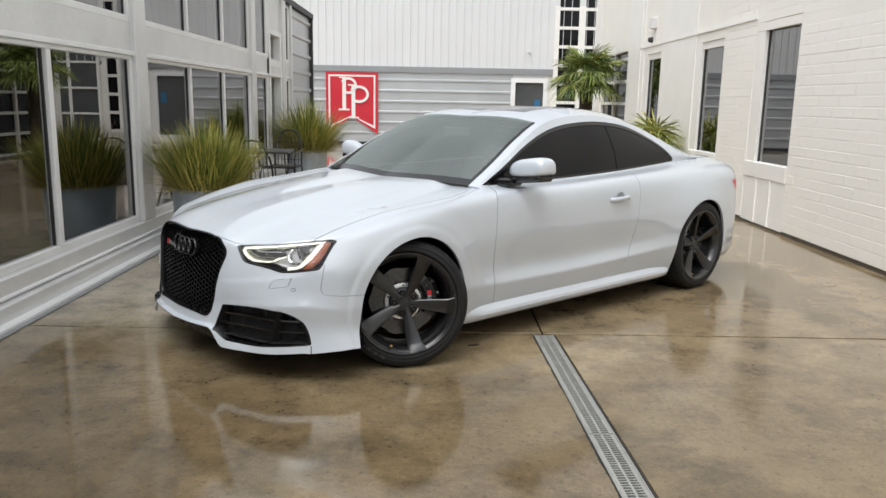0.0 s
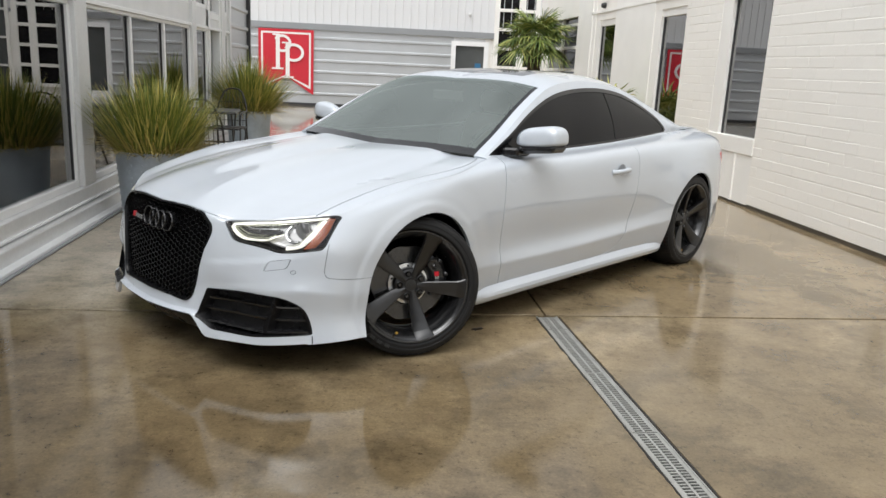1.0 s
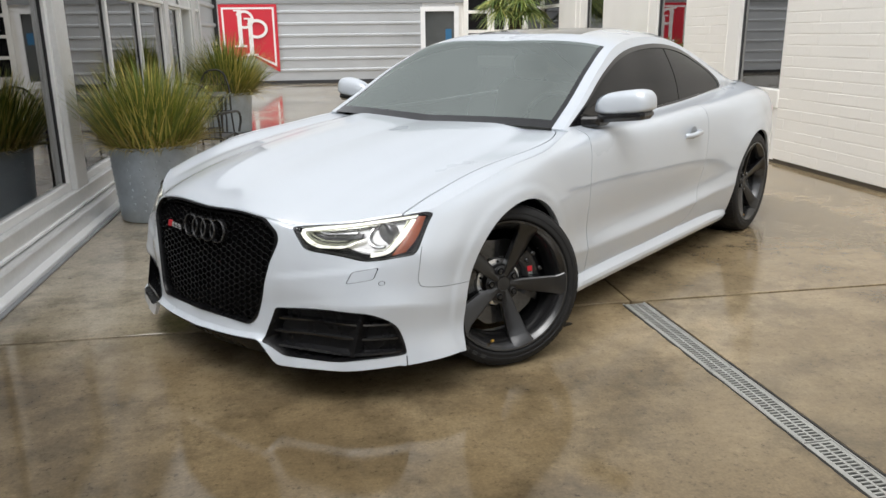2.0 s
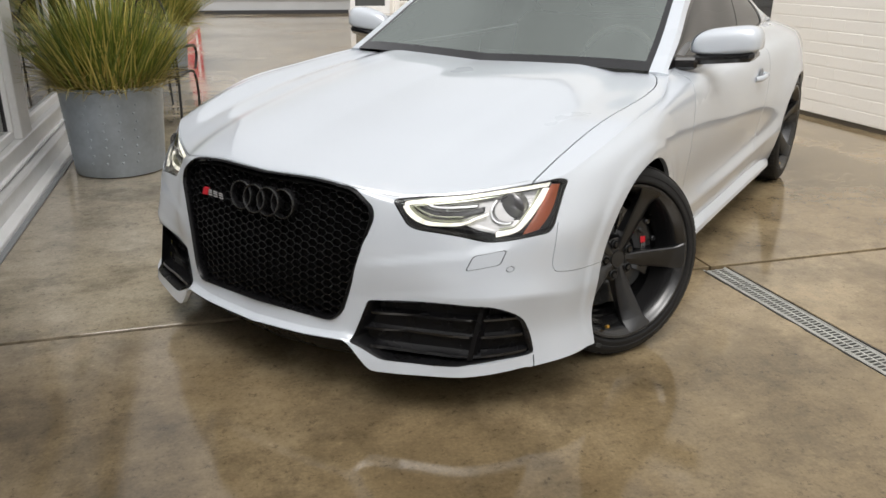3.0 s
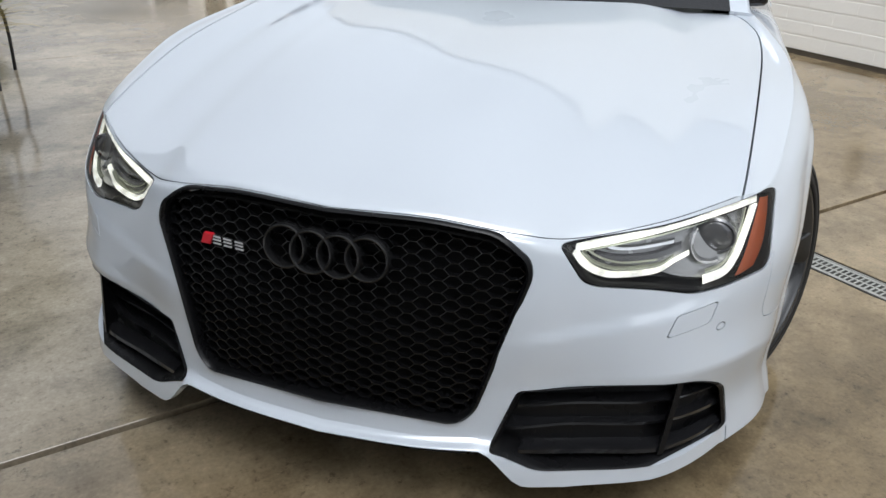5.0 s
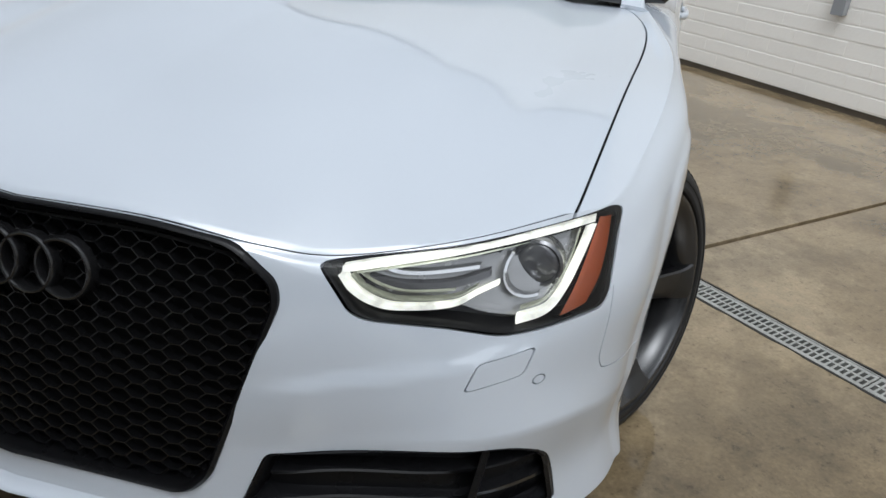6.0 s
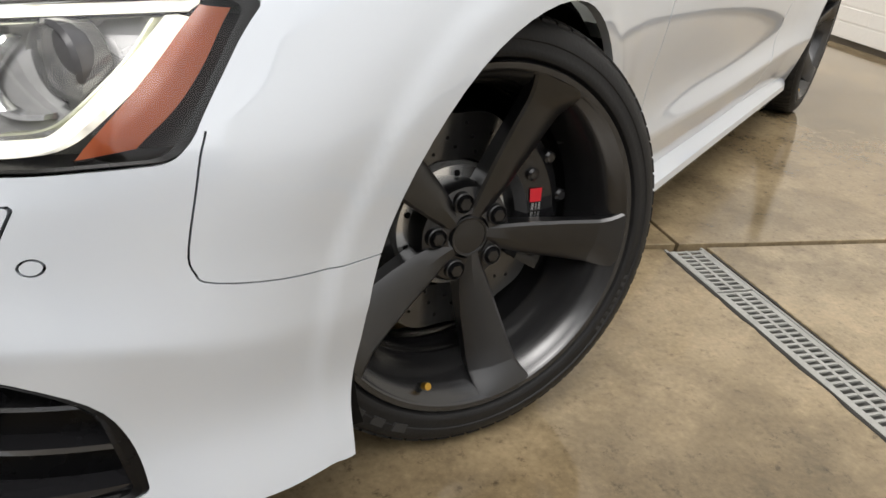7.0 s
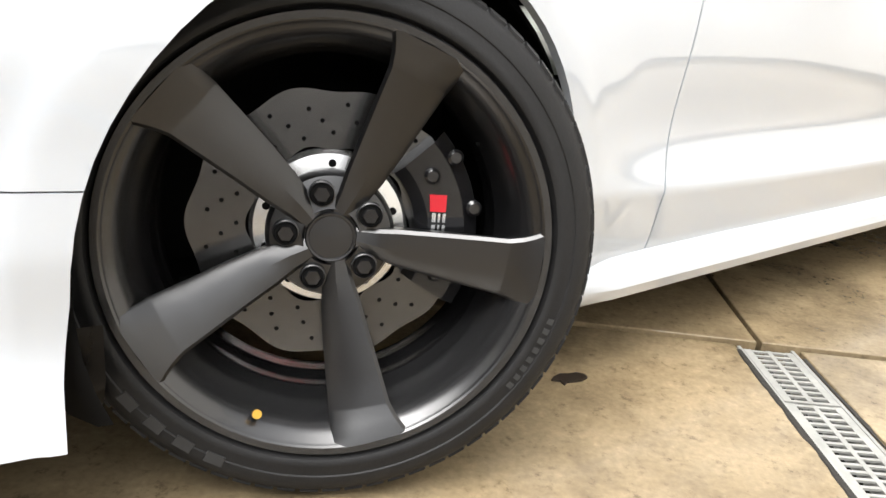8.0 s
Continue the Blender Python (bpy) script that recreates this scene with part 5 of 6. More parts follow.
def headlamp(sg):
    f = lambda x, z, d: (sg * x, front_y(x, z) + d, z)
    bm = bmesh.new()
    c = (0.63, 0.632)
    lps = []
    for s, d in ((1.0, 0.012), (0.99, 0.004), (0.955, 0.006), (0.935, 0.025), (0.90, 0.045)):
        lps.append([bm.verts.new(f(c[0] + (x - c[0]) * s, c[1] + (z - c[1]) * (s if s > 0.99 else s - 0.03), d)) for x, z in LAMP])
    for a, b in zip(lps[:-1], lps[1:]):
        for i in range(len(a)):
            j = (i + 1) % len(a)
            bm.faces.new((a[i], a[j], b[j], b[i]))
    bm.faces.new(lps[-1])
    bmesh.ops.recalc_face_normals(bm, faces=bm.faces[:])
    lampo = part("headlamp", bm, M["lamp_black"], car, "black-rimmed headlamp with bright light strips", smooth=40)
    lens = lens_bm.copy()
    for v in lens.verts:
        v.co.y += 0.002
        v.co.x *= sg
    if sg < 0:
        bmesh.ops.reverse_faces(lens, faces=lens.faces[:])
    ln = part("lens", lens, M["lamp_glass"], lampo, "clear lamp lens", smooth=60)
    ln.visible_shadow = False

    def strip(name, pts, w, d, material, label, taper=1.0, n=5):
        pts = smooth_line(pts, n)
        bm = bmesh.new()
        sec = []
        for i, (x, z) in enumerate(pts):
            a, b = Vector(pts[max(0, i - 1)]), Vector(pts[min(len(pts) - 1, i + 1)])
            t = (b - a).normalized()
            nx, nz = -t.y, t.x
            ww = w / 2 * (1 + (taper - 1) * i / len(pts))
            sec.append([bm.verts.new(f(x + nx * k * ww, z + nz * k * ww, d + dd)) for k, dd in ((-1, 0.012), (-0.8, 0.0), (0.8, 0.0), (1, 0.012))])
        for a, b in zip(sec[:-1], sec[1:]):
            for i in range(3):
                bm.faces.new((a[i], a[i + 1], b[i + 1], b[i]))
        bm.faces.new(sec[0])
        bm.faces.new(sec[-1])
        bmesh.ops.recalc_face_normals(bm, faces=bm.faces[:])
        part(name, bm, material, lampo, label, smooth=50)

    def plate(name, pts, d, depth, material, label=""):
        bm = bmesh.new()
        a = [bm.verts.new(f(x, z, d)) for x, z in pts]
        b = [bm.verts.new(f(x, z, d + depth)) for x, z in pts]
        bm.faces.new(a)
        for i in range(len(a)):
            j = (i + 1) % len(a)
            bm.faces.new((a[i], a[j], b[j], b[i]))
        bmesh.ops.recalc_face_normals(bm, faces=bm.faces[:])
        part(name, bm, material, lampo, label)

    grey = M["lamp_grey"]
    plate("reflector", rounded([(0.48, 0.666), (0.75, 0.694), (0.742, 0.61), (0.70, 0.576), (0.64, 0.588), (0.60, 0.606), (0.51, 0.614)], 0.02), 0.036, 0.004, grey, "silver grey lamp interior")
    strip("light_strip", [(0.462, 0.666), (0.60, 0.680), (0.768, 0.701)], 0.0098, 0.012, led, "lit white light strip")
    strip("light_strip", [(0.764, 0.692), (0.756, 0.655), (0.742, 0.612), (0.724, 0.589), (0.688, 0.581)], 0.0150, 0.012, led, "lit white light strip", 0.95)
    strip("light_strip", [(0.460, 0.660), (0.478, 0.638), (0.502, 0.620), (0.535, 0.610), (0.600, 0.610), (0.630, 0.624), (0.655, 0.634)], 0.0105, 0.014, led, "lit white light strip", 0.5)
    strip("light_line", [(0.473, 0.658), (0.488, 0.642), (0.509, 0.629), (0.540, 0.620), (0.600, 0.620), (0.628, 0.632)], 0.0030, 0.016, M["lamp_line"], "fine pale light line")
    strip("light_line", [(0.484, 0.658), (0.497, 0.648), (0.516, 0.638), (0.545, 0.630), (0.600, 0.629)], 0.0020, 0.019, M["lamp_line"], "fine pale light line")
    strip("light_line", [(0.478, 0.659), (0.620, 0.673), (0.735, 0.690)], 0.0026, 0.018, M["lamp_line"], "fine pale light line")
    strip("light_line", [(0.749, 0.690), (0.745, 0.655), (0.731, 0.615), (0.717, 0.600), (0.69, 0.594)], 0.0024, 0.018, M["lamp_line"], "fine pale light line")
    strip("inner_strip", [(0.505, 0.668), (0.525, 0.657), (0.56, 0.653), (0.625, 0.656)], 0.006, 0.022, M["bright"], "bright metal line")
    strip("inner_blade", [(0.49, 0.648), (0.53, 0.636), (0.59, 0.634), (0.64, 0.645)], 0.012, 0.024, M["lamp_dark"], "smoked inner blade")
    rail_in = spline(np.arange(4), [(0.774, 0.703), (0.768, 0.660), (0.760, 0.618), (0.747, 0.579)], np.linspace(0, 3, 13))
    rail_out = spline(np.arange(4), [(0.790, 0.701), (0.793, 0.660), (0.791, 0.622), (0.780, 0.590)], np.linspace(0, 3, 13))
    bm = bmesh.new()
    pts = np.array([[f(*(rail_in[i] * (1 - k / 5) + rail_out[i] * k / 5), 0.011 - 0.003 * math.sin(math.pi * k / 5)) for k in range(6)] for i in range(13)])
    grid_faces(bm, pts, {}, sg > 0)
    bmesh.ops.solidify(bm, geom=bm.faces[:], thickness=0.008)
    bmesh.ops.recalc_face_normals(bm, faces=bm.faces[:])
    part("indicator", bm, M["amber"], lampo, "amber side reflector", smooth=40)
    bm = bmesh.new()
    lathe(bm, [(0.040, 0.030), (0.040, 0.0), (0.036, -0.004), (0.033, 0.0), (0.030, -0.003), (0.018, -0.007), (0.0, -0.009)], 32, "x")
    part("projector", bm, M["lamp_smoke"], lampo, "round smoked projector lens", smooth=40, loc=Matrix.Translation(f(0.700, 0.648, 0.030)) @ pose(0, 0, 0, 0, 0, 90))
    arc = [(0.700 + 0.041 * math.cos(a), 0.648 + 0.041 * math.sin(a)) for a in np.linspace(math.radians(150), math.radians(285), 9)]
    strip("projector_ring", arc, 0.005, 0.026, M["bright"], "bright ring segment", 1.0, 2)


M["lamp_grey"] = mat("lamp_silver", (0.34, 0.34, 0.34), 0.25, 0.6, 0.3, 25, 90)
M["lamp_dark"] = mat("smoked_lamp_part", (0.10, 0.10, 0.104), 0.22, 0.3, 0.25, 20, 90, coat=0.3)
M["lamp_smoke"] = mat("smoked_projector_glass", (0.11, 0.11, 0.115), 0.12, 0.4, 0.3, 18, 90, coat=0.5)
headlamp(1)
headlamp(-1)

# ---- mirrors, handles, wipers ----
for sg in (1, -1):
    bm = bmesh.new()
    nu, nv_ = 28, 16
    rows = []
    for i in range(nv_ + 1):
        th = math.pi * i / nv_
        row = []
        for k in range(nu):
            ph = 2 * math.pi * k / nu
            sx = lambda v, e: math.copysign(abs(v) ** e, v)
            x = sx(math.cos(th), 0.55)
            yy, zz = sx(math.sin(th), 0.62) * sx(math.cos(ph), 0.75), sx(math.sin(th), 0.62) * sx(math.sin(ph), 0.62)
            taper = 1.0 - 0.16 * (0.5 - 0.5 * x)
            row.append(bm.verts.new((sg * (0.902 + 0.128 * x), 0.825 + 0.064 * yy * taper - 0.015 * (1 - x) + (0.02 if yy > 0 else -0.012) * x, 0.980 + 0.082 * zz * taper * (1.0 if zz > 0 else 0.34) + 0.008 * x)))
        rows.append(row)
    for a, b in zip(rows[:-1], rows[1:]):
        for k in range(nu):
            try:
                bm.faces.new((a[k], a[(k + 1) % nu], b[(k + 1) % nu], b[k]))
            except ValueError:
                pass
    bmesh.ops.remove_doubles(bm, verts=bm.verts[:], dist=1e-4)
    bmesh.ops.recalc_face_normals(bm, faces=bm.faces[:])
    back = 0.045 if sg > 0 else 0.12
    for v in bm.verts:
        v.co.y += back
    mir = part("door_mirror", bm, M["paint"], car, "white door mirror on a black foot", smooth=50)
    bm = boxed(0.786, 1.016, 0.764, 0.886, 0.914, 0.958, bevel=0.016)
    box(bm, 0.700, 0.815, 0.740, 0.850, 0.898, 0.945, bevel=0.010)
    for v in bm.verts:
        v.co.x *= sg
        v.co.z += 0.010 * max(0, abs(v.co.x) - 0.85) / 0.1
        v.co.y += back * min(1.0, max(0.0, (abs(v.co.x) - 0.72) / 0.10))
    bmesh.ops.recalc_face_normals(bm, faces=bm.faces[:])
    part("mirror_foot", bm, M["gloss_black"], mir, "gloss black mirror foot", smooth=30)
    bm = boxed(0.81, 0.98, 0.888 + back, 0.896 + back, 0.955, 1.025, bevel=0.003)
    for v in bm.verts:
        v.co.x *= sg
    bmesh.ops.recalc_face_normals(bm, faces=bm.faces[:])
    part("mirror_glass", bm, M["bright"], mir, "mirror glass")
    # handle
    bm = bmesh.new()
    tube(bm, [(sg * 0.872, 1.645, 0.765), (sg * 0.892, 1.665, 0.766), (sg * 0.897, 1.74, 0.768), (sg * 0.892, 1.815, 0.770), (sg * 0.872, 1.835, 0.770)], 0.0125, 10)
    for v in bm.verts:
        v.co.z = 0.768 + (v.co.z - 0.768) * 1.15
    hd = part("door_handle", bm, M["paint"], car, "white door handle over a shallow cup", smooth=50)
    bm = bmesh.new()
    lathe(bm, [(0.0, 0.0), (0.030, 0.001), (0.036, 0.004)], 24, "x")
    for v in bm.verts:
        v.co.y *= 1.25
        v.co.x *= sg
    part("handle_cup", bm, M["band_grey"], hd, loc=(sg * 0.8735, 1.745, 0.775), smooth=40)

for x0, x1, y0, y1 in ((0.50, -0.08, 0.56, 0.60), (-0.10, -0.58, 0.535, 0.60)):
    bm = bmesh.new()
    pts = []
    for k in range(9):
        w = k / 8
        x = x0 + (x1 - x0) * w
        pts.append((x, y0 + (y1 - y0) * w + 0.02 * math.sin(math.pi * w), 0.934 - 0.030 * abs(x) ** 2 / 0.36 + 0.50 * (y0 + (y1 - y0) * w - 0.53)))
    tube(bm, pts, 0.006, 6)
    part("wiper", bm, M["black_plastic"], car, "black windscreen wiper")

bm = boxed(-0.040, 0.040, -0.009, 0.009, 0, 0.0012)
st_ = Matrix.Translation((0.490, 0.622, 0.936)) @ pose(0, 0, 0, 30, 0, 14)
part("sticker", bm, M["white_sign"], car, "small white paper sticker inside the windscreen foot", loc=st_)

# ---- cabin ----
bm = boxed(-0.66, 0.66, 0.60, 1.02, 0.72, 0.885, bevel=0.04)
part("dashboard", bm, M["dash"], car, "dark dashboard", smooth=40)
part("cabin_floor", boxed(-0.70, 0.70, 0.5, 3.0, 0.25, 0.30), M["dash"], car)
for x in (0.36, -0.36):
    bm = boxed(x - 0.24, x + 0.24, 1.35, 1.85, 0.42, 0.60, bevel=0.05)
    box(bm, x - 0.23, x + 0.23, 1.80, 1.95, 0.55, 1.03, bevel=0.05)
    for v in bm.verts:
        if v.co.z > 0.61:
            v.co.y += (v.co.z - 0.6) * 0.30
    st = part("seat", bm, M["seat"], car, "pale leather front seat", smooth=40)
    part("headrest", boxed(x - 0.13, x + 0.13, 1.96, 2.05, 1.04, 1.19, bevel=0.04), M["seat"], st, smooth=40)
part("rear_seat", boxed(-0.6, 0.6, 2.3, 2.55, 0.5, 0.98, bevel=0.05), M["seat"], car, smooth=40)
bm = bmesh.new()
tube(bm, [(0.36 + 0.18 * math.cos(a), 1.12 + 0.05 * math.sin(a), 0.86 + 0.17 * math.sin(a)) for a in np.linspace(0, 2 * math.pi, 25)[:-1]], 0.016, 8, True)
box(bm, 0.20, 0.52, 1.10, 1.13, 0.84, 0.88)
part("steering_wheel", bm, M["dash"], car, "black steering wheel", smooth=50)
part("interior_mirror", boxed(-0.12, 0.12, 1.10, 1.13, 1.155, 1.215, bevel=0.01), M["dash"], car, smooth=40)


# ---- wheels ----
MAPPED[0] = False
RO = 0.010      # how far the rim stands out from the hub face


def letter_bars(w, r, a0, a1, n, x, h):
    """Raised bars round a sidewall, one by one."""
    for k in range(n):
        a = a0 + (a1 - a0) * (k + 0.5) / n
        wd = (a1 - a0) / n * 0.30
        bm = bmesh.new()
        q = [(r - h, a - wd), (r - h, a + wd), (r + h, a + wd), (r + h, a - wd)]
        lo = [bm.verts.new((x - 0.002, rr * math.cos(aa), rr * math.sin(aa))) for rr, aa in q]
        hi = [bm.verts.new((x + 0.0004, r + (rr - r) * 0.9, 0)) for rr, aa in q]
        for v, (rr, aa) in zip(hi, q):
            v.co = (x + 0.0004, (r + (rr - r) * 0.9) * math.cos(a + (aa - a) * 0.92), (r + (rr - r) * 0.9) * math.sin(a + (aa - a) * 0.92))
        bm.faces.new(hi)
        for i in range(4):
            bm.faces.new((lo[i], lo[(i + 1) % 4], hi[(i + 1) % 4], hi[i]))
        bmesh.ops.recalc_face_normals(bm, faces=bm.faces[:])
        part("sidewall_mark", bm, M["rubber_mark"], w)


def dots(w, name, places, radius, x, n):
    """Drilled holes as flat near-black discs painting their shade, one object each on one mesh."""
    me = bpy.data.meshes.new(name)
    bm = bmesh.new()
    bm.faces.new([bm.verts.new((0, radius * math.cos(2 * math.pi * u / n), radius * math.sin(2 * math.pi * u / n))) for u in range(n)])
    bm.to_mesh(me)
    bm.free()
    me.materials.append(M["liner"])
    for y, z in places:
        ob = new(name, me)
        ob.parent = w
        ob.matrix_basis = Matrix.Translation((x, y, z))


def wheel(m, spin, sg):
    """Wheel with its face towards +x; sg = -1 mirrors it."""
    put = m @ Matrix.Diagonal((sg, 1, 1, 1))
    bm = bmesh.new()
    lathe(bm, [(0.2585, 0.044 + RO), (0.2610, 0.0465 + RO), (0.2690, 0.0475 + RO), (0.2712, 0.044 + RO), (0.2700, 0.038 + RO), (0.2585, 0.044 + RO), (0.2562, 0.0405 + RO), (0.2520, 0.0370 + RO), (0.2470, 0.0315 + RO), (0.2420, 0.0240 + RO), (0.2375, 0.0140 + RO), (0.2335, 0.0020 + RO), (0.2300, -0.012 + RO), (0.2270, -0.03 + RO), (0.2250, -0.045), (0.2237, -0.047), (0.2237, -0.060), (0.2248, -0.062), (0.2243, -0.095), (0.2230, -0.097), (0.2230, -0.112), (0.2243, -0.114), (0.2245, -0.14), (0.256, -0.15), (0.262, -0.16)], 96, "x")
    w = part("wheel", bm, M["rim_black"], car, "satin black five-spoke alloy wheel", smooth=35, loc=put)
    bm = bmesh.new()
    lathe(bm, [(0.252, -0.205 + RO), (0.262, -0.212 + RO), (0.300, -0.222 + RO), (0.323, -0.213 + RO), (0.333, -0.195 + RO), (0.3365, -0.14 + RO), (0.337, -0.08 + RO), (0.3365, -0.025 + RO), (0.333, 0.018 + RO), (0.327, 0.033 + RO), (0.318, 0.043 + RO), (0.304, 0.0490 + RO), (0.300, 0.0492 + RO), (0.2985, 0.0478 + RO), (0.288, 0.0492 + RO), (0.286, 0.0500 + RO), (0.280, 0.0500 + RO), (0.2765, 0.0480 + RO), (0.2745, 0.0430 + RO), (0.2725, 0.0360 + RO), (0.266, 0.030 + RO)], 128, "x")
    ty = part("tyre", bm, M["rubber"], w, "low-profile black tyre", smooth=35)
    bm = bmesh.new()
    for k in range(72):
        a, b = 2 * math.pi * (k + 0.10) / 72, 2 * math.pi * (k + 0.90) / 72
        sk_ = 0.012
        prof = [(0.3375, -0.026 + RO, sk_), (0.3345, 0.0185 + RO, 0), (0.3290, 0.0335 + RO, -0.004)]
        v = [[bm.verts.new((x, r * math.cos(t + s), r * math.sin(t + s))) for r, x, s in ((0.330, -0.026 + RO, sk_), *[(p[0] + 0.0012, p[1] + 0.0002, p[2]) for p in prof], (0.322, 0.033 + RO, -0.004))] for t in (a, b)]
        for i in range(4):
            bm.faces.new((v[0][i], v[0][i + 1], v[1][i + 1], v[1][i]))
        bm.faces.new(v[0])
        bm.faces.new(v[1][::-1])
    for x in (-0.055 + RO, -0.095 + RO, -0.135 + RO):
        lathe(bm, [(0.3370, x - 0.016), (0.3388, x - 0.0145), (0.3388, x + 0.0145), (0.3370, x + 0.016)], 72, "x")
    tagged(part("tread", bm, M["rubber"], w, "tyre tread blocks"), kind="stuff")
    letter_bars(w, 0.302, math.radians(216), math.radians(248), 4, 0.0496 + RO, 0.0075)
    letter_bars(w, 0.292, math.radians(322), math.radians(344), 8, 0.0496 + RO, 0.0045)
    # spokes: straight leading edge, wide at the rim, face leaning inwards to the trailing edge
    lift = lambda r: RO * max(0.0, min(1.0, (r - 0.055) / 0.185)) ** 1.15
    for k in range(5):
        A = spin + k * 2 * math.pi / 5
        ca, sa = math.cos(A), math.sin(A)
        bm = bmesh.new()
        sec = []
        for r, lead, trail, xl, xt, deep in ((0.030, 0.014, -0.014, 0.000, -0.002, 0.05), (0.055, 0.0145, -0.0215, 0.003, -0.001, 0.05), (0.085, 0.018, -0.0295, 0.008, 0.000, 0.045), (0.13, 0.0212, -0.0370, 0.015, 0.003, 0.040), (0.18, 0.0250, -0.0435, 0.025, 0.010, 0.036), (0.218, 0.0278, -0.0485, 0.034, 0.016, 0.034),
                                             (0.2215, 0.0285, -0.0492, 0.0345, 0.0185, 0.034), (0.236, 0.0330, -0.0505, 0.0395, 0.0300, 0.03), (0.248, 0.0385, -0.0520, 0.0430, 0.0395, 0.03), (0.2592, 0.0450, -0.0545, 0.0462, 0.0455, 0.03)):
            def at(t, x, r=r):
                return (x, r * ca - t * sa, r * sa + t * ca)
            b = 0.0035
            xl, xt = xl + lift(r), xt + lift(r)
            wv = lead - trail
            midx = (xl + xt) / 2 + 0.0035
            sec.append([bm.verts.new(at(t, x)) for t, x in ((lead - 0.004, xl - deep), (lead + 0.001, xl - b), (lead - b, xl), (trail + wv * 0.45, midx), (trail + b, xt), (trail - 0.001, xt - b), (trail + 0.006, xt - deep))])
        for p, q in zip(sec[:-1], sec[1:]):
            for i in range(7):
                j = (i + 1) % 7
                bm.faces.new((p[i], p[j], q[j], q[i]))
        bm.faces.new(sec[-1])
        bm.faces.new(sec[0][::-1])
        bmesh.ops.recalc_face_normals(bm, faces=bm.faces[:])
        part("spoke", bm, M["satin_black"], w, smooth=24)
    bm = bmesh.new()
    lathe(bm, [(0.0, -0.05), (0.080, -0.05), (0.082, -0.022), (0.076, -0.008), (0.060, -0.002), (0.040, 0.000), (0.036, 0.001), (0.033, -0.006), (0.0, -0.006)], 48, "x")
    part("hub", bm, M["satin_black"], w, smooth=35)
    bm = bmesh.new()
    lathe(bm, [(0.0325, -0.010), (0.0325, 0.001), (0.0305, 0.004), (0.028, 0.0035), (0.027, 0.002), (0.0, 0.0035)], 40, "x")
    part("centre_cap", bm, M["satin_black"], w, "black centre cap with a faint raised emblem", smooth=30)
    for k in range(5):
        a = spin + math.radians(36) + k * 2 * math.pi / 5
        p = Matrix.Translation((0.0, 0.056 * math.cos(a), 0.056 * math.sin(a)))
        bm = bmesh.new()
        lathe(bm, [(0.0170, -0.012), (0.0165, 0.0035), (0.0150, 0.0045), (0.0138, 0.0030), (0.0132, -0.001)], 24, "x")
        part("bolt_seat", bm, M["satin_black"], w, loc=p, smooth=35)
        # flat near-black disc for the shade down the bolt hole
        part("bolt_well", lathe(bmesh.new(), [(0.0135, 0.0012), (0.0, 0.0012)], 20, "x"), M["liner"], w, loc=p)
        bm = bmesh.new()
        lathe(bm, [(0.0108, -0.005), (0.0108, 0.006), (0.0095, 0.0085), (0.0, 0.0085)], 6, "x")
        part("wheel_bolt", bm, M["gloss_black"], w, loc=p)
    va = math.radians(249)
    bm = bmesh.new()
    tube(bm, [(0.012 + RO, 0.2450 * math.cos(va), 0.2450 * math.sin(va)), (0.034 + RO, 0.2345 * math.cos(va), 0.2345 * math.sin(va))], 0.0055, 10)
    part("valve_stem", bm, M["rubber"], w)
    bm = bmesh.new()
    tube(bm, [(0.031 + RO, 0.2358 * math.cos(va), 0.2358 * math.sin(va)), (0.041 + RO, 0.2312 * math.cos(va), 0.2312 * math.sin(va))], 0.0060, 10)
    part("valve_cap", bm, M["brass"], w, "small brass valve cap")
    # brake disc with a wavy edge, holes and a bright bell
    bm = bmesh.new()
    n = 160
    ring = []
    for i in range(n):
        t = 2 * math.pi * i / n
        ro = 0.1795 + 0.0040 * math.cos(10 * t)
        ri = 0.1050 + 0.0030 * math.cos(10 * t)
        ring.append([bm.verts.new((x, r * math.cos(t), r * math.sin(t))) for r, x in ((ri, -0.088), (ri, -0.060), (ro, -0.060), (ro, -0.088))])
    for i in range(n):
        p, q = ring[i], ring[(i + 1) % n]
        for k in range(4):
            bm.faces.new((p[k], p[(k + 1) % 4], q[(k + 1) % 4], q[k]))
    bmesh.ops.recalc_face_normals(bm, faces=bm.faces[:])
    part("brake_disc", bm, M["steel"], w, "grey drilled brake disc with a wavy edge", smooth=30)
    ring_at_ = [((0.122, 0.140, 0.158)[i % 3] + 0.003 * math.sin(i), 2 * math.pi * i / 60) for i in range(60)]
    dots(w, "disc_hole", [(r * math.cos(t), r * math.sin(t)) for r, t in ring_at_], 0.0030, -0.0594, 8)
    bm = bmesh.new()
    lathe(bm, [(0.104, -0.064), (0.098, -0.050), (0.070, -0.046), (0.04, -0.045)], 60, "x")
    part("disc_bell", bm, M["bell"], w, "bright aluminium disc bell", smooth=30)
    dots(w, "bell_hole", [(0.086 * math.cos(2 * math.pi * (i + 0.5) / 10), 0.086 * math.sin(2 * math.pi * (i + 0.5) / 10)) for i in range(10)], 0.0052, -0.0470, 10)
    # caliper
    bm = bmesh.new()
    arcs = np.linspace(math.radians(-30), math.radians(44), 14)
    sec = []
    for t in arcs:
        sec.append([bm.verts.new((x, r * math.cos(t), r * math.sin(t))) for r, x in ((0.112, -0.10), (0.112, -0.042), (0.128, -0.030), (0.176, -0.028), (0.196, -0.042), (0.202, -0.10))])
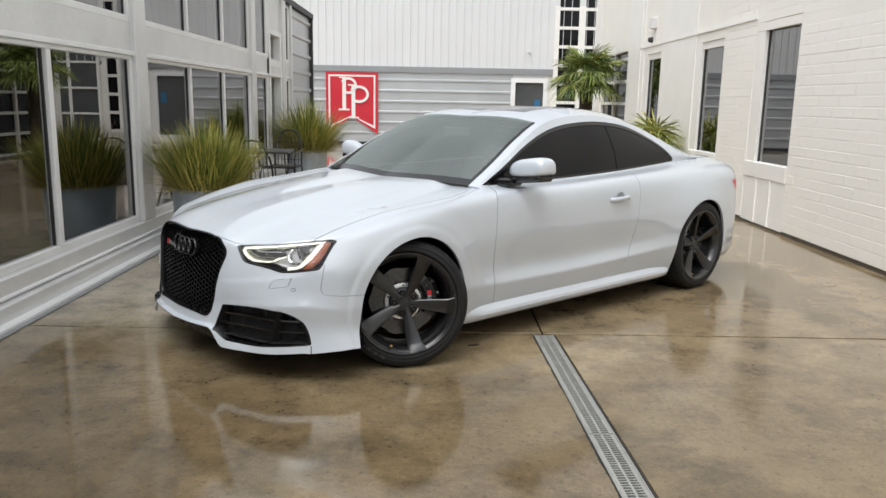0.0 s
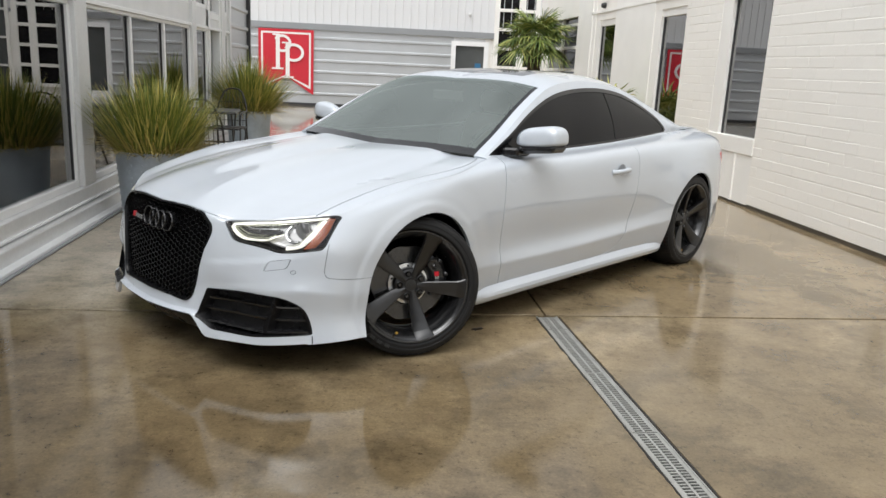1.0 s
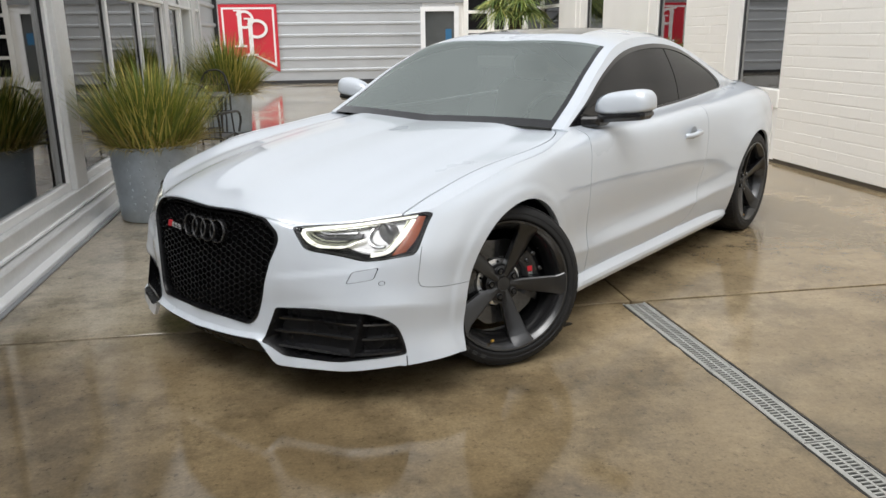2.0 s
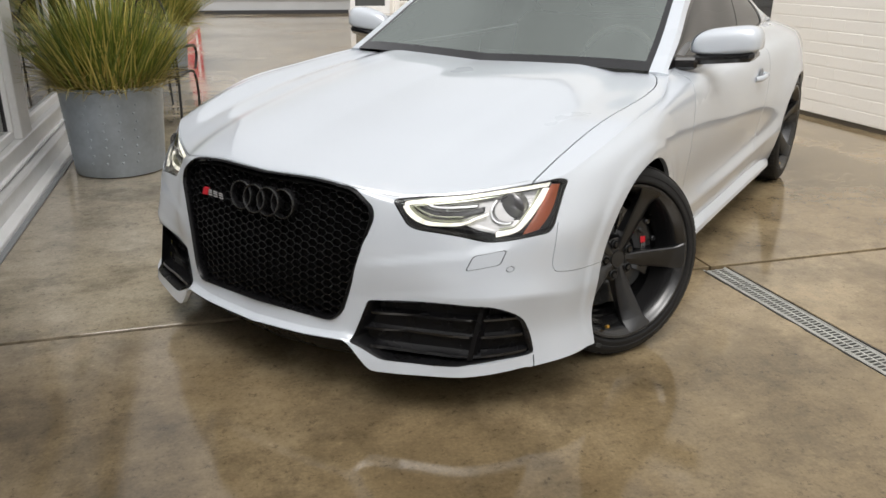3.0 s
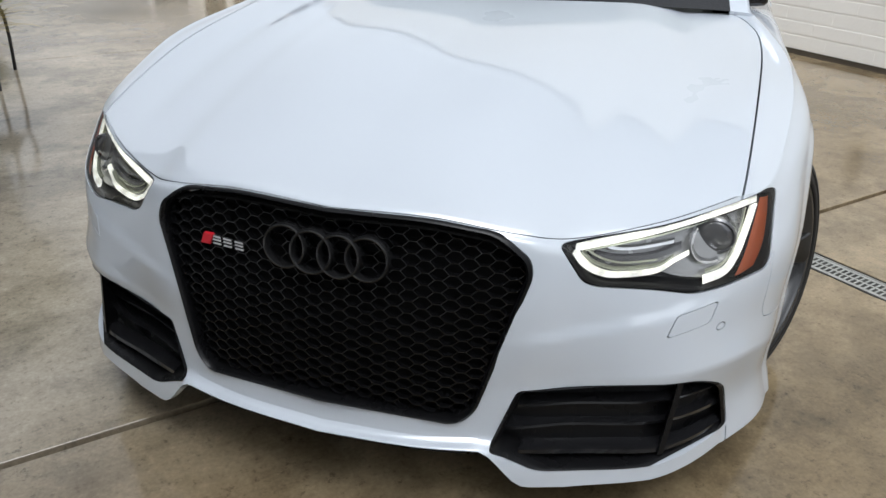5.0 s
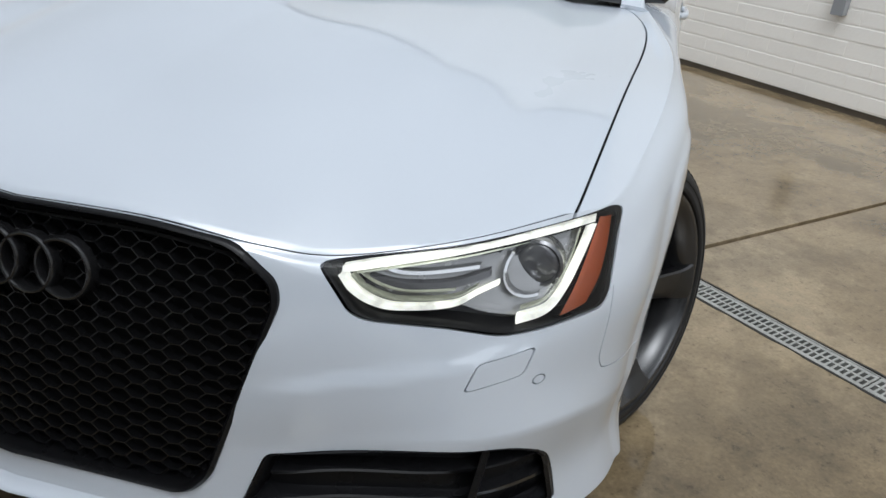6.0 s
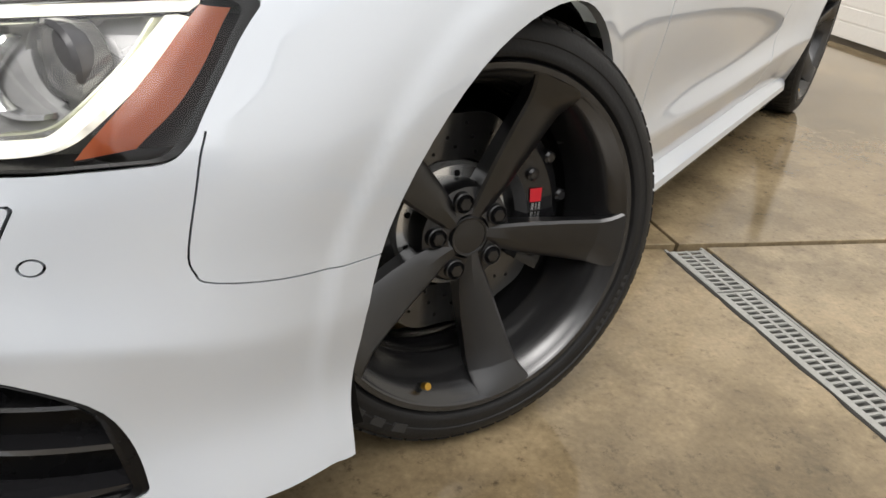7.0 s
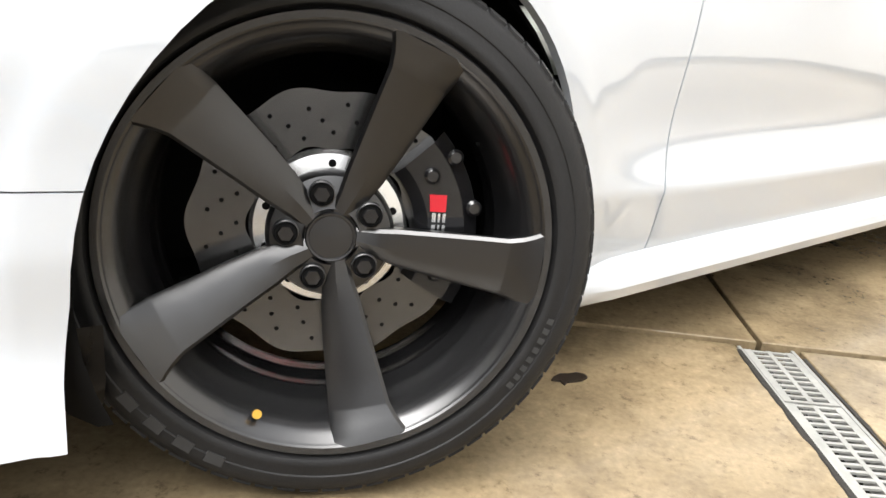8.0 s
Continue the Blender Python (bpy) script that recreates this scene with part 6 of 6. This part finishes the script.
    for p, q in zip(sec[:-1], sec[1:]):
        for k in range(6):
            bm.faces.new((p[k], p[(k + 1) % 6], q[(k + 1) % 6], q[k]))
    bm.faces.new(sec[0])
    bm.faces.new(sec[-1])
    bmesh.ops.recalc_face_normals(bm, faces=bm.faces[:])
    for t, r in ((32, 0.150), (-20, 0.15), (12, 0.19), (34, 0.188)):
        c = Matrix.Translation((-0.030, r * math.cos(math.radians(t)), r * math.sin(math.radians(t))))
        b2 = lathe(bmesh.new(), [(0.011, -0.01), (0.011, 0.006), (0.007, 0.009), (0.0, 0.009)], 12, "x")
        part("caliper_bolt", b2, M["gloss_black"], w, loc=c, smooth=30)
    part("brake_caliper", bm, M["gloss_black"], w, "gloss black brake caliper", smooth=30)
    bm = bmesh.new()
    prism(bm, [(0.128, 0.0325), (0.149, 0.0325), (0.149, 0.055), (0.126, 0.055)], lambda a_, b_, d: (-0.0278 + d, a_, b_), 0.0012)
    part("caliper_badge", bm, M["red_badge"], w, "red caliper badge block")
    for z0 in (0.0185, 0.0030):
        bm = bmesh.new()
        for y0, y1, za, zb2 in ((0.131, 0.136, z0, z0 + 0.012), (0.139, 0.142, z0, z0 + 0.012), (0.145, 0.149, z0, z0 + 0.012)):
            prism(bm, [(y0, za), (y1, za), (y1, zb2), (y0, zb2)], lambda a_, b_, d: (-0.0278 + d, a_, b_), 0.0012)
        part("caliper_bars", bm, M["bright"], w, "pale bars on the caliper")
    return w


M["rubber_mark"] = mat("worn_rubber_mark", (0.024, 0.024, 0.024), 0.62, 0, 0.3, 40, 200, Specular_IOR_Level=0.4)
M["bell"] = mat("bright_aluminium", (0.80, 0.80, 0.79), 0.20, 0.85, 0.1, 30, 120)
STEER, CAMBER, HUBX, HUBZ = -28.0, 6.0, 0.871, 0.356
SPIN = math.radians(68.3)
wheel(pose(HUBX, 0.0, HUBZ, 0, -CAMBER, STEER), SPIN, 1)
wheel(pose(HUBX + 0.004, 2.856, HUBZ), SPIN + 0.5, 1)
wheel(pose(-HUBX, 0.0, HUBZ, 0, 0, STEER), SPIN, -1)
wheel(pose(-HUBX - 0.004, 2.856, HUBZ), SPIN, -1)
MAPPED[0] = True
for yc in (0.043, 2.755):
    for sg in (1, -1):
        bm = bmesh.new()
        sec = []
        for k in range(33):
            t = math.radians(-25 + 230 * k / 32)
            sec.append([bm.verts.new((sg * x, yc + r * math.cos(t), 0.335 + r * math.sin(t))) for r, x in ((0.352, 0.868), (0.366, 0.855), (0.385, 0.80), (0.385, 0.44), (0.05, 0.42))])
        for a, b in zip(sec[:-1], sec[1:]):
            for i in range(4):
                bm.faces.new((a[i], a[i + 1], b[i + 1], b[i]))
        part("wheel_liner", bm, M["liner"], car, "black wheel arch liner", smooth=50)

MAPPED[0] = False

# ---- sign on the far wall: a red swallow-tailed panel with pale strokes ----
sign = thing("wall_sign", "red swallow-tailed sign with a white border and emblem", "sign", Matrix.Translation((-0.053, 0, -0.145)) @ Matrix.Diagonal((1.058, 1, 1.062, 1)))
SX0, SX1, SZ0, SZ1 = -2.59, -1.07, 0.455, 2.225


def tail(i):
    mx = (SX0 + SX1) / 2
    return [(SX0 + i, SZ1 - i), (SX1 - i, SZ1 - i), (SX1 - i, SZ0 + i * 2.0), (mx, SZ0 + 0.49 + i * 0.35), (SX0 + i, SZ0 + i * 2.0)]


def on_wall(d0):
    return lambda a, b, d: (a, YF - d0 - d, b)


part("panel", prism(bmesh.new(), tail(0.0), on_wall(0.045), 0.03), M["red_sign"], sign)
part("border", prism(bmesh.new(), tail(0.075), on_wall(0.0755), 0.004), M["white_sign"], sign)
part("field", prism(bmesh.new(), tail(0.125), on_wall(0.080), 0.003), M["red_sign"], sign)


def stroke(name, polys):
    bm = bmesh.new()
    for p in polys:
        prism(bm, p, on_wall(0.0835), 0.008 + 0.004 * stroke.count)
    stroke.count += 1
    part(name, bm, M["white_sign"], sign, "white raised emblem stroke")


stroke.count = 0


def bar(x0, x1, z0, z1):
    return [(x0, z0), (x1, z0), (x1, z1), (x0, z1)]


def bow(cx, cz, rx, rz, w, a0, a1, n=18):
    outer = [(cx + rx * math.cos(t), cz + rz * math.sin(t)) for t in np.linspace(a0, a1, n)]
    inner_ = [(cx + (rx - w) * math.cos(t), cz + (rz - w) * math.sin(t)) for t in np.linspace(a1, a0, n)]
    return outer + inner_


stroke("upright_bar", [bar(-2.11, -2.00, 1.18, 2.05)])
stroke("foot_bar", [bar(-2.22, -1.90, 1.13, 1.18)])
stroke("head_bar", [bar(-2.20, -2.00, 2.05, 2.09)])
stroke("bow", [bow(-1.93, 1.84, 0.25, 0.24, 0.07, radians(-140), radians(150))])
stroke("upright_bar", [bar(-1.84, -1.73, 0.95, 1.84)])
stroke("foot_bar", [bar(-1.95, -1.62, 0.905, 0.95)])
stroke("head_bar", [bar(-1.94, -1.73, 1.84, 1.88)])
stroke("bow", [bow(-1.62, 1.60, 0.29, 0.25, 0.075, radians(-140), radians(150))])


# ---- planters with ornamental grass ----
def planter(x, y, r0, r1, h, seed, rivets=True):
    p = thing("planter", "round galvanised zinc planter with rows of rivets", "planter", Matrix.Translation((x, y, 0)), group="zinc planters")
    bm = lathe(bmesh.new(), [(r0 * 0.9, 0.0), (r0, 0.008), (r0 + 0.004, 0.03), (r1, h - 0.02), (r1 + 0.008, h - 0.012), (r1 + 0.008, h), (r1 - 0.004, h), (r1 - 0.008, h - 0.08)], 64, "z")
    part("drum", bm, M["zinc"], p, smooth=40)
    bm = lathe(bmesh.new(), [(0.0, h - 0.05), (r1 - 0.006, h - 0.055)], 32, "z")
    part("soil", bm, M["soil"], p)
    if rivets:
        me = bpy.data.meshes.new("rivet")
        b2 = bmesh.new()
        lathe(b2, [(0.0085, 0.0), (0.008, 0.004), (0.004, 0.0068), (0.0, 0.007)], 8, "x")
        b2.to_mesh(me)
        b2.free()
        me.materials.append(M["zinc"])
        rnd = random.Random(seed)
        for a0 in (-2.05, -1.72, -1.40, -1.08, 0.6, 2.2, -2.8):
            for k in range(8):
                z = 0.10 + k * 0.052
                a = a0 + 0.05 * (k % 2) + rnd.uniform(-0.015, 0.015)
                r = r0 + (r1 - r0) * z / h
                o = new("rivet", me)
                o.parent = p
                o.matrix_basis = Matrix.Translation((r * math.cos(a), r * math.sin(a), z)) @ Matrix.Rotation(a, 4, "Z")
    return p


def blade(bm, root, heading, lean, length, width, droop, seg=6):
    """A narrow arching leaf, folded along its middle."""
    h = Vector((math.cos(heading), math.sin(heading), 0))
    s = Vector((-h.y, h.x, 0))
    rows = []
    p, ang = Vector(root), lean
    for k in range(seg + 1):
        t = k / seg
        w = width * (1 - t**1.6) * (0.7 + 0.3 * min(1, t * 4)) + 0.0006
        rows.append([bm.verts.new(p - s * w), bm.verts.new(p + Vector((0, 0, -w * 0.5))), bm.verts.new(p + s * w)])
        d = h * math.sin(ang) + Vector((0, 0, 1)) * math.cos(ang)
        p = p + d * (length / seg)
        ang += droop / seg * (0.4 + 1.2 * t)
    for a, b in zip(rows[:-1], rows[1:]):
        bm.faces.new((a[0], a[1], b[1], b[0]))
        bm.faces.new((a[1], a[2], b[2], b[1]))


def grass(x, y, z, r, n, seed, reach, spread=1.0):
    g = thing("ornamental_grass", "dense clump of green and straw-yellow grass in a planter", "grass", Matrix.Translation((x, y, z)), group="grass clumps")
    rnd = random.Random(seed)
    bm = bmesh.new()
    for k in range(n):
        a, q = rnd.uniform(0, 2 * math.pi), math.sqrt(rnd.random()) * r
        lean = spread * min(1.25, (q / r) ** 1.6 * 0.72 + rnd.uniform(-0.12, 0.22))
        blade(bm, (q * math.cos(a), q * math.sin(a), 0), a + rnd.uniform(-0.6, 0.6), lean, reach * rnd.uniform(0.55, 1.0) * (1.0 - 0.18 * q / r), rnd.uniform(0.0042, 0.0084), spread * rnd.uniform(0.10, 0.75))
    part("blades", bm, M["grass"], g)
    bm = bmesh.new()
    for k in range(n // 2):
        a = rnd.uniform(0, 2 * math.pi)
        q = r * rnd.uniform(0.7, 1.0)
        blade(bm, (q * math.cos(a), q * math.sin(a), 0.0), a + rnd.uniform(-0.9, 0.9), spread * rnd.uniform(0.45, 1.35), spread * reach * rnd.uniform(0.25, 0.66), rnd.uniform(0.0032, 0.0056), rnd.uniform(0.6, 1.9))
    part("dry_blades", bm, M["straw"], g, "dry straw-coloured outer blades")
    return g


M["straw"] = leaf_mat("straw_grass", (0.17, 0.15, 0.035), (0.36, 0.29, 0.07), (0.55, 0.43, 0.16))
planter(-1.44, 2.50, 0.275, 0.315, 0.565, 3)
grass(-1.44, 2.50, 0.51, 0.28, 1500, 11, 0.77, 0.80)
planter(-1.46, 8.05, 0.295, 0.335, 0.565, 5, False)
grass(-1.46, 8.05, 0.51, 0.30, 1400, 12, 1.02)


# ---- bistro table and chairs ----
def bistro_table(x, y, turn):
    t = thing("bistro_table", "small black folding bistro table beside the planters", "table", pose(x, y, 0, 0, 0, turn))
    part("tabletop", boxed(-0.31, 0.31, -0.31, 0.31, 0.715, 0.735, bevel=0.006), M["black_iron"], t)
    part("rim", tube(bmesh.new(), [(-0.31, -0.31, 0.715), (0.31, -0.31, 0.715), (0.31, 0.31, 0.715), (-0.31, 0.31, 0.715)], 0.010, 8, True), M["black_iron"], t)
    for sx in (-0.26, 0.26):
        for a, b in ((-0.27, 0.27), (0.27, -0.27)):
            part("leg", tube(bmesh.new(), [(sx, a, 0.0), (sx * 0.97, 0, 0.36), (sx, b, 0.71)], 0.010, 8), M["black_iron"], t)
    part("stretcher", tube(bmesh.new(), [(-0.26, 0.0, 0.36), (0.26, 0.0, 0.36)], 0.008, 8), M["black_iron"], t)
    return t


def bistro_chair(x, y, turn):
    c = thing("bistro_chair", "black wrought-iron garden chair with looped flat arms", "chair", pose(x, y, 0, 0, 0, turn), group="bistro chairs")
    bm = bmesh.new()
    box(bm, -0.21, 0.21, -0.21, 0.21, 0.43, 0.436)
    part("seat", bm, M["black_iron"], c)
    part("seat_rim", tube(bmesh.new(), [(-0.21, -0.21, 0.435), (0.21, -0.21, 0.435), (0.21, 0.21, 0.435), (-0.21, 0.21, 0.435)], 0.011, 8, True), M["black_iron"], c)
    for sx in (-1, 1):
        part("front_leg", tube(bmesh.new(), smooth3([(sx * 0.24, -0.26, 0.0), (sx * 0.25, -0.25, 0.25), (sx * 0.24, -0.20, 0.42), (sx * 0.19, -0.14, 0.435)]), 0.011, 8), M["black_iron"], c)
        part("back_leg", tube(bmesh.new(), smooth3([(sx * 0.21, 0.30, 0.0), (sx * 0.20, 0.22, 0.43), (sx * 0.19, 0.25, 0.70), (sx * 0.13, 0.30, 0.88)]), 0.011, 8), M["black_iron"], c)
        part("armrest", tube(bmesh.new(), smooth3([(sx * 0.20, 0.24, 0.66), (sx * 0.25, 0.05, 0.66), (sx * 0.26, -0.20, 0.64), (sx * 0.26, -0.27, 0.56), (sx * 0.25, -0.22, 0.45)]), 0.012, 8), M["black_iron"], c)
    part("back_hoop", tube(bmesh.new(), smooth3([(-0.13, 0.30, 0.88), (-0.06, 0.31, 0.93), (0.06, 0.31, 0.93), (0.13, 0.30, 0.88)]), 0.011, 8), M["black_iron"], c)
    for k in range(7):
        xx = -0.15 + 0.05 * k
        part("back_rod", tube(bmesh.new(), [(xx, 0.22, 0.45), (xx, 0.25, 0.70), (xx * 0.8, 0.305, 0.91)], 0.004, 6), M["black_iron"], c)
    for k in range(3):
        zz = 0.52 + 0.12 * k
        part("back_rail", tube(bmesh.new(), [(-0.19, 0.225 + 0.12 * (zz - 0.45), zz), (0.19, 0.225 + 0.12 * (zz - 0.45), zz)], 0.004, 6), M["black_iron"], c)
    return c


def smooth3(pts, n=6):
    return [Vector(p) for p in spline(np.arange(len(pts)), pts, np.linspace(0, len(pts) - 1, (len(pts) - 1) * n + 1))]


bistro_table(-1.50, 5.25, 4)
bistro_chair(-1.24, 3.92, 170)
bistro_chair(-1.50, 6.30, -8)


# ---- palm and small fan plant by the white wall ----
def fan_leaf(bm, base, heading, lift, stalk, size, n, rnd):
    """Stalk and a fan of narrow pleated leaflets with drooping tips."""
    h = Vector((math.cos(heading), math.sin(heading), 0))
    d = (h * math.cos(lift) + Vector((0, 0, 1)) * math.sin(lift)).normalized()
    side_v = Vector((-h.y, h.x, 0))
    up_v = d.cross(side_v) * -1
    tip = Vector(base) + d * stalk
    tube(bm, [base, Vector(base) + d * stalk * 0.5 + Vector((0, 0, 0.02)), tip], 0.007, 4)
    for k in range(n):
        a = (k / (n - 1) - 0.5) * math.radians(250)
        ld = (d * math.cos(a) + side_v * math.sin(a)).normalized()
        wd = (side_v * math.cos(a) - d * math.sin(a)).normalized()
        ln = size * (0.72 + 0.28 * math.cos(a * 0.6)) * rnd.uniform(0.85, 1.05)
        rows = []
        for t, w in ((0.0, 0.005), (0.35, 0.015), (0.7, 0.011), (1.0, 0.001)):
            p = tip + ld * ln * t + up_v * (0.02 * t) + Vector((0, 0, -0.36 * ln * t**2.2 * rnd.uniform(0.6, 1.4)))
            rows.append([bm.verts.new(p - wd * w), bm.verts.new(p - up_v * w * 0.5), bm.verts.new(p + wd * w)])
        for p, q in zip(rows[:-1], rows[1:]):
            bm.faces.new((p[0], p[1], q[1], q[0]))
            bm.faces.new((p[1], p[2], q[2], q[1]))


def palm(x, y, h, n, size, stalk, trunk_r, label, seed, leaves="palm", leaflets=22, name="fan_palm"):
    p = thing(name, label, "palm", Matrix.Translation((x, y, 0)))
    rnd = random.Random(seed)
    bm = bmesh.new()
    prof = [(trunk_r * 0.85, 0.0)]
    k = 0
    while k * 0.045 < h:
        z = k * 0.045
        prof += [(trunk_r * (0.86 + 0.10 * z / h), z), (trunk_r * (1.0 + 0.12 * z / h), z + 0.03)]
        k += 1
    prof.append((0.0, h + 0.03))
    lathe(bm, prof, 14, "z")
    for v in bm.verts:
        v.co.x += rnd.uniform(-0.012, 0.012)
        v.co.y += rnd.uniform(-0.012, 0.012)
    part("trunk", bm, M["bark"], p, "shaggy dark fibrous trunk")
    bm = bmesh.new()
    for k in range(n):
        heading = k * 2.399963 + rnd.uniform(-0.2, 0.2)
        lift = rnd.uniform(-0.60, 1.20)
        fan_leaf(bm, Vector((0, 0, h)), heading, lift, stalk * rnd.uniform(0.7, 1.1), size * rnd.uniform(0.8, 1.05), leaflets, rnd)
    part("crown", bm, M[leaves], p, "green fan leaves")
    return p


palm(3.84, 12.0, 2.02, 44, 0.60, 0.44, 0.14, "fan palm with a shaggy trunk against the white wall", 4)
palm(4.10, 7.45, 0.84, 22, 0.56, 0.20, 0.06, "low yellow-green fan palm beside the white wall", 9, "fan_leaf", 13)

# ---- small litter on the floor ----
leaf = thing("wet_leaf", "small dark dead leaf lying on the wet concrete", "leaf", pose(0.908, -0.315, 0.0005, 0, 0, 20))
rl = random.Random(5)
bm = bmesh.new()
pts = [(0.034 * (1 + 0.35 * rl.uniform(-1, 1)) * math.cos(a), 0.017 * (1 + 0.5 * rl.uniform(-1, 1)) * math.sin(a)) for a in np.linspace(0, 2 * math.pi, 15)[:-1]]
prism(bm, pts, lambda a, b, d: (a, b, d), 0.004)
part("leaf_blade", bm, mat("dead_leaf", (0.02, 0.013, 0.008), 0.5), leaf)


# ---- painted bricks of the right wall ----
def brick_mesh(w, h, d=0.010, b=0.007):
    """A brick face with softened edges; y along, z up, its front at x = 0."""
    bm = bmesh.new()
    a = [bm.verts.new(p) for p in ((0, b / 4, b), (0, w - b / 4, b), (0, w - b / 4, h - b), (0, b / 4, h - b))]
    c = [bm.verts.new(p) for p in ((d, 0, 0), (d, w, 0), (d, w, h), (d, 0, h))]
    bm.faces.new(a[::-1])
    for i in range(4):
        j = (i + 1) % 4
        bm.faces.new((a[i], a[j], c[j], c[i]))
    bmesh.ops.recalc_face_normals(bm, faces=bm.faces[:])
    return bm


BL, BH, BJ, BV = 0.40, 0.1020, 0.0020, 0.0010


def bricks(y0, y1, z0, z1, single):
    """Courses between y0 and y1, cut at the ends."""
    rnd = random.Random(int(y0 * 100) + 7)
    cells = []
    z, row = z0, 0
    while z + BH < z1 + 0.02:
        y = y0 - (row % 2) * BL / 2 - rnd.uniform(0, 0.12)
        while y < y1 - 0.01:
            a, b = max(y, y0), min(y + BL, y1)
            if b - a > 0.03:
                cells.append((a, b, z, rnd.choice((0, 0.0004, 0.0008, 0.0012, 0.0016, -0.0004, -0.0008))))
            y += BL + BV
        z += BH + BJ
        row += 1
    if single:
        shared = {}
        for a, b, zz, dx in cells:
            key = round(b - a, 3)
            if key not in shared:
                me = bpy.data.meshes.new("brick")
                bm = brick_mesh(b - a, BH)
                bm.to_mesh(me)
                bm.free()
                me.materials.append(M["white_block"])
                shared[key] = me
            o = new("brick", shared[key])
            o.parent = right
            o.matrix_basis = Matrix.Translation((XR + dx, a, zz))
    else:
        vs_, fs = [], []
        for a, b, zz, dx in cells:
            k = len(vs_)
            e = 0.007
            x, d = XR + dx, XR + 0.012
            vs_ += [(x, a + e / 4, zz + e), (x, b - e / 4, zz + e), (x, b - e / 4, zz + BH - e), (x, a + e / 4, zz + BH - e), (d, a, zz), (d, b, zz), (d, b, zz + BH), (d, a, zz + BH)]
            fs += [(k + 3, k + 2, k + 1, k), (k, k + 1, k + 5, k + 4), (k + 1, k + 2, k + 6, k + 5), (k + 2, k + 3, k + 7, k + 6), (k + 3, k, k + 4, k + 7)]
        me = bpy.data.meshes.new("brickwork")
        me.from_pydata(vs_, [], fs)
        me.materials.append(M["white_block"])
        o = new("brickwork", me)
        o.parent = right
        tagged(o, "white painted bricks", kind="stuff")


bricks(0.60, bays[0][0], 0.050, 2.30, True)
bricks(bays[0][1], bays[1][0], 0.050, TOP, False)
bricks(-6.0, 0.60, 0.050, TOP, False)
bricks(0.60, bays[0][0], 0.050 + 22 * (BH + BJ), TOP, False)
bricks(bays[0][0], bays[0][1], 2.26, TOP, False)
